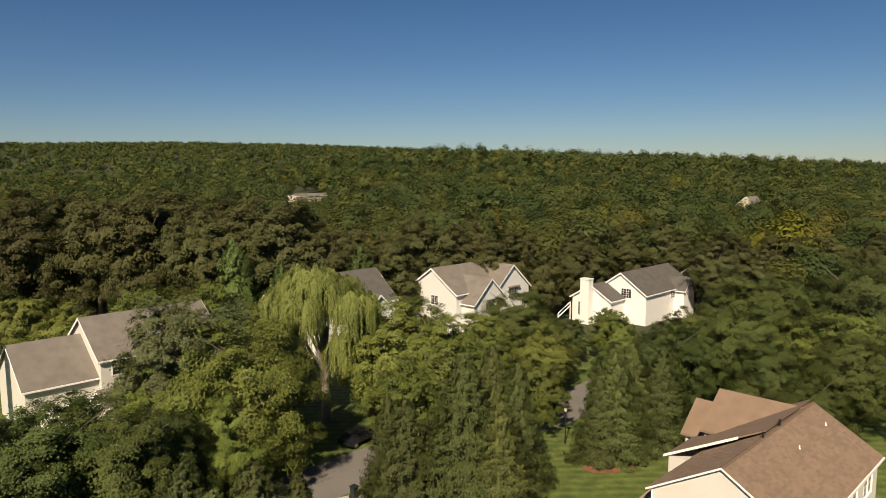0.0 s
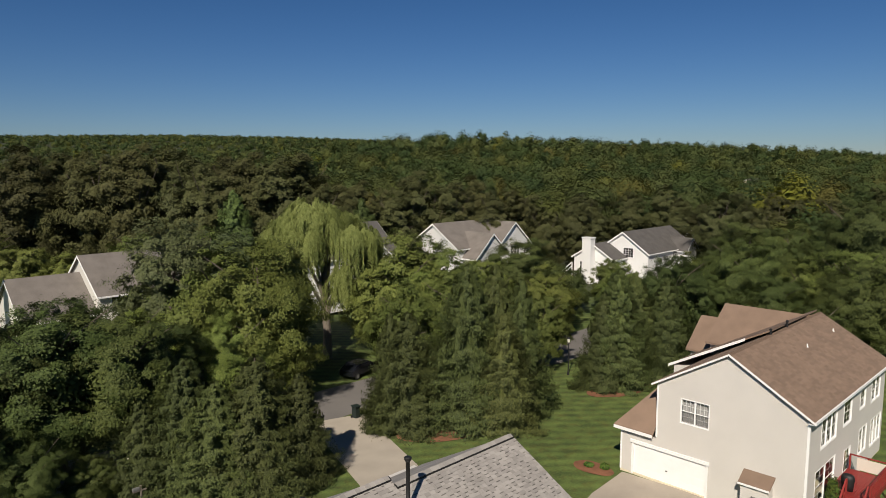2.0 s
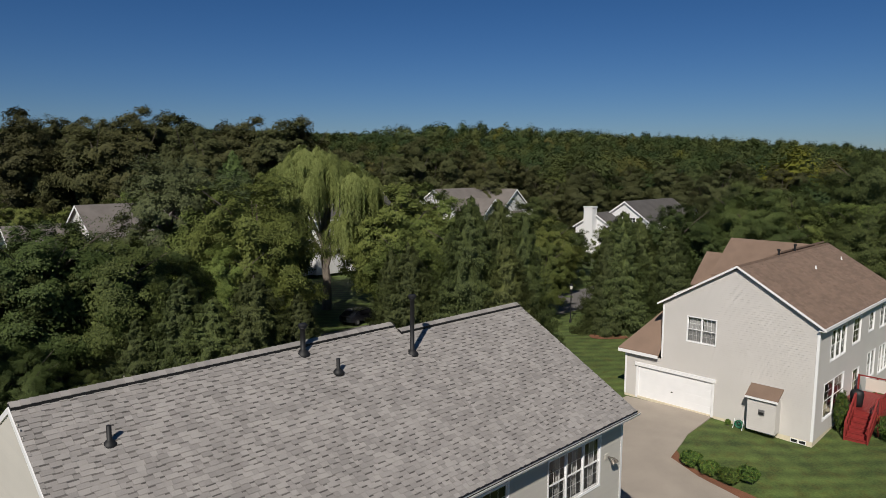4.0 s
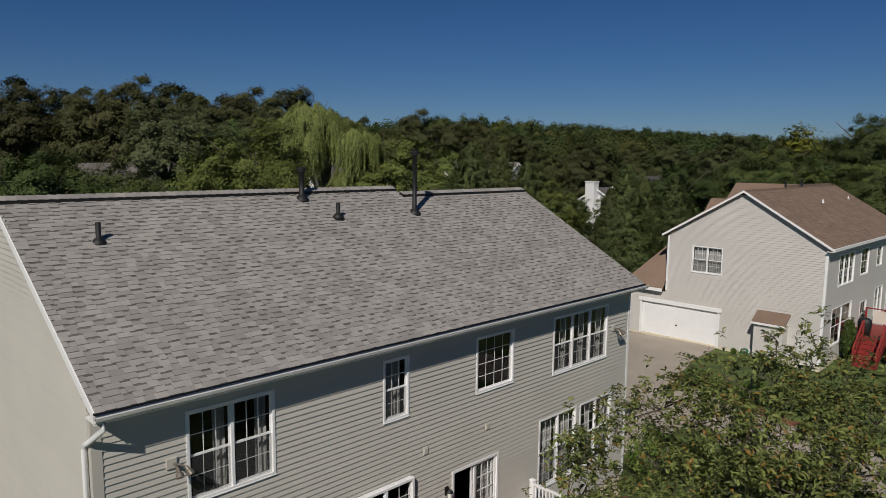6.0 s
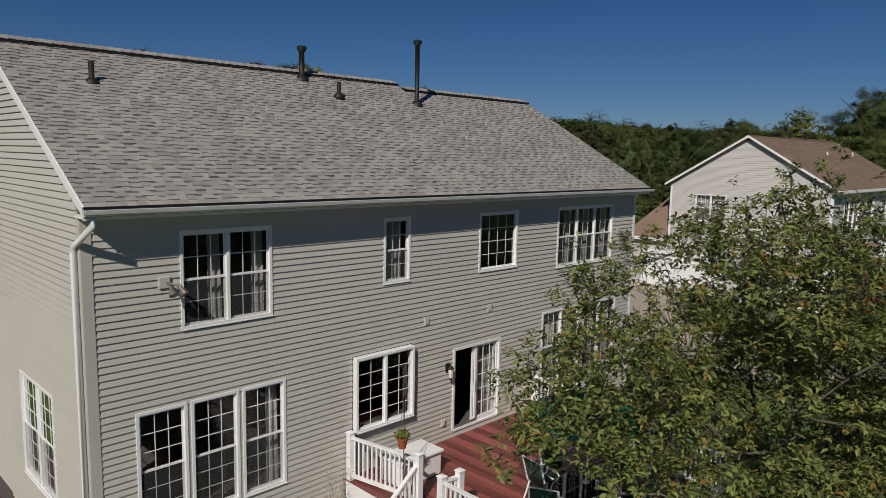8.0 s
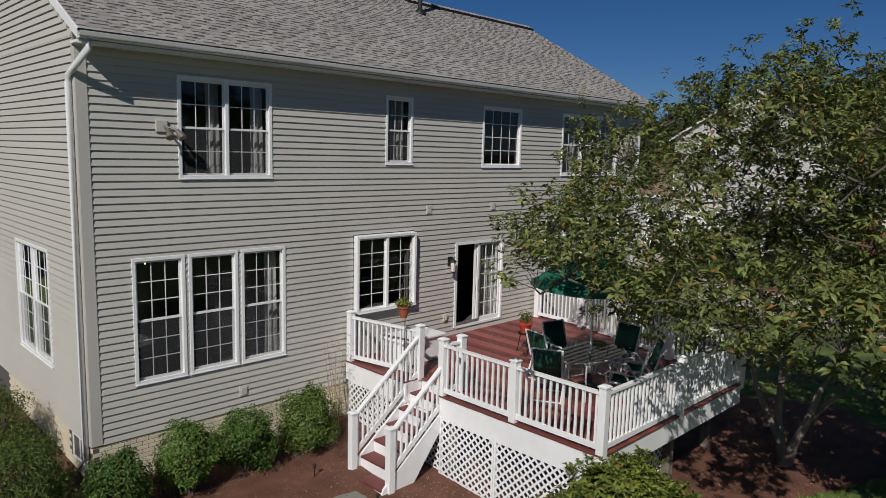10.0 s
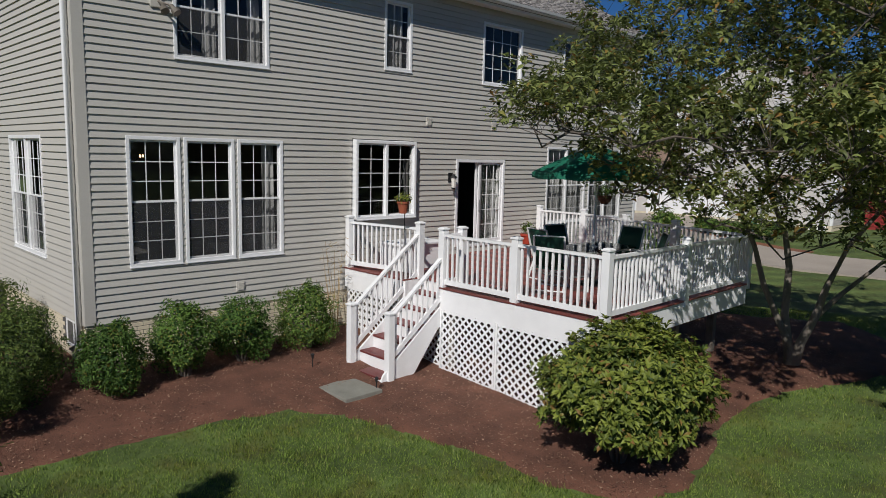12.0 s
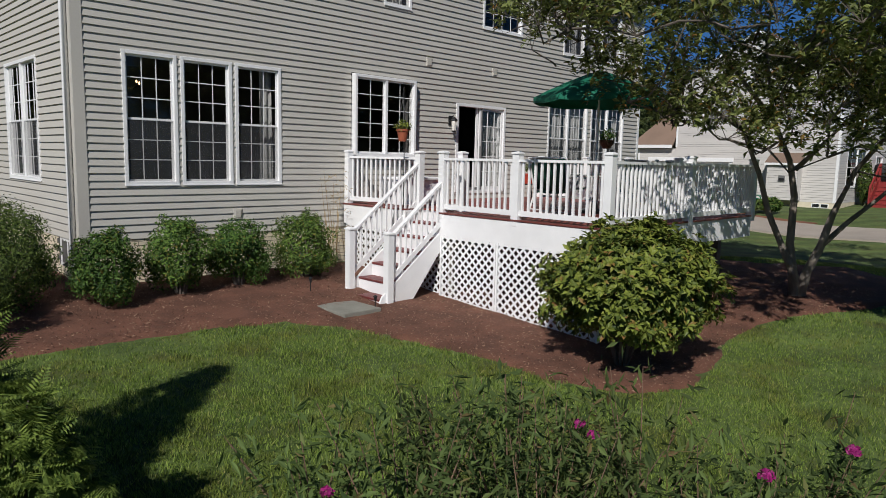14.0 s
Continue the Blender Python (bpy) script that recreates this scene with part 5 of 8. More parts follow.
for y in (9.50, 10.65):
    bm = bmesh.new()
    prism(bm, [(42.12, y - 0.02, 0.3), (42.12, y - 0.02, 0.72), (43.72, y - 0.02, 1.95), (43.72, y - 0.02, 1.35)], (0, 0, 0), (0, 0.04, 0))
    part("stringer", bm, "red_paint", rd)
    part("stair_post", boxes((42.14, 42.23, y - 0.045, y + 0.045, 0.2, 1.45), bevel=0.008), "red_paint", rd)
    bm = bmesh.new()
    beam(bm, (42.18, y, 1.42), (43.78, y, 2.68), 0.09, 0.06)
    part("handrail", bm, "red_paint", rd)
    for k in range(4):
        x = 42.5 + 0.32 * k
        z = 1.42 + (x - 42.18) * 0.7875
        part("baluster", boxes((x - 0.02, x + 0.02, y - 0.02, y + 0.02, z - 0.85, z - 0.03)), "red_paint", rd)
for p, q in (((43.78, 9.38, 2.72), (47.85, 9.38, 2.72)), ((47.85, 9.38, 2.72), (47.85, 11.5, 2.72)), ((43.78, 9.38, 1.87), (47.85, 9.38, 1.87))):
    bm = bmesh.new()
    beam(bm, p, q, 0.1, 0.06)
    part("handrail", bm, "red_paint", rd)
for k in range(23):
    x = 44.0 + 0.165 * k
    part("baluster", boxes((x - 0.02, x + 0.02, 9.36, 9.40, 1.88, 2.69)), "red_paint", rd)
part("white_screen", boxes((47.79, 47.81, 9.5, 11.1, 1.85, 2.62)), "plaster_pale", rd, "white cloth screen on the rail")
gr = thing("covered_grill", (44.55, 10.75, RD_TOP), "black covered barbecue grill on the red deck", "grill")
bm = bmesh.new()
lathe(bm, (44.55, 10.75, RD_TOP), [(0.25, 0.0), (0.27, 0.35), (0.30, 0.7), (0.26, 0.9), (0.14, 0.98), (0.0, 1.0)], 14)
for v in bm.verts:
    v.co.y = 10.75 + (v.co.y - 10.75) * 1.25
part("cover", bm, "rubber_black", gr, smooth=True)
hr = thing("hose_reel", (39.7, 15.5, 0.38), "green garden hose on a white reel stand by the wall", "hose reel")
bm = bmesh.new()
for k in range(5):
    a = [(39.60 + 0.035 * k, 15.5 + 0.21 * math.cos(t), 0.64 + 0.21 * math.sin(t)) for t in np.linspace(0, 2 * math.pi, 18)]
    tube(bm, a, 0.035, 6)
part("hose", bm, "hose_green", hr)
bm = bmesh.new()
lathe(bm, (39.67, 15.5, 0.60), [(0.0, 0.0), (0.07, 0.0), (0.07, 0.08), (0.0, 0.08)], 10)
part("drum", bm, "hose_green", hr)
for y in (15.24, 15.76):
    bm = bmesh.new()
    tube(bm, [(39.45, y, float(gz(39.45, y)) - 0.02), (39.67, y, 0.90), (39.88, y, float(gz(39.88, y)) - 0.02)], 0.025, 6)
    part("stand", bm, "trim_white", hr)


# ---- far houses ----
def plain_house(name, label, x0, x1, y0, y1, zb, ze, zr, material="siding_white", roofm="shingle_far", axis="x", windows=(), over=0.35):
    """A gabled block: walls, gables, two slopes, windows."""
    h = thing(name, ((x0 + x1) / 2, (y0 + y1) / 2, zb), label, "house")
    add_block(h, x0, x1, y0, y1, zb, ze, zr, material, roofm, axis, over)
    for w, o, n in windows:
        far_window(h, w, *o, n)
    return h


def add_block(h, x0, x1, y0, y1, zb, ze, zr, material, roofm, axis, over=0.35):
    bm = bmesh.new()
    if axis == "x":
        c = (y0 + y1) / 2
        prism(bm, [(0, y0, zb), (0, y1, zb), (0, y1, ze), (0, c, zr - 0.12), (0, y0, ze)], (x0, 0, 0), (x1, 0, 0))
    else:
        c = (x0 + x1) / 2
        prism(bm, [(x0, 0, zb), (x1, 0, zb), (x1, 0, ze), (c, 0, zr - 0.12), (x0, 0, ze)], (0, y0, 0), (0, y1, 0))
    part("wall", bm, material, h)
    k = (zr - ze) / (abs((y1 - y0) if axis == "x" else (x1 - x0)) / 2)
    bmt = bmesh.new()
    for sgn in (-1, 1):
        bm = bmesh.new()
        if axis == "x":
            e, ez = (y0 - over if sgn < 0 else y1 + over), ze - k * over
            prism(bm, [(0, e, ez + 0.1), (0, c, zr + 0.1), (0, c, zr - 0.06), (0, e, ez - 0.06)], (x0 - over, 0, 0), (x1 + over, 0, 0))
            for x in (x0 - over - 0.03, x1 + over):
                prism(bmt, [(0, e, ez + 0.09), (0, c, zr + 0.09), (0, c, zr - 0.2), (0, e, ez - 0.2)], (x, 0, 0), (x + 0.03, 0, 0))
            box(bmt, x0 - over, x1 + over, min(e, e + sgn * 0.1), max(e, e + sgn * 0.1), ez - 0.1, ez + 0.08)
        else:
            e, ez = (x0 - over if sgn < 0 else x1 + over), ze - k * over
            prism(bm, [(e, 0, ez + 0.1), (c, 0, zr + 0.1), (c, 0, zr - 0.06), (e, 0, ez - 0.06)], (0, y0 - over, 0), (0, y1 + over, 0))
            prism(bmt, [(e, 0, ez + 0.09), (c, 0, zr + 0.09), (c, 0, zr - 0.2), (e, 0, ez - 0.2)], (0, y0 - over - 0.03, 0), (0, y0 - over, 0))
            box(bmt, min(e, e + sgn * 0.1), max(e, e + sgn * 0.1), y0 - over, y1 + over, ez - 0.1, ez + 0.08)
        part("roof", bm, roofm, h)
    part("trim_board", bmt, "trim_white", h)


def far_window(h, w, u0, u1, z0, z1, n):
    bm = bmesh.new()
    w.box(bm, u0 - 0.1, u1 + 0.1, 0.0, 0.05, z0 - 0.1, z1 + 0.1)
    f = part("window", bm, "trim_white", h)
    step = (u1 - u0) / n
    for k in range(n):
        bm = bmesh.new()
        a, b = u0 + k * step + 0.04, u0 + (k + 1) * step - 0.04
        w.box(bm, a, b, 0.03, 0.058, z0, z1)
        part("pane", bm, "dark_pane", f)
        bm = bmesh.new()
        w.box(bm, (a + b) / 2 - 0.02, (a + b) / 2 + 0.02, 0.05, 0.066, z0, z1)
        for z in (z0 + (z1 - z0) * q for q in (0.25, 0.5, 0.75)):
            w.box(bm, a, b, 0.05, 0.064, z - 0.02, z + 0.02)
        part("grille", bm, "trim_white", f)


# grey-roofed house with cross gables
gm = plain_house("house", "white-sided house with a grey roof of several gables", 79, 92, 76, 87, 0.5, 7.4, 11.0, axis="x", windows=[(Wall("x", 79), (80.2, 81.8, 5.0, 6.5), 2)])
add_block(gm, 87.3, 96.3, 75, 85.3, 0.5, 7.0, 10.9, "siding_white", "shingle_far", "y")
add_block(gm, 80.2, 88.0, 73.2, 80, 0.5, 6.0, 9.6, "siding_white", "shingle_far", "y")
for o, n in (((90.8, 93.2, 5.2, 6.9), 3), ((90.8, 93.2, 1.6, 3.4), 3)):
    far_window(gm, Wall("y", 75), *o, n)
for o, n in (((83.0, 85.2, 4.6, 6.2), 2), ((81.5, 83.5, 0.9, 3.0), 2), ((84.6, 86.6, 0.9, 3.0), 2)):
    far_window(gm, Wall("y", 73.2), *o, n)
part("dormer_roof", boxes((90.6, 93.4, 74.5, 75, 7.0, 7.3), bevel=0.08), "shingle_far", gm)
# house behind the willow
gw = plain_house("house", "white-sided house with a dark grey roof behind the willow", 54, 68.6, 79, 89, 0, 7.8, 11.9, roofm="shingle_dark", axis="x", windows=[(Wall("y", 79), (57, 59, 5.4, 7.0), 2), (Wall("y", 79), (63.5, 65.5, 5.4, 7.0), 2)])
add_block(gw, 49.3, 54, 80, 87, 0, 7.0, 10.4, "siding_white", "shingle_dark", "x")
add_block(gw, 60.2, 66.0, 76, 82, 0, 6.6, 9.4, "siding_white", "shingle_dark", "y")
far_window(gw, Wall("y", 76), 62.2, 64.4, 4.4, 6.2, 2)
far_window(gw, Wall("y", 76), 62.2, 64.4, 1.0, 2.8, 2)
far_window(gw, Wall("x", 49.3), 83.0, 84.6, 7.3, 8.4, 1)
# left house with a lower wing
gl = plain_house("house", "cream-sided house with a grey roof and lower garage wing", 26.0, 40.2, 79.4, 90.6, -0.5, 6.7, 10.5, "siding_cream", axis="x", windows=[(Wall("y", 79.4), (27.2, 29.2, 4.7, 6.4), 2), (Wall("y", 79.4), (32.2, 34.2, 4.7, 6.4), 2)])
add_block(gl, 18.7, 26.0, 80.3, 90.8, -0.5, 4.7, 8.5, "siding_cream", "shingle_far", "x")
add_block(gl, 25.2, 29.7, 76.2, 79.4, -0.5, 2.4, 3.7, "siding_cream", "shingle_far", "x")
part("garage_door", boxes((20.0, 24.8, 80.2, 80.29, -0.2, 2.1)), "trim_white", gl)
part("chimney", boxes((15.4, 17.0, 84.6, 85.8, 0, 9.6), (15.3, 17.1, 84.5, 85.9, 9.6, 9.8), bevel=0.02), "siding_cream", thing("chimney_house", (16, 85, 0), "cream chimney of a house behind trees", "chimney"))
# white house with a chimney
wh = plain_house("house", "white house with a dark roof and tall white chimney", 110, 127, 59.7, 69.7, -0.5, 5.2, 8.6, "siding_bright", "shingle_dark", axis="x", windows=[(Wall("x", 110), (62.6, 64.6, 4.2, 5.8), 2), (Wall("y", 59.7), (119, 122, 3.4, 5.0), 4), (Wall("y", 59.7), (123.5, 126, 3.4, 5.0), 3)])
add_block(wh, 105.5, 110, 64.0, 72.0, -0.5, 4.2, 6.6, "siding_bright", "shingle_dark", "x")
add_block(wh, 120.5, 124.5, 57.8, 61.5, -0.5, 5.0, 7.0, "siding_bright", "shingle_dark", "y")
part("chimney", boxes((104.0, 105.45, 67.6, 69.4, -0.5, 7.6), (103.9, 105.55, 67.5, 69.5, 7.6, 7.8), bevel=0.02), "siding_bright", wh, "tall white sided chimney")
far_window(wh, Wall("x", 105.5), 69.8, 70.7, 0.8, 3.2, 1)
bm = bmesh.new()
for p, q in (((102.5, 73.0, 1.1), (105.4, 72.4, 2.9)), ((102.5, 73.0, -0.3), (102.5, 73.0, 1.1)), ((105.4, 72.4, -0.3), (105.4, 72.4, 2.9)), ((102.5, 73.0, 0.4), (105.4, 72.4, 2.2))):
    beam(bm, p, q, 0.14, 0.14)
part("porch_rail", bm, "trim_white", wh)
plain_house("house", "white house end with a grey roof among trees", 134, 146, 58.5, 66, 0, 5.2, 8.0, "siding_white", axis="x")

# roofs and walls that show through the far woods
for d, q, wx, wy, h, m in ((292, -0.022, 12, 9, 7.5, "siding_white"), (280, 0.0, 9, 8, 8.5, "siding_white"), (335, 0.433, 12, 9, 12.0, "brick_cream"), (430, -0.19, 40, 14, 4.2, "plaster_pale"), (300, -0.09, 10, 8, 7.0, "siding_white"), (260, -0.50, 14, 10, 8.0, "siding_cream")):
    p = spot(d, d * q)
    z = float(gz(p.x, p.y))
    plain_house("house", "distant pale building among the trees", p.x - wx / 2, p.x + wx / 2, p.y - wy / 2, p.y + wy / 2, z - 1, z + h * 0.7, z + h, m, axis="x")

# ---- trees: patterns, then copies ----
def pattern(name, label, leafm, bark, arrays, h, r0, reach, **kw):
    rng = np.random.default_rng(int(h * 100))
    bm = bmesh.new()
    limbs(bm, rng, h, r0, reach, **kw)
    return make_tree(name, label, leafm, bark, arrays, bm)


TOPS = {}


def plant(src, x, y, h, turn, wide=1.0, sink=0.1):
    """A copy of a pattern, h metres tall."""
    top = max(v.co.z for v in src.children[1].data.vertices) if src.name not in TOPS else TOPS[src.name]
    TOPS[src.name] = top
    k = h / top
    c = copy_thing(src, Matrix.Translation((x, y, float(gz(x, y)) - sink)) @ Matrix.Rotation(turn, 4, "Z") @ Matrix.Diagonal((k * wide, k * wide, k, 1)))
    return c


R = np.random.default_rng
maples = [pattern("maple_tree", "broad green maple tree on the lawn", "leaf_maple", "bark", crown_arrays(R(20 + i), 0.5, 12, 5.4, 95, 112000, 0.155, 0.115, core=0.40, low=-0.95, bulge=1.0, puff=(0.13, 0.25)), 12, 0.24, 4.2) for i in range(3)]
# maples once more, their darkened leaf colour standing in for shade
shaded_maples = [pattern("linden_tree", "dense maple tree on the lawn, leaf colour darkened for shade", "leaf_linden", "bark", crown_arrays(R(22 + i), 0.5, 12, 5.4, 95, 100000, 0.155, 0.115, core=0.40, low=-0.95, bulge=1.0, puff=(0.13, 0.25)), 12, 0.24, 4.2) for i in range(2)]
small = [pattern("shade_tree", "rounded green tree among the gardens", "leaf_shade", "bark", crown_arrays(R(25 + i), 0.5, 12, 5.2, 80, 46000, 0.225, 0.165, core=0.44, low=-0.9, bulge=1.0, puff=(0.14, 0.27)), 12, 0.24, 4.2) for i in range(3)]
oaks = [pattern("oak_tree", "tall olive-green tree at the edge of the woods", "leaf_oak", "bark", crown_arrays(R(30 + i), 0.8, 18, 5.6, 85, 46000, 0.30, 0.21, core=0.34, low=-0.9, bulge=1.0, puff=(0.15, 0.29), sub=6), 18, 0.3, 4.0) for i in range(3)]
rng = R(41)
locust = pattern("locust_tree", "grey-green feathery tree with an open crown", "leaf_locust", "bark", crown_arrays(rng, 0.6, 16, 4.9, 150, 70000, 0.24, 0.12, core=0.0, low=-0.95, puff=(0.12, 0.24)), 16, 0.25, 4.0)


def conifer(name, label, leafm, seed, h, r, z0, levels, per, sub, length, width):
    rng = R(seed)
    bm = bmesh.new()
    tube(bm, [(0, 0, 0), (0, 0, h * 0.5), (0, 0, h * 0.98)], [0.24, 0.15, 0.03], 9)
    return make_tree(name, label, leafm, "bark", spruce_arrays(rng, h, r, z0, levels, per, sub, length, width), bm)


spruces = [conifer("spruce_tree", "dense olive-green spruce with drooping boughs", "needle_spruce", 50 + i, 12, 4.4, 0.3, 32, 15, 250, 0.27, 0.085) for i in range(2)]
pine = conifer("fir_tree", "dark green conifer behind the houses", "needle_pine", 60, 16, 5.6, 1.0, 28, 14, 130, 0.60, 0.17)


def willow():
    """Arching limbs that each let a curtain of long strands fall, with dark gaps between the curtains."""
    rng = R(71)
    P, O = [], []
    bm = bmesh.new()
    tube(bm, [(0, 0, -0.1), (0.15, 0.1, 3.0), (-0.1, 0.2, 6.5), (0.1, 0, 10.0), (0.0, 0.1, 14.5)], [0.55, 0.42, 0.36, 0.24, 0.08], 10)
    # domes of the crown: to the side, deep, top, reach, curtains
    domes = ((-1.2, 0.2, 17.6, 3.6, 52), (-4.0, 0.4, 15.2, 2.3, 24), (3.0, -0.5, 15.2, 2.4, 26), (0.8, 2.6, 16.4, 2.8, 22), (-1.4, -2.4, 14.6, 2.4, 22), (2.2, -1.4, 10.4, 1.6, 12), (-3.8, -1.3, 12.6, 1.9, 14), (3.7, 1.6, 13.4, 1.8, 12), (-1.5, 3.2, 14.4, 2.2, 12))
    for lat, deep, top, reach, count in domes:
        c = RIGHT * lat + FWD * deep
        tube(bm, [(0, 0, top * 0.42), (0.45 * c.x, 0.45 * c.y, top * 0.72), (c.x, c.y, top - 0.9)], [0.2, 0.14, 0.05], 7)
        for _ in range(count):
            a, q = rng.uniform(0, 2 * math.pi), math.sqrt(rng.uniform(0.02, 1))
            bx, by = c.x + reach * q * math.cos(a), c.y + reach * q * math.sin(a)
            bz = top - 0.16 * reach * q ** 2 * reach + rng.normal() * 0.25
            full = rng.uniform(1.8, 5.0)
            wide = rng.uniform(0.45, 1.0)
            for _ in range(30):
                t0, e = rng.uniform(0, 2 * math.pi), wide * math.sqrt(rng.uniform())
                ln = full * rng.uniform(0.45, 1.0)
                m = int(ln * 8)
                t = np.linspace(0, 1, m)
                x = bx + e * math.cos(t0) * np.minimum(1, 3 * t + 0.25) + 0.25 * math.cos(a) * np.minimum(1, 3 * t)
                y = by + e * math.sin(t0) * np.minimum(1, 3 * t + 0.25) + 0.25 * math.sin(a) * np.minimum(1, 3 * t)
                z = bz - 0.5 * e * e - ln * t
                P.append(np.stack([x + rng.normal(size=m) * 0.05, y + rng.normal(size=m) * 0.05, np.maximum(z, 3.2)], 1))
                O.append(np.stack([np.full(m, math.cos(a) + 0.4 * math.cos(t0)), np.full(m, math.sin(a) + 0.4 * math.sin(t0)), 0.9 * (1 - t) ** 2], 1))
    P, O = np.concatenate(P), np.concatenate(O)
    V, F = cards(P, O, 0.36, 0.085, rng, droop=3.2, spread=0.4, tri=True)
    return make_tree("willow_tree", "tall weeping willow with yellow-green hanging branches", "leaf_willow", "bark_pale", (V, F), bm)


w = willow()
w.location = (43.6, 62.0, float(gz(43.6, 62.0)))
w.scale = (1.1, 1.1, 1.0)
# spruces: ahead, side, height, width
for i, (d, s, h, wd) in enumerate(((55, 1.5, 12.8, 0.95), (57, 6.0, 11.2, 0.82), (54, -3.3, 9.3, 1.15), (57.5, 3.9, 12.4, 0.85), (57.5, -5.0, 8.6, 0.8), (53.5, 4.4, 9.0, 1.1),
                                   (43.5, -12.6, 9.0, 1.3), (44, -17.4, 8.7, 1.25), (45, -10.1, 7.3, 1.1), (43, -20.0, 6.3, 1.3), (42.6, -15.0, 7.6, 1.4),
                                   (64, 15.9, 10.9, 1.05), (66, 21.0, 9.6, 1.1), (63, 14.3, 8.8, 0.9), (67, 18.2, 10.2, 1.0))):
    p = spot(d, s)
    plant(spruces[i % 2], p.x, p.y, h, i * 1.3, wd)
for i, (d, s, h) in enumerate(((104, -32.5, 17.0), (110, -14, 15.5), (107, -26, 13))):
    p = spot(d, s)
    plant(pine, p.x, p.y, h, i * 2.0)
p = spot(63, -25.6)
plant(locust, p.x, p.y, 15.2, 0.4, 0.95)
p = spot(66, -22.0)
plant(locust, p.x, p.y, 14, 2.4)
# maples and other crowns in the gardens
for i, (d, s, h, wd) in enumerate(((47, -27.6, 12.0, 1.0), (48, -23.6, 11.0, 0.95), (45, -32, 11.5, 1.0), (51, -21.5, 9.5, 0.9), (60, -17.0, 14.0, 0.92), (62, -20.8, 13.0, 0.95), (72, -19, 11.0, 0.9), (56, -18.0, 9.0, 0.85),
                                   (73.5, -5.3, 12.8, 0.95), (74, -1.4, 12.4, 0.9), (78, -8.5, 10.6, 0.9), (64, -4.0, 9.6, 0.9), (68, 1.0, 10.5, 1.0), (100, -62, 9.5, 1.2), (96, -54, 8.5, 1.2), (104, -71, 10.5, 1.2), (98, -47, 8.5, 1.1), (95, 10.2, 10.6, 1.2), (90, 13.4, 8.2, 1.0), (92, 5.0, 8.6, 1.1), (82, 11.5, 8.8, 1.0), (80, 4.5, 8.2, 1.0), (88, -26, 10.5, 1.1), (93, -32, 11.5, 1.1), (84, -21, 9.5, 1.0), (92, -40, 12, 1.1), (70, -30, 10, 1.0), (58, -26, 9, 1.0),
                                   (70, 9.6, 7.8, 0.8), (75, 18.4, 7.4, 0.85), (76.6, 28.4, 10.4, 1.1), (78, 34.0, 10.2, 1.2), (75, 38.5, 9.6, 1.1), (84, 25.5, 8.8, 1.0), (72, 23.5, 9.6, 1.0), (70, 33, 9.4, 1.1), (88, 31, 10.4, 1.2), (68, 41, 9.0, 1.1), (81, 48.5, 16.2, 0.95), (80, 55.5, 14.5, 0.95), (76, 45, 9.5, 1.1),
                                   # last two are added to shade the road, the taller one out of view
                                   (62, 28, 8.0, 1.0), (63, 34, 8.6, 1.1), (92, 40, 11, 1.2), (95, 24, 7.5, 1.0), (97, 17.6, 6.4, 0.9), (99, 23.0, 6.6, 0.9), (98, 48, 12, 1.2), (90, 58, 13, 1.2), (60, 46, 8.5, 1.1), (38.5, -24.4, 5.2, 1.0), (36.6, -28.6, 8.5, 1.0), (41.2, -22.4, 3.4, 1.1))):
    p = spot(d, s)
    if s > 20:
        h, wd = h * (0.84, 1.14, 0.97)[i % 3], wd * 0.86
    plant(shaded_maples[i % 2] if d < 52 or (s > 8 and i % 4) else maples[i % 3] if d < 61 else small[i % 3], p.x, p.y, h, i * 0.9, wd)
# trees beside the yard, seen only in the window glass
for i, (x, y, h) in enumerate(((-13, 34, 13), (-19, 41, 14), (-10, 47, 15), (-24, 33, 13), (-17, 55, 15), (-8, 60, 14))):
    plant(oaks[i % 3], x, y, h, i * 1.1, 1.1)
# a tall edge of woods behind the houses
rng = R(81)
for i in range(46):
    px = -0.62 + 1.26 * (i + rng.uniform(-0.3, 0.3)) / 46
    d = rng.uniform(112, 126) + (0 if px < 0.0 else 10)
    if 0.20 < px < 0.36:
        d += 26
    h = rng.uniform(21.6, 23.1) if px < -0.36 else rng.uniform(20.2, 21.8) if px < -0.2 else rng.uniform(15, 19) if px < 0.1 else rng.uniform(12, 16)
    p = spot(d, px * d)
    plant(oaks[i % 3], p.x, p.y, h, rng.uniform(0, 6), rng.uniform(0.85, 1.1))
# behind the camera and round the sides: trees that close the place
for i in range(26):
    a = rng.uniform(0, 2 * math.pi)
    r = rng.uniform(34, 75)
    x, y = r * math.cos(a), r * math.sin(a)
    d, s = 0.712 * x + 0.702 * y, 0.702 * x - 0.712 * y
    if d > -6 and abs(s) < 0.75 * d + 16:
        continue
    plant((small + oaks)[i % 6], x, y, rng.uniform(10, 15), rng.uniform(0, 6))
for src in maples + shaded_maples + small + oaks + [locust, pine] + spruces:
    for o in (*src.children, src):
        bpy.data.objects.remove(o)


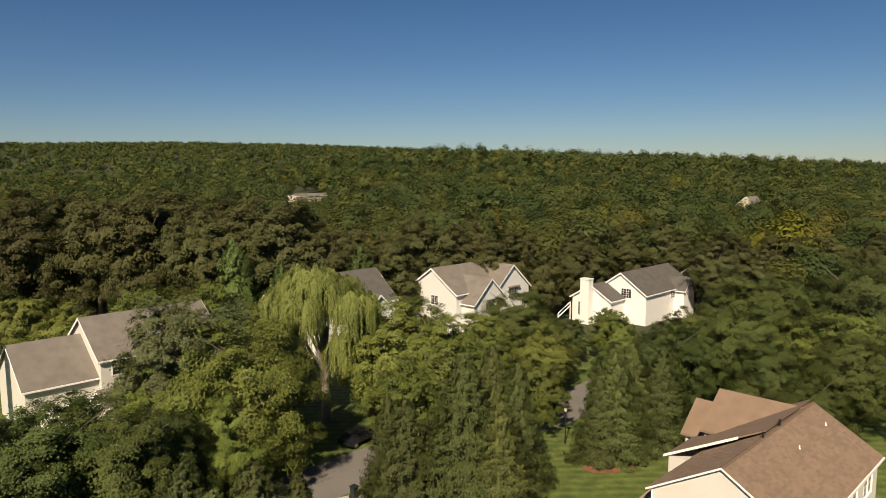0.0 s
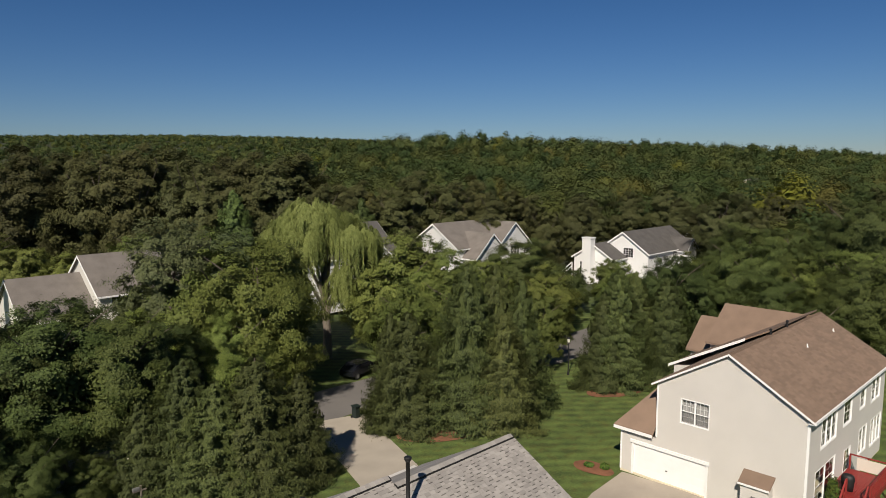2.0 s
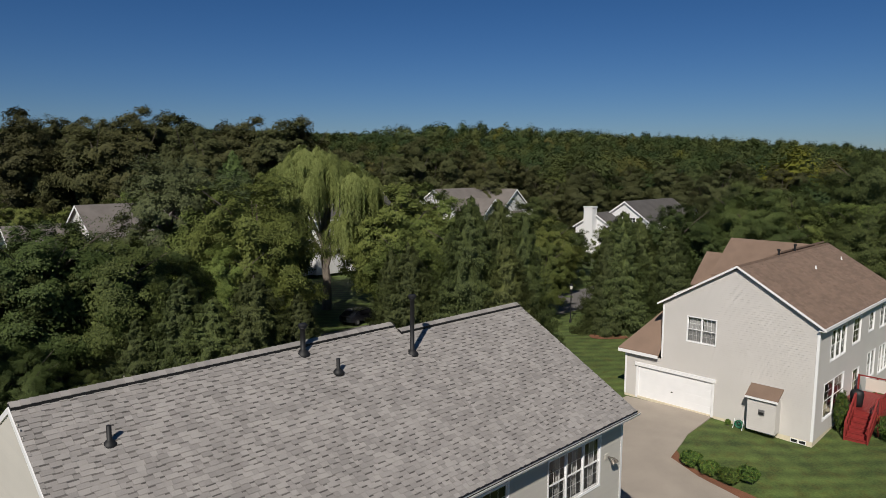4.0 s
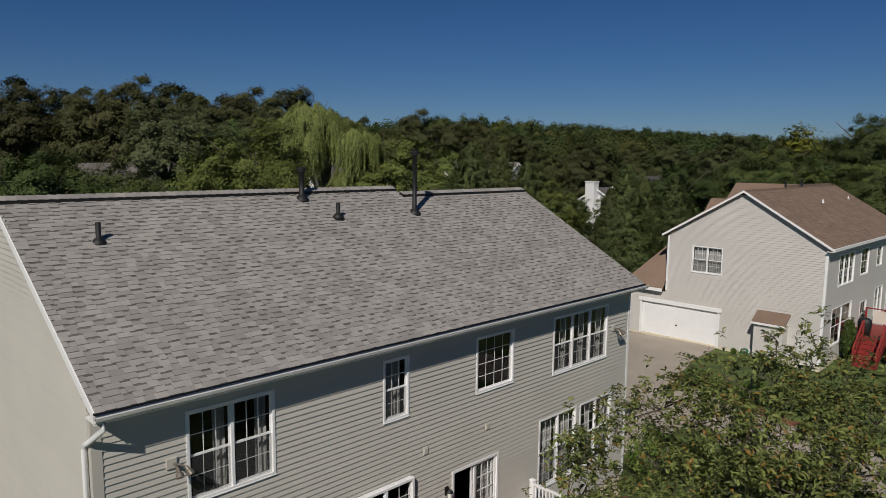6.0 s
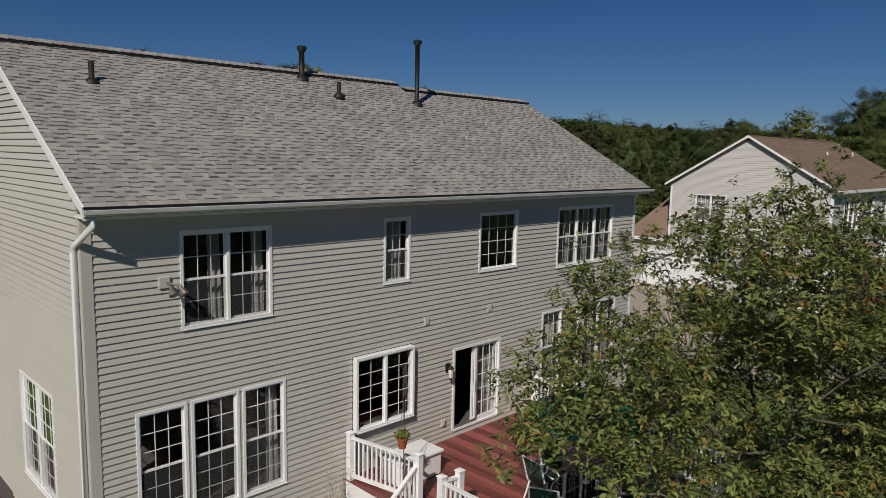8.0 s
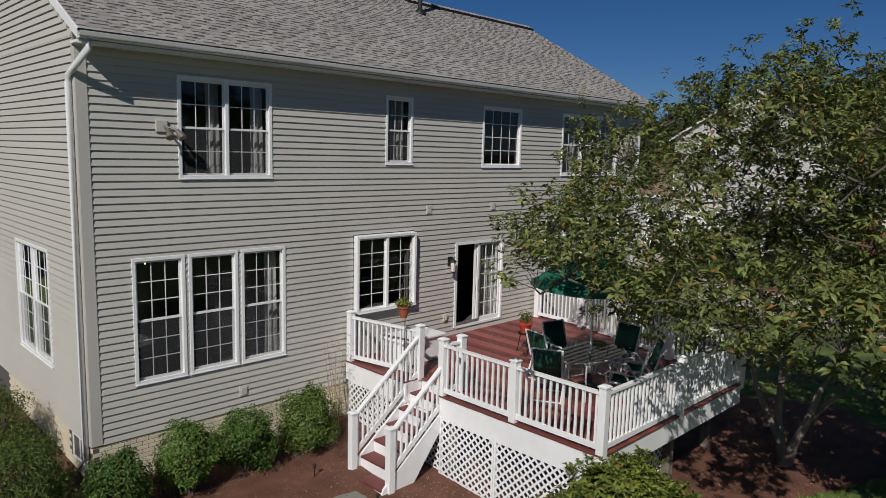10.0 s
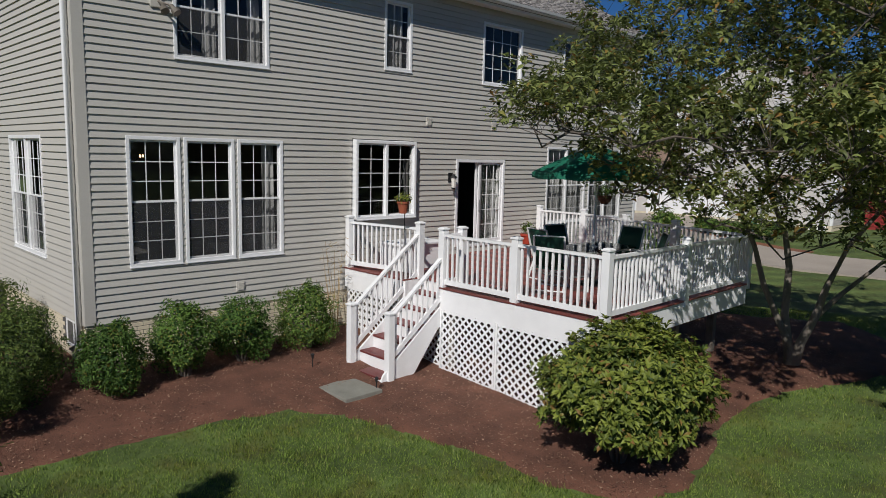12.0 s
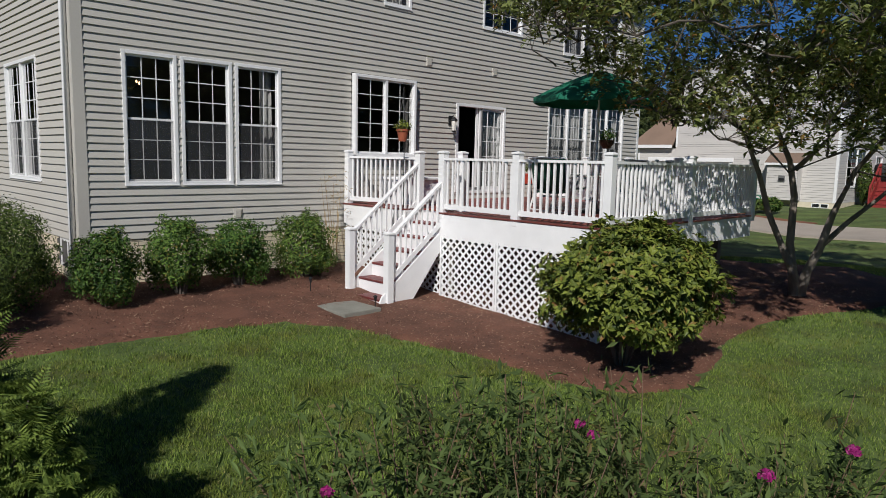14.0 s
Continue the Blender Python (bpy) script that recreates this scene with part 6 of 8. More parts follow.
def far_woods():
    """The wooded hills, crown by crown, coarser with distance."""
    rng = R(91)
    tones, chunks = [], []

    def add(d0, d1, count, r0, r1, leaves, lf, hmin, hmax):
        d = np.sqrt(rng.uniform(d0 ** 2, d1 ** 2, count))
        a = rng.uniform(-0.70, 0.70, count)
        s = d * np.tan(a)
        for di, si in zip(d, s):
            x, y = 0.712 * di + 0.702 * si, 0.702 * di - 0.712 * si
            if (x - 95) ** 2 + (y - 80) ** 2 < 26 ** 2 or (x - 118) ** 2 + (y - 65) ** 2 < 24 ** 2 or (x - 140) ** 2 + (y - 62) ** 2 < 14 ** 2 or (x - 30) ** 2 + (y - 86) ** 2 < 22 ** 2 or (x - 60) ** 2 + (y - 86) ** 2 < 20 ** 2:
                continue
            q = si / di
            if abs(q + 0.205) < 0.03 and 225 < di < 440 or abs(q + 0.012) < 0.024 and 225 < di < 300 or abs(q - 0.433) < 0.016 and 285 < di < 345 or abs(q + 0.09) < 0.014 and 260 < di < 306:
                continue
            r = rng.uniform(r0, r1)
            h = rng.uniform(hmin, hmax) * (1.15 if q < -0.2 and di < 200 else 1.0) * (0.68 if rng.uniform() < 0.35 else 1.0)
            z = float(gz(x, y))
            low = rng.uniform(0.15, 0.3) * h
            hz, zc = (h - low) / 2, (h + low) / 2
            lobes = 9 if leaves > 200 else 6
            g = rng.normal(size=(lobes, 3))
            g /= np.linalg.norm(g, axis=1, keepdims=True)
            g[:, 2] = np.where(g[:, 2] < -0.25, -g[:, 2], g[:, 2])
            g[0] = (0.1, 0.1, 1.0)
            G = g * rng.uniform(0.42, 0.72, (lobes, 1)) * np.array([r, r, hz])
            gr = r * rng.uniform(0.30, 0.50, (lobes, 1))
            j = rng.integers(0, lobes, leaves)
            u = rng.normal(size=(leaves, 3))
            u /= np.linalg.norm(u, axis=1, keepdims=True)
            u = u + 0.45 * g[j]
            P = G[j] + u * gr[j] * rng.uniform(0.6, 1.05, (leaves, 1)) * np.array([1, 1, 0.85])
            c = cards(P, 0.35 * u + 0.9 * P / np.array([r, r, hz]) + np.array([0, 0, 0.2]), lf * 1.05, lf * 0.80, rng, spread=0.18, tri=True)
            m = max(8, leaves // 7)
            w = rng.normal(size=(m, 3))
            w /= np.linalg.norm(w, axis=1, keepdims=True)
            inner = cards(w * np.array([r, r, hz]) * rng.uniform(0.35, 0.62, (m, 1)), w, lf * 2.2, lf * 1.8, rng, spread=0.3, tri=True)
            V, F = merge(c, inner)
            V = V + np.array([x, y, z + zc])
            chunks.append((V, F))
            t = rng.uniform() ** 1.0
            t = 0.05 + 0.70 * t if rng.uniform() < 0.965 else rng.uniform(0.8, 0.97)
            if abs(q - 0.475) < 0.025 and 130 < di < 200:
                t = 0.95
            elif 0.50 < q < 0.56 and 130 < di < 200:
                t = 0.86
            tones.append(np.full(len(V), t, np.float32))

    add(124, 240, 430, 4.4, 7.6, 1700, 0.55, 12, 20)
    add(240, 480, 1400, 4.6, 8.0, 420, 0.92, 12, 21)
    add(480, 900, 2200, 5.5, 9.0, 170, 1.45, 12, 21)
    add(900, 2600, 7600, 8.0, 13.5, 46, 3.2, 13, 21)
    V, F = merge(*chunks)
    me = fast_mesh("far_woods", V, F, "leaf_woods", np.concatenate(tones))
    tagged(new("far_woods", me), "dense mixed green woods over low hills", "woods", kind="stuff")


far_woods()

# ---- fixtures on the house ----
for x, y, zb, zt, r in ((10.75, 16.66, 10.36, 11.24, 0.075), (14.16, 15.78, 9.88, 11.74, 0.068)):
    bm = bmesh.new()
    lathe(bm, (x, y, 0), [(r + 0.14, zb - 0.12), (r + 0.12, zb + 0.02), (r + 0.02, zb + 0.13), (r, zb + 0.14), (r, zt - 0.14), (r + 0.03, zt - 0.13), (r + 0.03, zt - 0.10)], 16)
    fl = part("flue_pipe", bm, "black_metal", house, "black metal roof flue", smooth=True)
    bm = bmesh.new()
    lathe(bm, (x, y, 0), [(r + 0.055, zt - 0.08), (r + 0.06, zt - 0.02), (r + 0.02, zt + 0.015), (0.02, zt + 0.02)], 16)
    part("flue_cap", bm, "black_metal", fl)
    bm = bmesh.new()
    lathe(bm, (x, y, 0), [(r + 0.01, zt - 0.10), (r + 0.01, zt - 0.07)], 14)
    part("flue_collar", bm, "lead_grey", fl)
for x, y, zb, h in ((5.02, 15.5, 9.73, 0.42), (11.3, 15.74, 9.93, 0.38)):
    bm = bmesh.new()
    lathe(bm, (x, y, 0), [(0.17, zb - 0.09), (0.15, zb + 0.01), (0.075, zb + 0.09), (0.055, zb + 0.1), (0.055, zb + h), (0.045, zb + h)], 14)
    part("vent_pipe", bm, "black_metal", house, "short plumbing vent on the roof", smooth=True)
for x, z in ((10.95, 4.57), (13.18, 4.57), (6.22, 1.33)):
    bm = bmesh.new()
    rear.box(bm, x - 0.085, x + 0.085, 0.0, 0.035, z - 0.1, z + 0.1, 0.012)
    rear.box(bm, x - 0.06, x + 0.06, 0.03, 0.045, z - 0.07, z + 0.07, 0.006)
    part("vent_cover", bm, "siding_plate", house, "small square vent cover")
bm = bmesh.new()
rear.box(bm, 11.49, 11.62, 0.0, 0.06, 1.85, 2.02, 0.012)
rear.box(bm, 11.52, 11.59, 0.055, 0.075, 1.88, 1.99, 0.008)
part("outlet_cover", bm, "siding_plate", house)


def floodlight(x, z):
    f = thing("floodlight", (x, HY, z), "twin-headed outdoor floodlight on the wall", "lamp", "floodlights on the wall")
    bm = bmesh.new()
    rear.box(bm, x - 0.1, x + 0.1, 0.018, 0.05, z - 0.1, z + 0.1, 0.015)
    part("base_plate", bm, "siding_plate", f)
    for dx in (0.03, 0.17):
        bm = bmesh.new()
        a = Vector((x + 0.03, HY - 0.06, z))
        b = Vector((x + dx + 0.02, HY - 0.18, z - 0.06))
        c = b + Vector((0.05 if dx > 0.1 else -0.01, -0.11, -0.13))
        tube(bm, [a, b], 0.018, 8)
        tube(bm, [b, b.lerp(c, 0.45), b.lerp(c, 0.55), c], [0.035, 0.042, 0.066, 0.07], 12)
        part("lamp_head", bm, "bronze", f)


floodlight(4.80, 6.2)
floodlight(19.2, 6.2)
wl = thing("wall_lamp", (11.66, HY, 3.3), "dark bronze wall lantern beside the patio door", "lamp")
bm = bmesh.new()
rear.box(bm, 11.60, 11.72, 0.018, 0.045, 3.2, 3.42, 0.01)
tube(bm, [(11.66, HY - 0.04, 3.36), (11.66, HY - 0.12, 3.42), (11.66, HY - 0.15, 3.36)], 0.012, 8)
part("bracket", bm, "black_metal", wl)
bm = bmesh.new()
lathe(bm, (11.66, HY - 0.15, 0), [(0.02, 3.39), (0.085, 3.33), (0.09, 3.31), (0.06, 3.30)], 6)
part("cap", bm, "black_metal", wl)
bm = bmesh.new()
lathe(bm, (11.66, HY - 0.15, 0), [(0.035, 3.04), (0.05, 3.06), (0.05, 3.08)], 6)
part("finial", bm, "black_metal", wl)
bm = bmesh.new()
lathe(bm, (11.66, HY - 0.15, 0), [(0.048, 3.08), (0.068, 3.30)], 6)
part("lantern_glass", bm, "bulb_glass", wl)

# chandelier seen through the dining-room window
ch = thing("chandelier", (4.9, 13.6, 3.75), "small lit chandelier inside the dining room", "lamp")
bm = bmesh.new()
tube(bm, [(4.9, 13.6, 4.31), (4.9, 13.6, 3.62)], 0.012, 8)
for k in range(6):
    a = k * math.pi / 3
    tube(bm, [(4.9, 13.6, 3.62), (4.9 + 0.16 * math.cos(a), 13.6 + 0.16 * math.sin(a), 3.56), (4.9 + 0.3 * math.cos(a), 13.6 + 0.3 * math.sin(a), 3.66)], 0.008, 6)
part("arm", bm, "black_metal", ch)
em = bpy.data.materials.new("lit_bulb")
em.use_nodes = True
em.node_tree.nodes["Principled BSDF"].inputs["Emission Color"].default_value = (1, 0.62, 0.3, 1)
em.node_tree.nodes["Principled BSDF"].inputs["Emission Strength"].default_value = 5.0
MATS["lit_bulb"] = em
for k in range(6):
    a = k * math.pi / 3
    bm = bmesh.new()
    lathe(bm, (4.9 + 0.3 * math.cos(a), 13.6 + 0.3 * math.sin(a), 3.66), [(0.008, 0), (0.018, 0.02), (0.014, 0.045), (0.003, 0.06)], 8)
    part("bulb", bm, "lit_bulb", ch)

# ---- things on the deck ----
TX, TY = 11.05, 7.38
table = thing("patio_table", (TX, TY, DZ), "rectangular glass-topped patio table with a white metal frame", "table")
bm = bmesh.new()
prism(bm, [(x, y, 0) for x, y in ((TX - 0.85, TY - 0.35), (TX - 0.7, TY - 0.5), (TX + 0.7, TY - 0.5), (TX + 0.85, TY - 0.35), (TX + 0.85, TY + 0.35), (TX + 0.7, TY + 0.5), (TX - 0.7, TY + 0.5), (TX - 0.85, TY + 0.35))], (0, 0, DZ + 0.705), (0, 0, DZ + 0.715))
part("tabletop", bm, "table_glass", table, "clear rippled glass top").visible_shadow = False
bm = bmesh.new()
ring = [(TX + 0.86 * math.cos(a) * (1 / max(abs(math.cos(a)), abs(math.sin(a)) * 0.86 / 0.5)) ** 0.35, TY + 0.5 * math.sin(a) * (1 / max(abs(math.cos(a)), abs(math.sin(a)))) ** 0.35, DZ + 0.695) for a in np.linspace(0, 2 * math.pi, 25)]
tube(bm, ring, 0.016, 8, cap=False)
part("table_rim", bm, "white_metal", table)
for i, j in ((-1, -1), (1, -1), (1, 1), (-1, 1)):
    bm = bmesh.new()
    tube(bm, [(TX + i * 0.72, TY + j * 0.4, DZ + 0.69), (TX + i * 0.66, TY + j * 0.36, DZ + 0.35), (TX + i * 0.72, TY + j * 0.4, DZ + 0.0)], 0.017, 8)
    part("leg", bm, "white_metal", table)


def chair_pattern():
    """A sling chair at the origin, facing +y."""
    c = thing("patio_chair", (0, 0, 0), "green sling patio chair with a white tubular frame", "chair", "chairs round the patio table")
    for sx in (-0.27, 0.27):
        bm = bmesh.new()
        tube(bm, [(sx, 0.28, 0.0), (sx, 0.27, 0.40), (sx, 0.22, 0.43), (sx, -0.20, 0.39), (sx, -0.26, 0.46), (sx, -0.42, 1.0)], 0.020, 8)
        part("side_frame", bm, "white_metal", c)
        bm = bmesh.new()
        tube(bm, [(sx, -0.36, 0.0), (sx * 1.06, -0.2, 0.36), (sx * 1.1, -0.02, 0.62), (sx * 1.1, 0.25, 0.63), (sx * 1.06, 0.3, 0.58), (sx, 0.26, 0.40)], 0.020, 8)
        part("arm_frame", bm, "white_metal", c)
    for p, q in (((-0.27, -0.36, 0.02), (0.27, -0.36, 0.02)), ((-0.27, 0.28, 0.02), (0.27, 0.28, 0.02)), ((-0.27, -0.42, 1.0), (0.27, -0.42, 1.0)), ((-0.27, 0.22, 0.43), (0.27, 0.22, 0.43))):
        bm = bmesh.new()
        tube(bm, [p, q], 0.014, 8)
        part("cross_bar", bm, "white_metal", c)
    for nm, pts in (("seat", [(0.24, 0.437), (0.0, 0.405), (-0.19, 0.395)]), ("backrest", [(-0.235, 0.45), (-0.33, 0.72), (-0.425, 1.01)])):
        bm = bmesh.new()
        rows = []
        for y, z in pts:
            rows.append([bm.verts.new((x, y, z - 0.02 * (1 - (x / 0.26) ** 2))) for x in np.linspace(-0.255, 0.255, 7)])
        for a, b in zip(rows, rows[1:]):
            for k in range(6):
                bm.faces.new((a[k], a[k + 1], b[k + 1], b[k]))
        ext = bmesh.ops.extrude_face_region(bm, geom=list(bm.faces))
        bmesh.ops.translate(bm, verts=[v for v in ext["geom"] if isinstance(v, bmesh.types.BMVert)], vec=(0, 0, 0.008))
        bmesh.ops.recalc_face_normals(bm, faces=bm.faces)
        part(nm, bm, "sling_green", c, "dark green mesh sling", smooth=True)
    return c


chair = chair_pattern()
for x, y, a in ((10.1, 7.62, -62), (10.95, 8.25, -100), (11.45, 8.25, 165), (12.2, 7.5, 85), (10.9, 6.55, 25), (11.75, 6.75, 40)):
    copy_thing(chair, pose(x, y, DZ, 0, 0, a))
for o in (*chair.children, chair):
    bpy.data.objects.remove(o)

umb = thing("patio_umbrella", (TX, TY, DZ), "open dark green patio umbrella over the table", "umbrella")
UZ, UR = 3.56, 1.2
bm = bmesh.new()
tube(bm, [(TX, TY, DZ + 0.02), (TX, TY, UZ + 0.6)], 0.02, 12)
part("pole", bm, "white_metal", umb)
bm = bmesh.new()
lathe(bm, (TX, TY, DZ + 0.716), [(0.075, 0), (0.07, 0.02), (0.03, 0.03), (0.026, 0.06)], 16)
part("collar", bm, "white_metal", umb)
bm = bmesh.new()
lathe(bm, (TX, TY, DZ), [(0.24, 0), (0.24, 0.05), (0.06, 0.1), (0.035, 0.3)], 20)
part("base", bm, "black_metal", umb)
bm = bmesh.new()
n, rows = 8, []
for i in range(7):
    t = i / 6
    row = []
    for k in range(n * 6):
        a = 2 * math.pi * k / (n * 6)
        ph = (k % 6) / 6
        sag = math.sin(math.pi * ph)
        r = UR * t * (1 - 0.075 * sag * t)
        row.append(bm.verts.new((TX + r * math.cos(a), TY + r * math.sin(a), UZ + 0.5 * (1 - t ** 1.25) - 0.045 * sag * t * (1 - 0.3 * t))) if i else None)
    rows.append(row)
apex = bm.verts.new((TX, TY, UZ + 0.51))
for k in range(n * 6):
    bm.faces.new((apex, rows[1][k], rows[1][(k + 1) % (n * 6)]))
for a, b in zip(rows[1:], rows[2:]):
    for k in range(n * 6):
        bm.faces.new((a[k], b[k], b[(k + 1) % (n * 6)], a[(k + 1) % (n * 6)]))
lipr = [bm.verts.new(v.co + Vector((0, 0, -0.09))) for v in rows[-1]]
for k in range(n * 6):
    bm.faces.new((rows[-1][k], lipr[k], lipr[(k + 1) % (n * 6)], rows[-1][(k + 1) % (n * 6)]))
canopy = part("canopy", bm, "umbrella_cloth", umb, "green cloth canopy", smooth=True)
for k in range(n):
    a = 2 * math.pi * k / n
    bm = bmesh.new()
    tube(bm, [(TX, TY, UZ + 0.46), (TX + 0.6 * math.cos(a), TY + 0.6 * math.sin(a), UZ + 0.28), (TX + UR * 0.98 * math.cos(a), TY + UR * 0.98 * math.sin(a), UZ - 0.012)], 0.009, 6)
    part("rib", bm, "lead_grey", umb)
bm = bmesh.new()
lathe(bm, (TX, TY, UZ + 0.5), [(0.03, 0), (0.035, 0.04), (0.012, 0.1)], 12)
part("finial", bm, "lead_grey", umb)

dbox = thing("deck_box", (9.7, 10.95, DZ), "white storage box with a flat lid on the deck", "storage box")
part("body", boxes((9.15, 10.3, 10.62, 11.28, DZ + 0.002, DZ + 0.50), bevel=0.015), "paint_white", dbox)
part("lid", boxes((9.1, 10.35, 10.57, 11.32, DZ + 0.503, DZ + 0.56), bevel=0.018), "paint_white", dbox)
for k in range(5):
    part("slat", boxes((9.135, 9.149, 10.66 + k * 0.12, 10.74 + k * 0.12, DZ + 0.06, DZ + 0.44)), "paint_white", dbox)


def sprig_arrays(rng, n, r, z0, z1, length, width, droop=0.3):
    u = rng.normal(size=(n, 3))
    u /= np.linalg.norm(u, axis=1, keepdims=True)
    P = u * rng.uniform(0.3, 1, (n, 1)) * np.array([r, r, (z1 - z0) / 2]) + np.array([0, 0, (z0 + z1) / 2])
    return cards(P, u + np.array([0, 0, 0.4]), length, width, rng, droop=droop)


def potted(name, at, label, pot_profile, potm, n, r, z0, z1, seed, leafm="leaf_nandina", length=0.07, width=0.025, droop=0.3):
    t = thing(name, at, label, "potted plant")
    bm = bmesh.new()
    lathe(bm, at, pot_profile, 16)
    part("pot", bm, potm, t)
    V, F = sprig_arrays(R(seed), n, r, z0, z1, length, width, droop)
    o = new("foliage", fast_mesh("foliage", V, F, leafm))
    o.parent = t
    return t


def hook(at, top, arm, label):
    """A bent iron hook for a hanging basket."""
    h = thing("plant_hook", at, label, "plant hook")
    x, y, z = at
    bm = bmesh.new()
    pts = [(x, y, z), (x, y, top - 0.18)] + [(x + arm[0] * (1 - math.cos(t)) / 2, y + arm[1] * (1 - math.cos(t)) / 2, top - 0.18 + 0.18 * math.sin(t)) for t in np.linspace(0.3, math.pi, 8)]
    tube(bm, pts, 0.008, 8)
    part("rod", bm, "black_metal", h)


hook((8.86, 10.25, DZ), 3.72, (-0.22, -0.2), "black iron plant hook beside the railing")
potted("hanging_basket", (8.64, 10.05, 2.72), "hanging terracotta basket of trailing yellow-green leaves", [(0.07, 0), (0.105, 0.19), (0.12, 0.19), (0.12, 0.225), (0.09, 0.225)], "terracotta", 320, 0.17, 0.16, 0.4, 301, "leaf_rhodo")
bm = bmesh.new()
for k in range(3):
    a = k * 2.1
    tube(bm, [(8.64 + 0.11 * math.cos(a), 10.05 + 0.11 * math.sin(a), 2.94), (8.64, 10.05, 3.5)], 0.004, 5)
chain = thing("basket_chain", (8.64, 10.05, 2.95), "thin wire hangers of the hanging basket", "wire")
part("wire", bm, "lead_grey", chain)
stand = thing("plant_stand", (12.05, 9.75, DZ), "dark three-legged plant stand on the deck", "plant stand")
bm = bmesh.new()
lathe(bm, (12.05, 9.75, DZ), [(0.16, 0.42), (0.17, 0.45)], 16)
part("top", bm, "black_metal", stand)
for k in range(3):
    a = k * 2.094
    bm = bmesh.new()
    tube(bm, [(12.05 + 0.1 * math.cos(a), 9.75 + 0.1 * math.sin(a), DZ + 0.42), (12.05 + 0.17 * math.cos(a), 9.75 + 0.17 * math.sin(a), DZ)], 0.012, 6)
    part("leg", bm, "black_metal", stand)
potted("flower_pot", (12.05, 9.75, DZ + 0.45), "red glazed flower pot with a small green plant", [(0.1, 0), (0.14, 0.18), (0.155, 0.18), (0.155, 0.22), (0.12, 0.22)], "red_pot", 200, 0.17, 0.2, 0.5, 302)
hook((14.85, 9.3, DZ), 3.5, (-0.3, 0.1), "black iron plant hook at the far railing")
potted("hanging_basket", (14.55, 9.4, 2.75), "dark hanging basket of green leaves", [(0.08, 0), (0.17, 0.12), (0.18, 0.2), (0.14, 0.2)], "wicker", 420, 0.28, 0.1, 0.5, 303)

# ---- shrubs and the tree in the yard ----


def rosettes(C, axis, rng, per, length, width, open_=0.75, run=0.0):
    """Whorls of broad leaves, widest past the middle, round each tip C."""
    n = len(C)
    axis = axis / (np.linalg.norm(axis, axis=1, keepdims=True) + 1e-9)
    ref = np.where(np.abs(axis[:, 2:]) < 0.9, np.array([[0, 0, 1.0]]), np.array([[1.0, 0, 0]]))
    u = np.cross(axis, ref)
    u /= np.linalg.norm(u, axis=1, keepdims=True)
    v = np.cross(axis, u)
    Vs, k0 = [], rng.uniform(0, 6, n)
    for j in range(per):
        a = (k0 + 2.4 * j + rng.normal(size=n) * 0.3)[:, None]
        d = np.cos(a) * u + np.sin(a) * v
        lift = rng.uniform(0.0, 1.0, (n, 1)) * (1 - open_) + rng.uniform(-0.35, 0.55, (n, 1))
        d = d + axis * lift
        d /= np.linalg.norm(d, axis=1, keepdims=True)
        side = np.cross(d, axis)
        side /= np.linalg.norm(side, axis=1, keepdims=True) + 1e-9
        nr = np.cross(side, d)
        ln = length * rng.uniform(0.6, 1.2, (n, 1))
        wd = width * rng.uniform(0.75, 1.2, (n, 1))
        c = C - axis * run * rng.uniform(0, 1, (n, 1))
        b = c + 0.01 * d
        m = c + d * ln * 0.6 + nr * ln * 0.07
        q = c + d * ln * 0.3 + nr * ln * 0.05
        t = c + d * ln - nr * ln * rng.uniform(0.0, 0.25, (n, 1))
        up = nr * wd * 0.14
        Vs.append(np.stack([b, q + side * wd * 0.30 + up, m + side * wd * 0.5 + up, t, m - side * wd * 0.5 + up, q - side * wd * 0.30 + up, m], 1))
    V = np.concatenate(Vs).reshape(-1, 3)
    i = 7 * np.arange(len(V) // 7)[:, None]
    F = np.concatenate([i + np.array([f]) for f in ([0, 6, 1], [1, 6, 2], [2, 6, 3], [3, 6, 4], [4, 6, 5], [5, 6, 0])], 1).reshape(-1, 3)
    return V, F


def side_up(base, lat, up, deep=0.0):
    return Vector(base) + RIGHT * lat + Vector((0, 0, up)) + FWD * deep


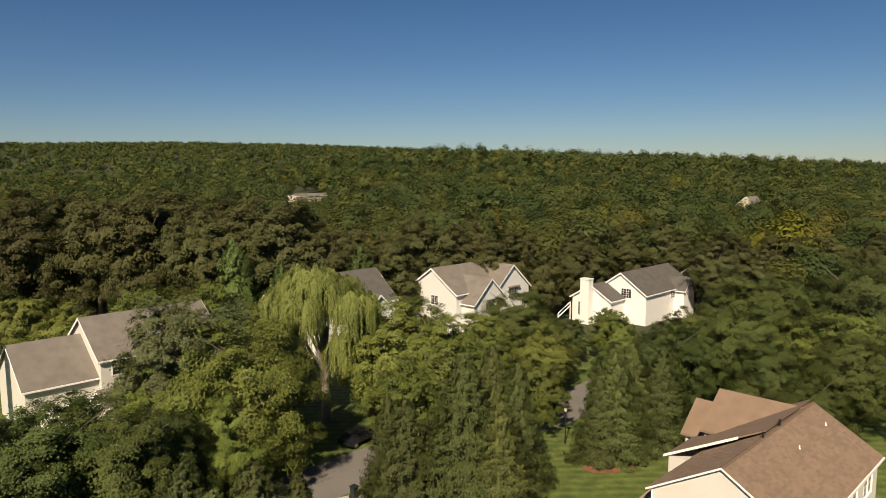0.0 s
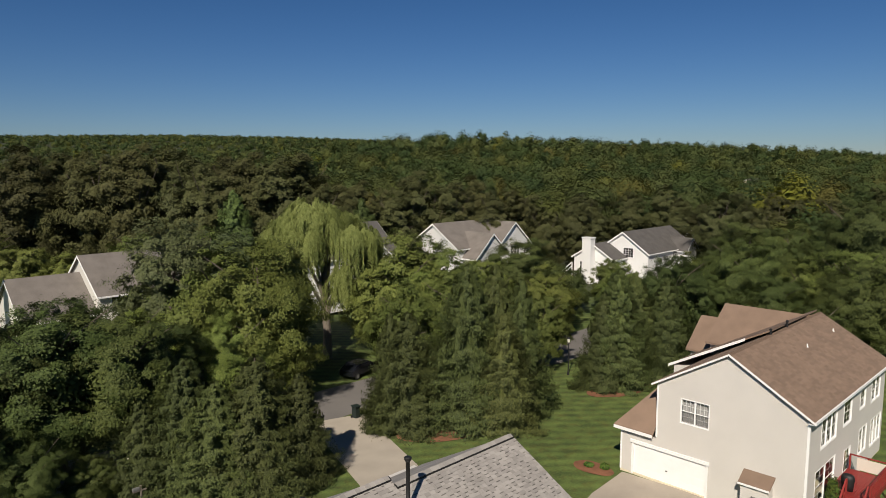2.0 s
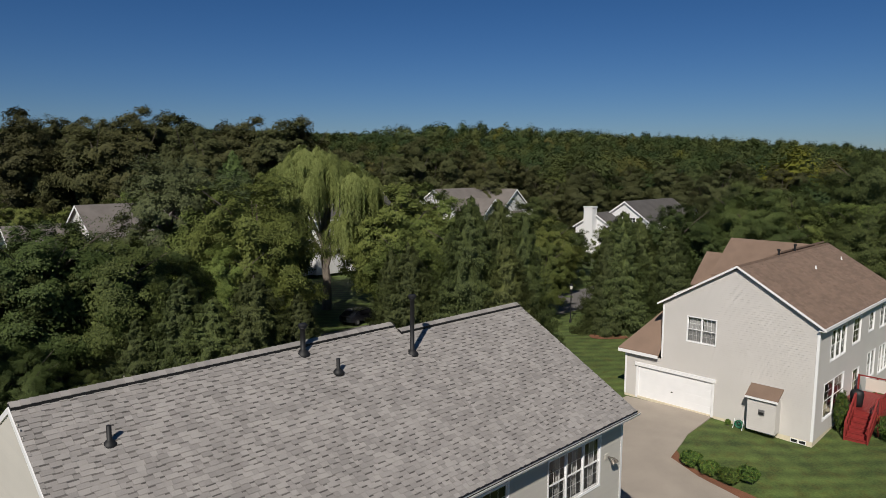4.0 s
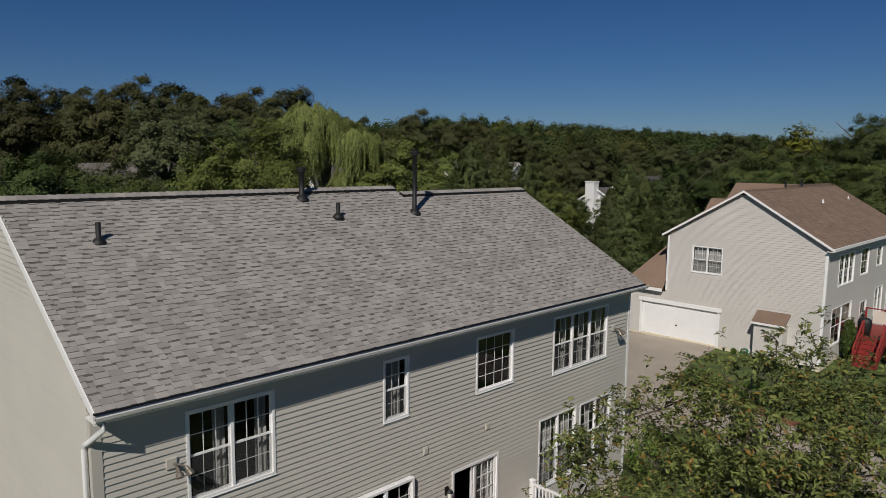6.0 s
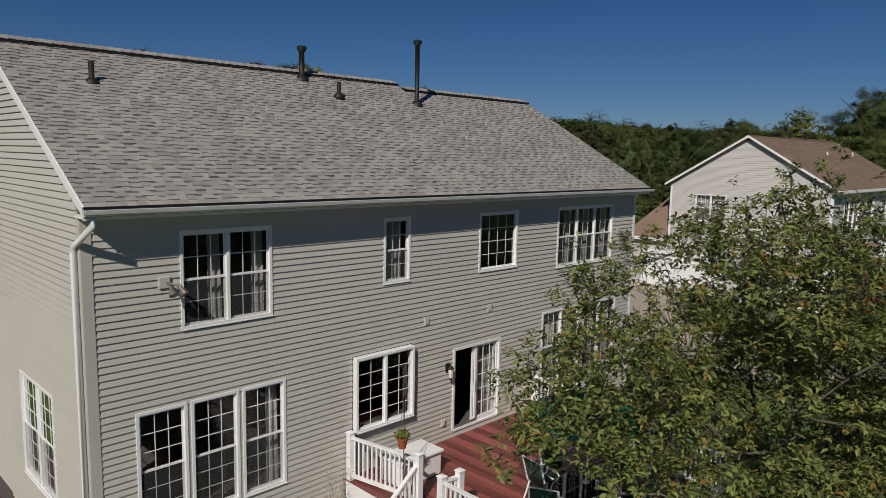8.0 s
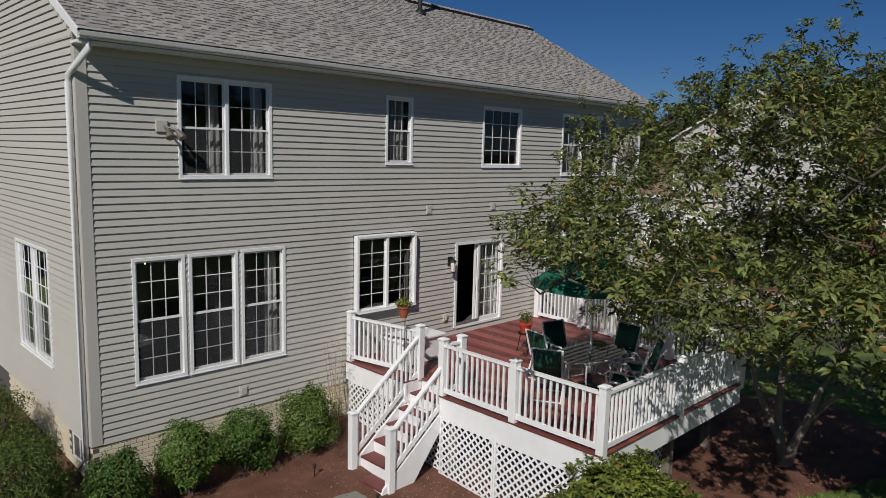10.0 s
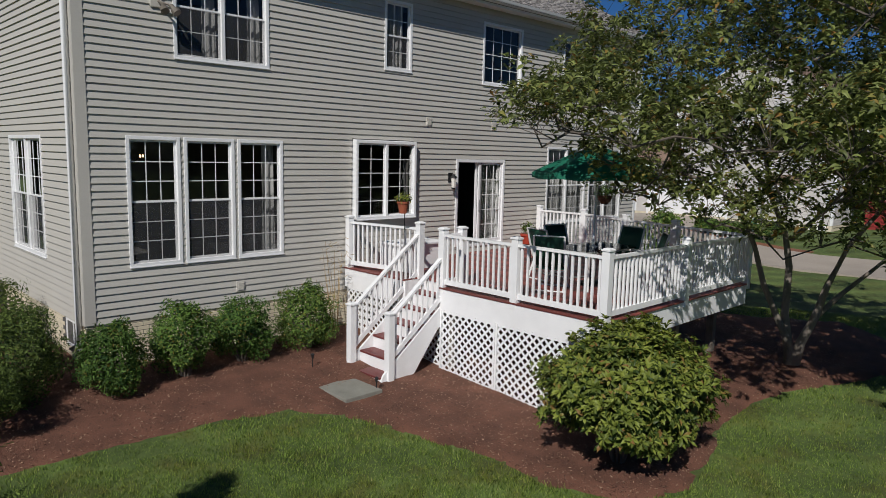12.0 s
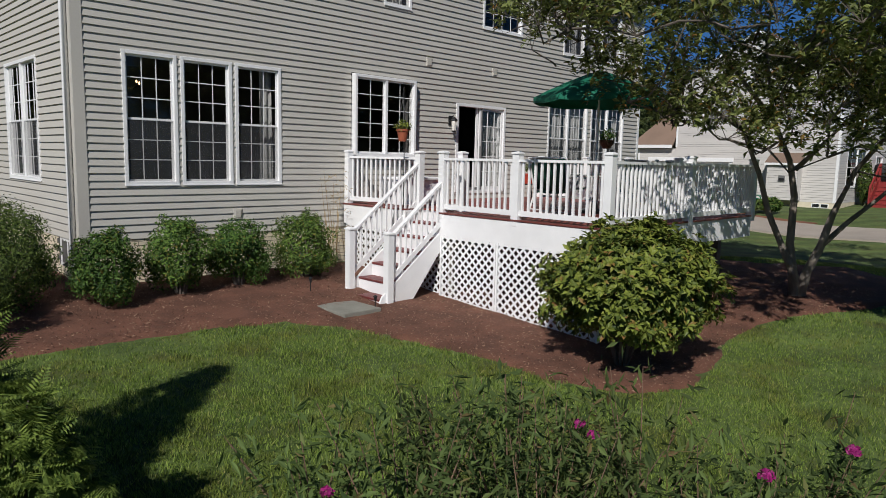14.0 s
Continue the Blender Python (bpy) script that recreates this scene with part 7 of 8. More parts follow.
def magnolia():
    rng = R(401)
    base = (13.87, 4.67, float(gz(13.87, 4.67)))
    t = thing("magnolia_tree", base, "multi-stemmed magnolia tree with large glossy leaves beside the deck", "tree")
    runs = [[(0, -0.1), (-0.05, 0.4), (-0.30, 0.85), (-0.68, 1.6), (-0.9, 2.3), (-1.3, 3.1), (-2.0, 3.9), (-3.0, 4.6), (-4.2, 4.9)],
            [(0.02, -0.1), (-0.06, 0.5), (-0.12, 1.0), (-0.10, 1.9), (-0.22, 2.55), (-0.5, 3.3), (-0.7, 4.6), (-0.6, 6.2), (-0.4, 7.6)],
            [(0.05, -0.1), (0.12, 0.5), (0.28, 1.0), (0.42, 1.6), (0.75, 2.4), (1.2, 3.2), (1.8, 4.4), (2.4, 5.8)],
            [(0.28, 1.0), (0.75, 1.45), (1.3, 1.9), (2.0, 2.5), (3.0, 3.2), (3.9, 3.8)],
            [(-0.12, 2.4), (0.3, 2.9), (0.9, 3.7), (1.0, 5.0), (0.7, 6.6)],
            [(-1.3, 3.1), (-1.9, 3.5), (-2.8, 3.8), (-3.7, 4.0), (-4.7, 4.2)],
            [(-0.5, 3.3), (-1.3, 4.3), (-2.0, 5.4), (-2.4, 6.6)]]
    nodes = []
    for k, run in enumerate(runs):
        bm = bmesh.new()
        deep = (-0.2, 0.3, -0.5, 0.3, -0.9, 0.8, 0.5)
        away = lambda j, b: deep[j] * (b / 6) * (1 + 0.3 * math.sin(b * 2)) * 2
        root = (0, 1, 2, 2, 1, 0, 1)[k]
        b0 = run[0][1] if k > 2 else 0
        pts = [side_up(base, a, b, away(root, b) if k < 3 else away(root, b0) + deep[k] * (b - b0) / 3) for a, b in run]
        r0 = (0.085, 0.10, 0.10, 0.055, 0.05, 0.045, 0.05)[k]
        tube(bm, pts, [r0 * (1.25 if i == 0 and k < 3 else 1) * (1 - 0.93 * i / (len(pts) - 1)) for i in range(len(pts))], 10)
        part("stem", bm, "bark_pale", t, smooth=True)
        nodes += pts[2:]
    nodes = np.array([p[:] for p in nodes])
    # sprays of leaves: centre to the side, up and deep from the foot, then their reach
    sprays = []
    while len(sprays) < 152:
        a, c, z = rng.uniform(-5.2, 5.2), rng.uniform(-6.6, 3.2), rng.uniform(3.0, 7.4)
        if ((a - 0.1) / 4.8) ** 2 + ((c + 1.8) / 4.7) ** 2 + ((z - 4.3) / 3.0) ** 2 > 1 or z < (3.25 if c > -3.6 else 3.8) - 0.07 * a:
            continue
        if a < -2.6 and rng.uniform() < 0.45:
            continue
        sprays.append((a, z, c, rng.uniform(0.5, 0.95)))
    sprays += [(-4.3, 5.0, -1.9, 0.8), (-3.6, 4.7, -2.4, 0.8), (-4.7, 4.9, -1.0, 0.7), (-3.4, 5.3, -1.2, 0.8), (-4.1, 6.3, -0.6, 0.7), (-4.4, 5.6, -0.8, 0.6), (-2.6, 4.5, -2.8, 0.8), (-5.2, 4.5, -0.4, 0.35), (-2.9, 4.5, -1.6, 0.9),
               (-3.4, 4.6, -3.2, 0.7), (-1.4, 3.2, -0.6, 0.6), (0.5, 3.3, -0.8, 0.6), (1.5, 3.2, 0.2, 0.7), (-0.6, 7.6, 0.1, 0.5), (0.2, 7.7, 0.2, 0.5), (1.3, 7.3, -0.3, 0.6), (2.0, 7.2, -0.6, 0.6), (-0.4, 8.3, 0.0, 0.3), (0.3, 8.4, 0.1, 0.3)]
    for _ in range(20):
        sprays.append((rng.uniform(-2.0, 4.5), rng.uniform(5.6, 7.1), rng.uniform(-3.5, 2.2), rng.uniform(0.6, 0.9)))
    sprays += [(-3.0, 6.6, 0.6, 0.7), (-2.4, 6.9, 0.4, 0.7), (-1.6, 7.2, 0.2, 0.7), (-3.4, 6.1, 0.2, 0.7), (-4.2, 5.9, -0.2, 0.6), (-3.8, 5.3, 0.4, 0.7), (-2.6, 6.0, 1.0, 0.8), (-1.0, 7.4, 0.8, 0.6), (-0.5, 7.9, 0.1, 0.45), (0.35, 8.0, 0.2, 0.45), (1.0, 7.6, 0.0, 0.6), (-0.2, 7.3, 0.4, 0.7)]
    sprays += [(-3.9, 3.6, -2.2, 0.7), (-3.3, 3.4, -2.0, 0.7), (-2.7, 3.2, -2.4, 0.7), (-2.2, 3.1, -1.8, 0.7), (-1.7, 2.9, -2.2, 0.6), (-2.8, 3.6, -1.2, 0.8), (-3.6, 3.9, -3.0, 0.7), (-1.2, 3.0, -1.2, 0.6), (-0.9, 2.8, -2.4, 0.6), (-4.2, 4.0, -1.5, 0.6),
               (-5.5, 4.4, -3.9, 0.7), (-5.0, 4.5, -3.4, 0.8), (-4.3, 4.3, -4.1, 0.8), (-3.6, 4.4, -4.6, 0.8), (-5.1, 4.8, -2.6, 0.8), (-4.4, 4.9, -3.0, 0.8), (-5.6, 4.7, -1.9, 0.6), (-3.0, 4.3, -5.1, 0.8), (-2.2, 4.3, -5.6, 0.8), (-4.7, 4.5, -2.2, 0.7),
               # the rightmost of these hang out of view, added to shade the trunk's foot
               (-0.4, 2.9, -2.8, 0.6), (0.3, 2.6, -3.0, 0.6), (0.8, 2.4, -2.4, 0.6), (0.1, 3.2, -3.6, 0.7), (1.2, 2.8, -3.4, 0.7), (1.0, 2.3, -1.4, 0.5), (2.2, 2.6, -2.6, 0.8), (3.0, 2.5, -2.0, 0.8), (3.2, 2.9, -3.4, 0.9), (2.4, 3.2, -4.4, 0.9), (1.2, 3.4, -4.6, 0.9), (4.2, 2.8, -2.8, 0.9), (4.6, 3.2, -4.2, 1.0), (3.4, 3.3, -5.2, 0.9)]
    # added sprays kept out of view, placed to shade the lawn at right
    for _ in range(26):
        c = rng.uniform(-6.9, -4.4)
        edge = 0.70 * (13.03 + c) + 0.75 - 6.53
        sprays.append((edge + rng.uniform(0.0, 1.9), rng.uniform(3.5, 5.2), c, rng.uniform(0.6, 0.85)))
    Cs, Ax, shoots = [], [], []
    for a, z, c, r in sprays:
        mid = np.array(side_up(base, a, z - base[2], c)[:])
        m = int(31 * (r / 0.7) ** 2)
        u = rng.normal(size=(m, 3))
        u /= np.linalg.norm(u, axis=1, keepdims=True)
        u[:, 2] = np.where(u[:, 2] < -0.5, -u[:, 2], u[:, 2])
        q = rng.uniform(0.25, 1, (m, 1)) ** 0.6
        P = mid + u * q * r * np.array([1, 1, 0.75])
        stretch = rng.uniform(size=m) < 0.10
        P[stretch, 2] += rng.uniform(0.1, 0.55, stretch.sum())
        Cs.append(P)
        Ax.append(0.5 * u + np.array([0, 0, 0.9]) + 0.3 * rng.normal(size=(m, 3)))
        shoots.append((mid - np.array([0, 0, 0.4 * r]), P[:: 6]))
    C, ax = np.concatenate(Cs), np.concatenate(Ax)
    V, F = rosettes(C, ax, rng, 9, 0.150, 0.057, run=0.17)
    o = new("crown", fast_mesh("crown", V - np.array(base), F, "leaf_magnolia"))
    o.parent = t
    # limbs grow from spray to spray, nearest to the stems first; twigs to the tips
    bm = bmesh.new()
    joints = [np.array(v) for v in nodes]
    shoots.sort(key=lambda s: np.min(np.linalg.norm(nodes - s[0], axis=1)))
    for foot, tips in shoots:
        js = np.array(joints)
        cost = np.linalg.norm(js - foot, axis=1) + 0.6 * np.maximum(0, js[:, 2] - foot[2])
        cost[: len(nodes)] += 0.25
        q = js[np.argmin(cost)]
        bend = 0.5 * (foot + q) + rng.normal(size=3) * 0.12
        tube(bm, [q, bend, foot], [0.020, 0.015, 0.011], 5, cap=False)
        joints.append(foot)
        for p in tips:
            tube(bm, [foot, 0.5 * (foot + p) + rng.normal(size=3) * 0.09 - np.array([0, 0, 0.06]), p], [0.007, 0.005, 0.0025], 3, cap=False)
    o = part("twig", bm, "bark", t)
    tagged(o, kind="stuff")


magnolia()


def round_bush(name, label, at, rx, ry, z0, z1, n, leafm, seed, whorl=None, leaf=(0.05, 0.022), core=0.78, shape=2.4, clumps=46):
    """A clipped shrub: stems, a dim inside and a skin of leaves."""
    rng = R(seed)
    b = (at[0], at[1], float(gz(*at)))
    t = thing(name, b, label, "shrub")
    for k in range(9):
        a = k * 0.7
        bm = bmesh.new()
        tube(bm, [(b[0] + 0.05 * math.cos(a), b[1] + 0.05 * math.sin(a), b[2] - 0.03), (b[0] + 0.25 * rx * math.cos(a), b[1] + 0.25 * ry * math.sin(a), z0 + 0.25 * (z1 - z0)), (b[0] + 0.6 * rx * math.cos(a), b[1] + 0.6 * ry * math.sin(a), z0 + 0.6 * (z1 - z0))], [0.022, 0.015, 0.006], 6)
        part("stem", bm, "bark", t)
    hz, zc = (z1 - z0) / 2, (z0 + z1) / 2
    c = rng.normal(size=(clumps, 3))
    c /= np.linalg.norm(c, axis=1, keepdims=True)
    c[:, 2] = np.where(c[:, 2] < -0.88, -c[:, 2], c[:, 2])
    reach = rng.uniform(0.90, 1.07, clumps)
    u = c[rng.integers(0, clumps, n)] + rng.normal(size=(n, 3)) * 1.5 / clumps ** 0.5
    u /= np.linalg.norm(u, axis=1, keepdims=True)
    near = np.argmax(u @ c.T, axis=1)
    away = 1 - np.sum(u * c[near], axis=1)
    k = (np.abs(u) ** shape).sum(1, keepdims=True) ** (-1 / shape)
    wob = 1 + 0.07 * np.sin(u @ rng.normal(size=(3, 3)) * 4).sum(1, keepdims=True) / 1.7
    dome = (reach[near] * (1 - 0.20 * np.minimum(1, away * clumps / 3.2)))[:, None]
    P = u * np.minimum(k, 1.25) * wob * dome * rng.uniform(0.74, 1.04, (n, 1)) * np.array([rx, ry, hz]) + np.array([b[0], b[1], zc])
    tuft = rng.uniform(size=n) < 0.10
    P[tuft] += (u[tuft] * 0.5 + np.array([0, 0, 0.8])) * rng.uniform(0.01, 0.075, (tuft.sum(), 1)) * (rx / 0.6) ** 0.5
    if whorl:
        V, F = rosettes(P, u + np.array([0, 0, 0.9]) + 0.35 * rng.normal(size=u.shape), rng, whorl, *leaf, open_=0.35)
    else:
        V, F = cards(P, u + np.array([0, 0, 0.3]), *leaf, rng, spread=0.6)
    m = n * (whorl or 1) // 5
    w = rng.normal(size=(m, 3))
    w /= np.linalg.norm(w, axis=1, keepdims=True)
    inner = w * rng.uniform(0.8, 1.15, (m, 1)) * core * np.array([rx, ry, hz]) + np.array([b[0], b[1], zc])
    V, F = merge((V, F), cards(inner, w, leaf[0] * 1.3, leaf[1] * 1.6, rng, spread=0.7))
    o = new("foliage", fast_mesh("foliage", V - np.array(b), F, leafm))
    o.parent = t
    return t


round_bush("rhododendron", "rounded rhododendron with glossy green and yellowing leaves", (8.08, 4.88), 1.13, 1.13, 0.02, 1.66, 2100, "leaf_rhodo", 411, 8, (0.125, 0.046), core=0.70, shape=2.5, clumps=60)
for i, (x, y, r, zt) in enumerate(((3.53, 10.75, 0.44, 1.25), (4.70, 10.88, 0.49, 1.36), (5.77, 10.98, 0.53, 1.26), (7.11, 11.0, 0.54, 1.38))):
    round_bush("nandina_bush", "small rounded bright green shrub by the foundation", (x, y), r * 1.08, r * 1.05, float(gz(x, y)) + 0.02, zt, 5600, "leaf_nandina", 420 + i, leaf=(0.064, 0.026), core=0.66, shape=2.7)
round_bush("yew_bush", "large dark green shrub at the house corner", (2.25, 11.6), 0.88, 1.0, 0.1, 1.62, 12000, "leaf_yew", 431, leaf=(0.062, 0.020), core=0.7)
round_bush("yew_bush", "large dark green shrub along the side wall", (2.3, 13.9), 1.0, 1.1, 0.35, 1.75, 6000, "leaf_yew", 432, leaf=(0.07, 0.022), core=0.7)
round_bush("yew_bush", "dark green shrub at the edge of the bed", (1.5, 10.3), 0.75, 0.75, 0.2, 1.15, 9000, "leaf_yew", 433, leaf=(0.055, 0.018), core=0.68)


def yard_conifer():
    rng = R(441)
    b = (0.36, 5.14, float(gz(0.36, 5.14)))
    t = thing("conifer_shrub", b, "dark evergreen shrub with feathery sprays beside the lawn", "shrub")
    bm = bmesh.new()
    tops = ((0, 0.6, 3.4, 0.85), (0.3, -0.4, 1.3, 0.55), (-0.35, 0.1, 2.7, 0.75), (0.4, 0.5, 2.3, 0.7), (-0.45, -0.3, 2.3, 0.7), (0.6, -0.1, 1.05, 0.45), (0.68, -0.5, 1.3, 0.45), (0.85, -0.2, 0.9, 0.45))
    chunks = []
    for dx, dy, h, r in tops:
        tube(bm, [(b[0] + 0.2 * dx, b[1] + 0.2 * dy, b[2] - 0.03), (b[0] + 0.8 * dx, b[1] + 0.8 * dy, b[2] + 0.45 * h), (b[0] + dx, b[1] + dy, b[2] + 0.95 * h)], [0.05, 0.03, 0.006], 8)
        V, F = spruce_arrays(rng, h, r * 0.62, 0.15, 16, 9, 110, 0.07, 0.014)
        V = V + np.array([dx, dy, 0]) + 0.10 * np.stack([np.sin(3.1 * V[:, 2] + dx * 9), np.cos(2.7 * V[:, 2] + dy * 7), 0 * V[:, 2]], 1)
        chunks.append((V, F))
        # flat feathery sprays, leaflets in pairs along each
        m = int(330 * r * h)
        a, f = rng.uniform(0, 2 * np.pi, m), rng.uniform(0.02, 1.0, m)
        q = r * 0.85 * (1 - f) ** 0.75 * rng.uniform(0.55, 1.1, m)
        P = np.stack([dx + q * np.cos(a), dy + q * np.sin(a), 0.10 + f * (h - 0.1)], 1)
        ax = np.stack([np.cos(a), np.sin(a), rng.uniform(-0.1, 0.7, m)], 1) + 0.35 * rng.normal(size=(m, 3))
        ax /= np.linalg.norm(ax, axis=1, keepdims=True)
        sd = np.cross(ax, np.array([0, 0, 1.0]) + 0.3 * rng.normal(size=(m, 3)))
        sd /= np.linalg.norm(sd, axis=1, keepdims=True)
        long = rng.uniform(0.12, 0.26, (m, 1))
        for k in range(9):
            w = (k + 0.5) / 9
            for e in (-1, 1):
                foot = P + ax * long * w
                tip = foot + (0.55 * ax + e * sd) * long * (0.42 * (1 - w) + 0.08) + np.array([0, 0, -0.012])
                mid = 0.5 * (foot + tip)
                V = np.stack([foot, mid + ax * 0.008, tip, mid - ax * 0.008], 1).reshape(-1, 3)
                o4 = 4 * np.arange(m)[:, None]
                chunks.append((V, np.concatenate([o4 + np.array([[0, 2, 1]]), o4 + np.array([[0, 3, 2]])], 1).reshape(-1, 3)))
    part("trunk", bm, "bark", t)
    V, F = merge(*chunks)
    o = new("foliage", fast_mesh("foliage", V, F, "leaf_cedar"))
    o.parent = t


yard_conifer()


def flower_bush(d, s, top, seed, spread=0.55):
    """A loose flowering bush: leaning stems, narrow leaves in pairs, magenta heads."""
    rng = R(seed)
    p = spot(d, s)
    b = Vector((p.x - 0.3, p.y + 0.4, 0))
    b.z = float(gz(b.x, b.y))
    t = thing("butterfly_bush", b, "loose flowering bush with narrow leaves and magenta blooms", "shrub", "flowering bushes")
    P, O, heads = [], [], []
    for k in range(15):
        a, q = rng.uniform(0, 6.28), rng.uniform(0.2, 1) * spread
        tip = b + Vector((q * math.cos(a), q * math.sin(a), (top - b.z) * rng.uniform(0.68, 1.0)))
        mid = b.lerp(tip, 0.55) + Vector((0, 0, 0.12)) - Vector((0.2 * q * math.cos(a), 0.2 * q * math.sin(a), 0))
        bm = bmesh.new()
        tube(bm, [b + Vector((0.04 * math.cos(a), 0.04 * math.sin(a), -0.02)), mid, tip], [0.008, 0.005, 0.002], 5, cap=False)
        part("stem", bm, "twig", t)
        m = 74
        f = rng.uniform(0.32, 1.0, m)[:, None]
        B, M, T = (np.array(v[:]) for v in (b, mid, tip))
        pos = (1 - f) ** 2 * B + 2 * f * (1 - f) * M + f ** 2 * T
        P.append(pos + rng.normal(size=(m, 3)) * 0.05)
        O.append(rng.normal(size=(m, 3)) * 0.6 + np.array([0, 0, 0.8]))
        if rng.uniform() < 0.05:
            heads.append(T)
    V, F = cards(np.concatenate(P), np.concatenate(O), 0.098, 0.023, rng, droop=0.9, spread=0.6, fold=0.2)
    o = new("foliage", fast_mesh("foliage", V - np.array(b[:]), F, "leaf_flower"))
    o.parent = t
    for h in heads:
        m = 46
        u = rng.normal(size=(m, 3))
        u /= np.linalg.norm(u, axis=1, keepdims=True)
        u[:, 2] = np.abs(u[:, 2])
        V, F = cards(h + u * np.array([0.032, 0.032, 0.03]), u, 0.034, 0.02, rng, spread=0.3)
        o = new("bloom", fast_mesh("bloom", V - np.array(b[:]), F, "petal_magenta"))
        o.parent = t


for i, (d, s, top) in enumerate(((3.6, -0.3, 1.12), (3.3, 0.2, 1.25), (2.75, -0.1, 0.95), (4.1, 1.1, 1.2), (4.0, 0.4, 1.1), (3.7, 0.75, 1.42), (3.1, 0.85, 1.2), (3.8, 1.5, 1.32), (3.2, 1.65, 1.15), (3.6, 2.3, 1.2), (2.8, 0.35, 1.0), (2.7, 1.3, 0.95), (3.3, 2.0, 1.0))):
    flower_bush(d, s, top, 450 + i)

for x, y in ((6.65, 10.12), (6.95, 8.72)):
    z = float(gz(x, y)) + 0.03
    pl = thing("path_light", (x, y, z), "small dark stake light in the mulch", "lamp", "stake lights by the stair")
    bm = bmesh.new()
    tube(bm, [(x, y, z - 0.05), (x, y, z + 0.2)], 0.009, 8)
    part("stake", bm, "black_metal", pl)
    bm = bmesh.new()
    lathe(bm, (x, y, z + 0.17), [(0.02, 0), (0.026, 0.06), (0.04, 0.065), (0.012, 0.09)], 12)
    part("lamp_head", bm, "black_metal", pl)


def dry_stalks():
    rng = R(471)
    b = (8.12, 11.45, float(gz(8.12, 11.45)))
    t = thing("dry_plant", b, "tall dry straw-coloured stalks against the wall", "plant")
    for k in range(9):
        bm = bmesh.new()
        dx, dy = rng.normal() * 0.16, rng.normal() * 0.1
        h = rng.uniform(1.0, 2.0)
        tube(bm, [(b[0] + dx * 0.3, b[1] + dy * 0.3, b[2]), (b[0] + dx, b[1] + dy, b[2] + 0.6 * h), (b[0] + dx * 1.5, b[1] + dy * 1.2, b[2] + h)], [0.007, 0.006, 0.003], 5)
        part("stalk", bm, "straw", t)
    P = np.stack([rng.normal(size=140) * 0.2, rng.normal(size=140) * 0.1, rng.uniform(0.2, 1.9, 140)], 1)
    V, F = cards(P, rng.normal(size=(140, 3)), 0.11, 0.014, rng, droop=0.6)
    o = new("dry_leaves", fast_mesh("dry_leaves", V, F, "straw"))
    o.parent = t


dry_stalks()


def lawn_blades():
    rng = R(481)
    n = 420000
    d = 2.5 + 15.5 * rng.uniform(size=n) ** 1.15
    s = d * (rng.uniform(-0.70, 0.70, n) + 0.16 * rng.normal(size=n))
    x, y = 0.712 * d + 0.702 * s - 0.3, 0.702 * d - 0.712 * s + 0.4
    ok = ~inside(x, y, BED) & (y < 11.2)
    x, y = x[ok], y[ok]
    n = len(x)
    z = gz(x, y)
    tuft = 0.5 + 0.5 * np.sin(1.7 * x + 2.1 * np.sin(1.1 * y)) * np.sin(2.3 * y + 1.3 * np.sin(0.9 * x))
    clump = 0.5 + 0.5 * np.sin(7.1 * x + 3 * np.sin(4.3 * y)) * np.sin(8.3 * y + 3 * np.sin(5.1 * x))
    h = rng.uniform(0.028, 0.066, n) * (0.42 + 0.45 * tuft + 0.85 * clump ** 2)
    a = rng.uniform(0, 2 * np.pi, n)
    w = rng.uniform(0.0035, 0.0075, n)
    lean = rng.normal(size=(n, 2)) * 0.45 * h[:, None]
    b0 = np.stack([x - w * np.cos(a), y - w * np.sin(a), z - 0.004], 1)
    b1 = np.stack([x + w * np.cos(a), y + w * np.sin(a), z - 0.004], 1)
    t = np.stack([x + lean[:, 0], y + lean[:, 1], z + h], 1)
    V = np.stack([b0, b1, t], 1).reshape(-1, 3)
    F = np.arange(3 * n).reshape(-1, 3)
    tagged(new("grass", fast_mesh("grass", V, F, "grass_blade")), "short green lawn grass with a few dry blades", "grass", kind="stuff")


lawn_blades()

# ---- along the street ----
tb = thing("trash_bin", (34.6, 45.2, float(gz(34.6, 45.2)) + 0.03), "dark wheeled trash bin at the kerb", "trash bin")
bx, by, bz = tb.location
bm = bmesh.new()
prism(bm, [(bx - 0.24, by - 0.26, 0), (bx + 0.24, by - 0.26, 0), (bx + 0.24, by + 0.26, 0), (bx - 0.24, by + 0.26, 0)], (0, 0, bz + 0.06), (0, 0, bz + 1.0))
part("body", bm, "bin_green", tb)
part("lid", boxes((bx - 0.31, bx + 0.31, by - 0.36, by + 0.33, bz + 1.0, bz + 1.09), bevel=0.03), "bin_green", tb)
for sx in (-0.27, 0.27):
    bm = bmesh.new()
    tube(bm, [(bx + sx - 0.03, by + 0.26, bz + 0.12), (bx + sx + 0.03, by + 0.26, bz + 0.12)], 0.12, 14)
    part("wheel", bm, "rubber_black", tb)


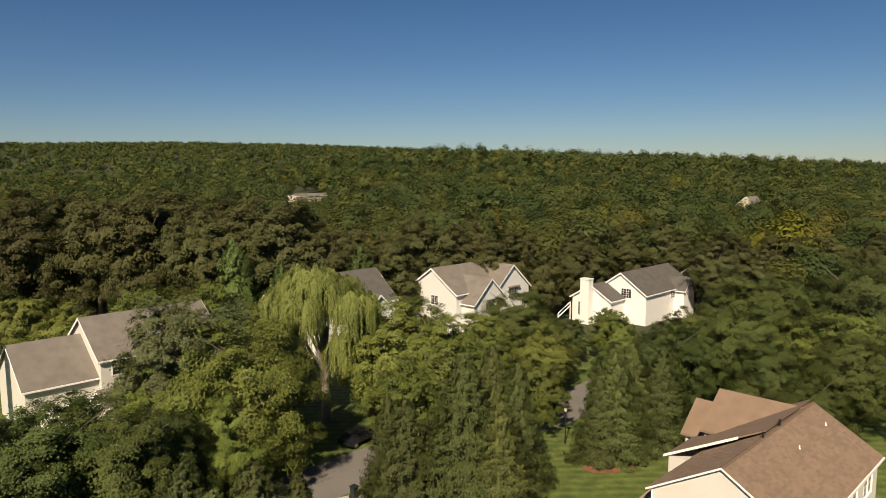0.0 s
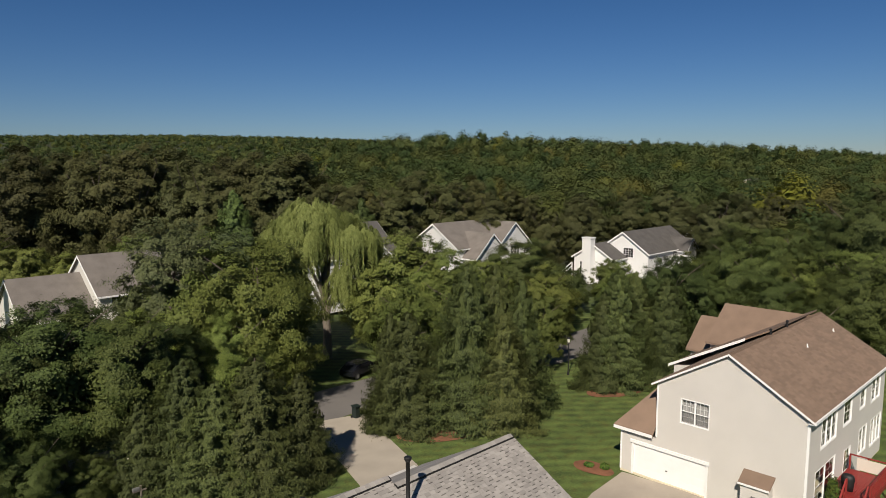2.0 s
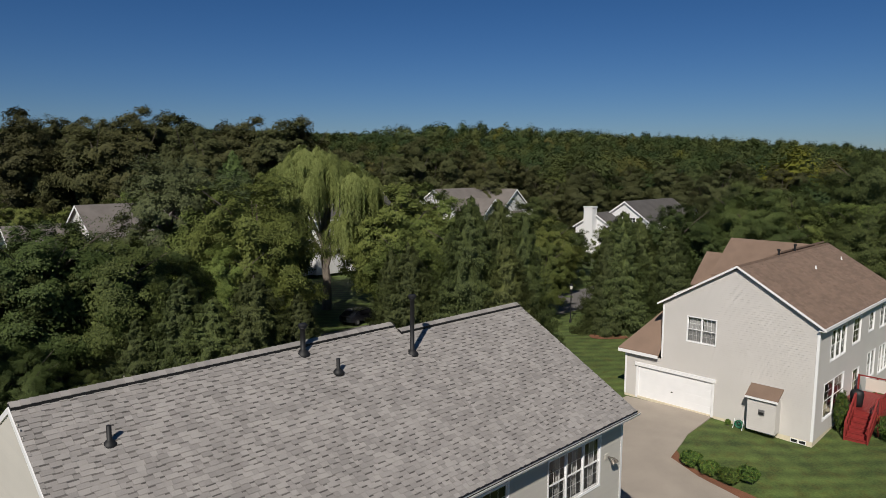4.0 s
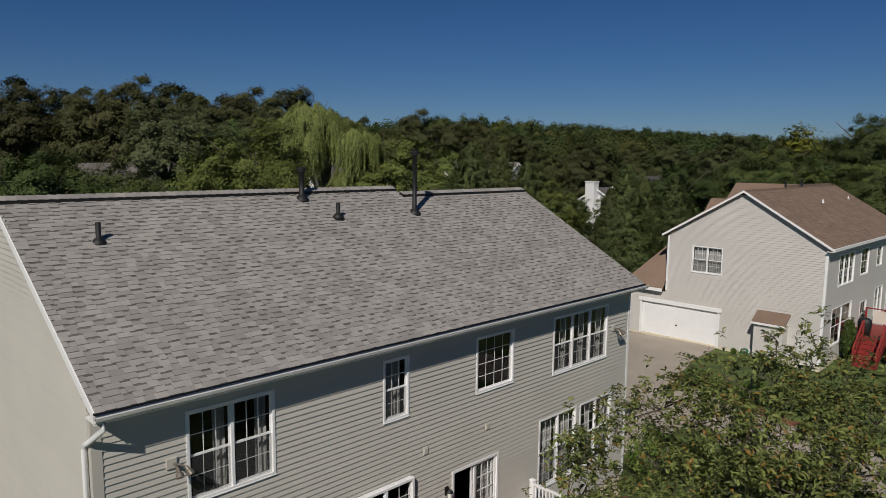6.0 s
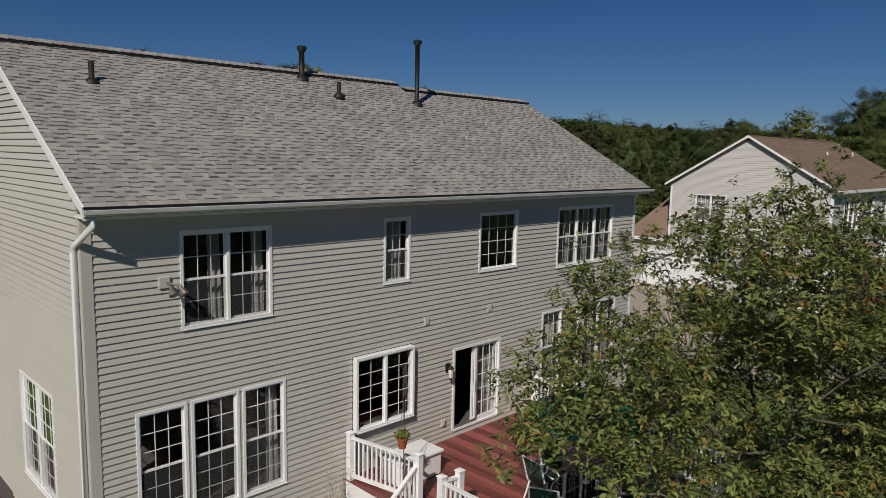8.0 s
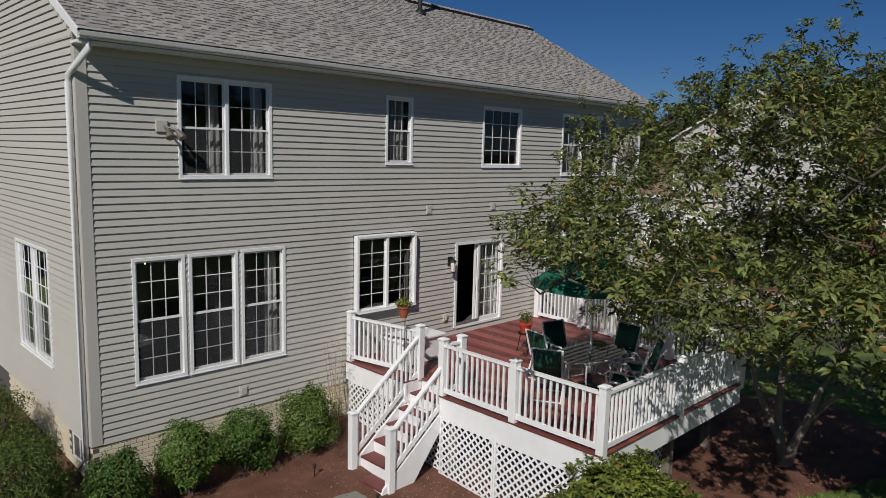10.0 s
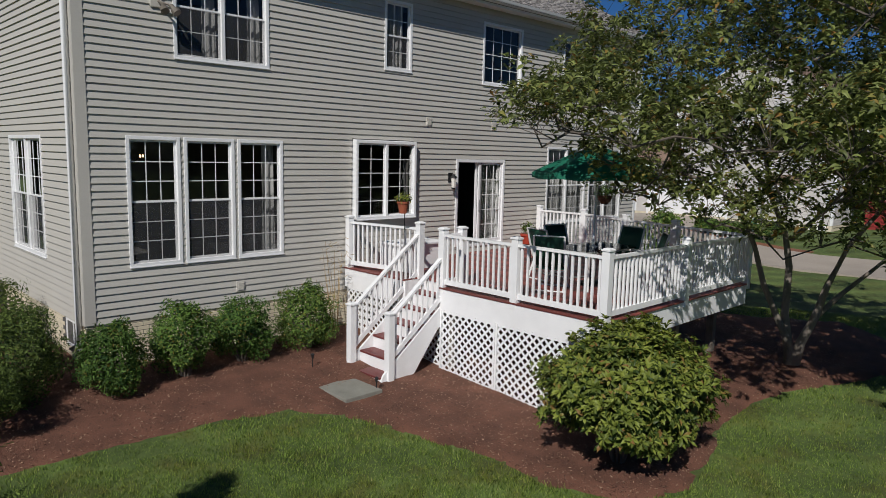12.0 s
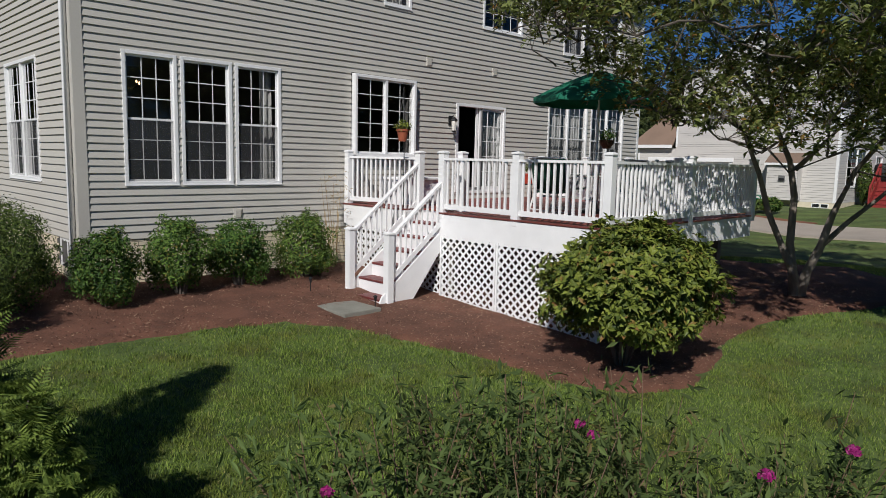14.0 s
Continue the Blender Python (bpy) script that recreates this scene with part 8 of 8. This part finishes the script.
def street_lamp(x, y, h):
    z = float(gz(x, y))
    t = thing("street_lamp", (x, y, z), "black post lantern by the street", "lamp", "street lamps")
    bm = bmesh.new()
    lathe(bm, (x, y, z), [(0.12, 0), (0.11, 0.3), (0.06, 0.36), (0.05, h - 0.6), (0.08, h - 0.55)], 12)
    part("post", bm, "black_metal", t)
    bm = bmesh.new()
    lathe(bm, (x, y, z + h - 0.55), [(0.11, 0), (0.17, 0.36)], 8)
    part("lantern", bm, "bulb_glass", t)
    bm = bmesh.new()
    lathe(bm, (x, y, z + h - 0.19), [(0.21, 0), (0.1, 0.12), (0.03, 0.2)], 8)
    part("cap", bm, "black_metal", t)
    bm = bmesh.new()
    tube(bm, [(x - 0.3, y, z + h - 0.75), (x + 0.3, y, z + h - 0.75)], 0.02, 6)
    part("crossbar", bm, "black_metal", t)


street_lamp(56.4, 38.9, 3.9)
street_lamp(15.8, 44.6, 3.0)


def parked_car(x, y, turn):
    z = float(gz(x, y)) + 0.04
    c = thing("car", (0, 0, 0), "dark parked car in the shade of trees", "car")
    bm = bmesh.new()
    prism(bm, [(-2.2, 0, 0.35), (2.2, 0, 0.35), (2.25, 0, 0.75), (1.3, 0, 0.95), (0.7, 0, 1.42), (-1.2, 0, 1.45), (-2.0, 0, 1.0), (-2.25, 0, 0.9)], (0, -0.85, 0), (0, 0.85, 0))
    bmesh.ops.bevel(bm, geom=list(bm.edges), offset=0.06, segments=2, affect="EDGES")
    part("body", bm, "car_paint", c)
    part("side_window", boxes((-1.1, 0.6, -0.857, -0.851, 1.0, 1.34)), "dark_pane", c)
    part("side_window", boxes((-1.1, 0.6, 0.851, 0.857, 1.0, 1.34)), "dark_pane", c)
    for i, j in ((-1.4, -0.8), (1.4, -0.8), (1.4, 0.8), (-1.4, 0.8)):
        bm = bmesh.new()
        tube(bm, [(i, j - 0.1, 0.33), (i, j + 0.1, 0.33)], 0.33, 18)
        w = part("wheel", bm, "rubber_black", c)
        bm = bmesh.new()
        tube(bm, [(i, j - 0.108, 0.33), (i, j + 0.108, 0.33)], 0.2, 14)
        part("rim", bm, "lead_grey", w)
    c.matrix_basis = pose(x, y, z, 0, 0, turn)


parked_car(42.4, 54.6, 12)
mp = spot(41.0, -19.3)
mb = thing("mailbox", (mp.x, mp.y, float(gz(mp.x, mp.y))), "grey mailbox on a wooden post by the street", "mailbox")
mz = mb.location.z
part("post", boxes((mp.x - 0.05, mp.x + 0.05, mp.y - 0.05, mp.y + 0.05, mz - 0.1, mz + 1.55), bevel=0.008), "bark_pale", mb)
part("arm", boxes((mp.x - 0.5, mp.x + 0.35, mp.y - 0.04, mp.y + 0.04, mz + 1.18, mz + 1.27), bevel=0.006), "bark_pale", mb)
part("box", boxes((mp.x - 0.52, mp.x - 0.08, mp.y - 0.09, mp.y + 0.09, mz + 1.273, mz + 1.47), bevel=0.04), "lead_grey", mb)


def mulch_ring(x, y, rx, ry):
    bm = bmesh.new()
    n = 40
    ring = [bm.verts.new((x + rx * (1 + 0.08 * math.sin(3 * a)) * math.cos(a), y + ry * math.sin(a), float(gz(x + rx * math.cos(a), y + ry * math.sin(a))) + 0.04)) for a in np.linspace(0, 2 * math.pi, n, endpoint=False)]
    c = bm.verts.new((x, y, float(gz(x, y)) + 0.12))
    for k in range(n):
        bm.faces.new((c, ring[k], ring[(k + 1) % n]))
    tagged(part("tree_bed", bm, "mulch_rust"), "rust-brown mulch ring under the spruces", "mulch", kind="structure")


for d, s, a, b in ((55, 1, 6.0, 3.4), (63.4, 16.4, 4.6, 2.4), (43.5, -14.5, 6.0, 3.2)):
    p = spot(d, s)
    mulch_ring(p.x, p.y, a, b)
mulch_ring(38.9, 24.6, 0.9, 1.5)
# shrubs along the neighbour's walls
for i, (x, y, r, zt) in enumerate(((43.15, 11.15, 0.38, 2.9), (43.6, 8.6, 0.85, 1.95), (38.8, 24.9, 0.32, 0.75), (39.6, 16.1, 0.13, 0.75), (21.9, 11.7, 0.85, 2.2), (32.9, 15.2, 0.55, 1.1), (32.7, 14.1, 0.5, 1.0), (32.6, 13.1, 0.5, 0.95), (33.4, 12.5, 0.55, 1.0), (39.2, 23.9, 0.3, 0.85))):
    round_bush("garden_shrub", "green garden shrub near the neighbouring house", (x, y), r, r, float(gz(x, y)) + 0.1, zt, 1500, "leaf_nandina", 500 + i, leaf=(0.13, 0.06), core=0.82)

# ---- lapped boards, bricks and shingles of the house, piece by piece ----
siding(rear, rear_wall, HX0 + 0.15, HX1 - 0.09, HZ - 0.035, 7.38, [*R_OPEN[:7], (8.78, 10.50, 2.41, 4.13), *R_OPEN[8:]], COURSE, "siding")
gs = (RIDGE_Z - 7.46) / (RIDGE_Y - HY)
siding(side_w, side_wall, HY + 0.07, HY2, HZ - 0.035, 7.485, S_OPEN, COURSE, "siding", proud=0.027)
siding(side_w, side_wall, HY, HY2, 7.485, RIDGE_Z - 0.25, [], COURSE, "siding", limit=lambda z: (HY + (z - 7.5) / gs, HY2 - (z - 7.5) / gs), proud=0.027)
shingles(roof, RX0, 14.36, EAVE_Y, EAVE_Z, RIDGE_Y, RIDGE_Z, "shingle_grey", "shingle_piece", near=(3.4, 7.2, 20))
shingles(roof, 14.36, HX1 + 0.28, EAVE_Y, EAVE_Z, YR2, ZR2, "shingle_grey", "shingle_piece", seed=4)


def brick_wall():
    """Painted bricks of the foundation; those in view of the lawn are pieces of their own."""
    bl, bh, j = 0.2, 0.062, 0.01
    bm = boxes((0, bl - j, -0.02, 0.0, 0, bh), bevel=0.004)
    me = bpy.data.meshes.new("brick")
    bm.to_mesh(me)
    bm.free()
    me.materials.append(MATS["brick_cream"])
    f = part("foundation", boxes((HX0 + 0.012, HX1, HY + 0.012, HY + 0.2, -0.1, HZ - 0.02), (HX0 + 0.012, HX0 + 0.2, HY + 0.2, HY2, -0.1, HZ - 0.02)), "mortar", house, "cream painted brick foundation")
    rest = bmesh.new()
    for k in range(11):
        z = 0.22 + k * (bh + j)
        x = HX0 + (0.1 if k % 2 else 0.0)
        while x < HX1 - 0.2:
            if x < 8.4:
                piece("brick", me, f, (x, HY + 0.013 + 0.002 * math.sin(37 * x + 11 * k), z))
            else:
                box(rest, x, x + bl - j, HY - 0.006, HY + 0.012, z, z + bh)
            x += bl
        y = HY + (0.0 if k % 2 else 0.1)
        while y < HY + 5:
            if not (12.05 < y < 12.86 and z > 0.45):
                box(rest, HX0 - 0.006, HX0 + 0.012, y, y + bl - j, z, z + bh)
            y += bl
    tagged(part("bricks", rest, "brick_cream", f), kind="stuff")
    bm = bmesh.new()
    for a in ((12.1, 12.15, 0.5, 0.98), (12.8, 12.85, 0.5, 0.98), (12.15, 12.8, 0.93, 0.98), (12.15, 12.8, 0.5, 0.55), (12.46, 12.49, 0.55, 0.93)):
        side_w.box(bm, a[0], a[1], -0.01, 0.008, a[2], a[3])
    bw = part("basement_window", bm, "trim_white", house, "small basement window")
    bm = bmesh.new()
    side_w.box(bm, 12.15, 12.8, -0.012, -0.004, 0.55, 0.93)
    part("pane", bm, "dark_pane", bw)


brick_wall()
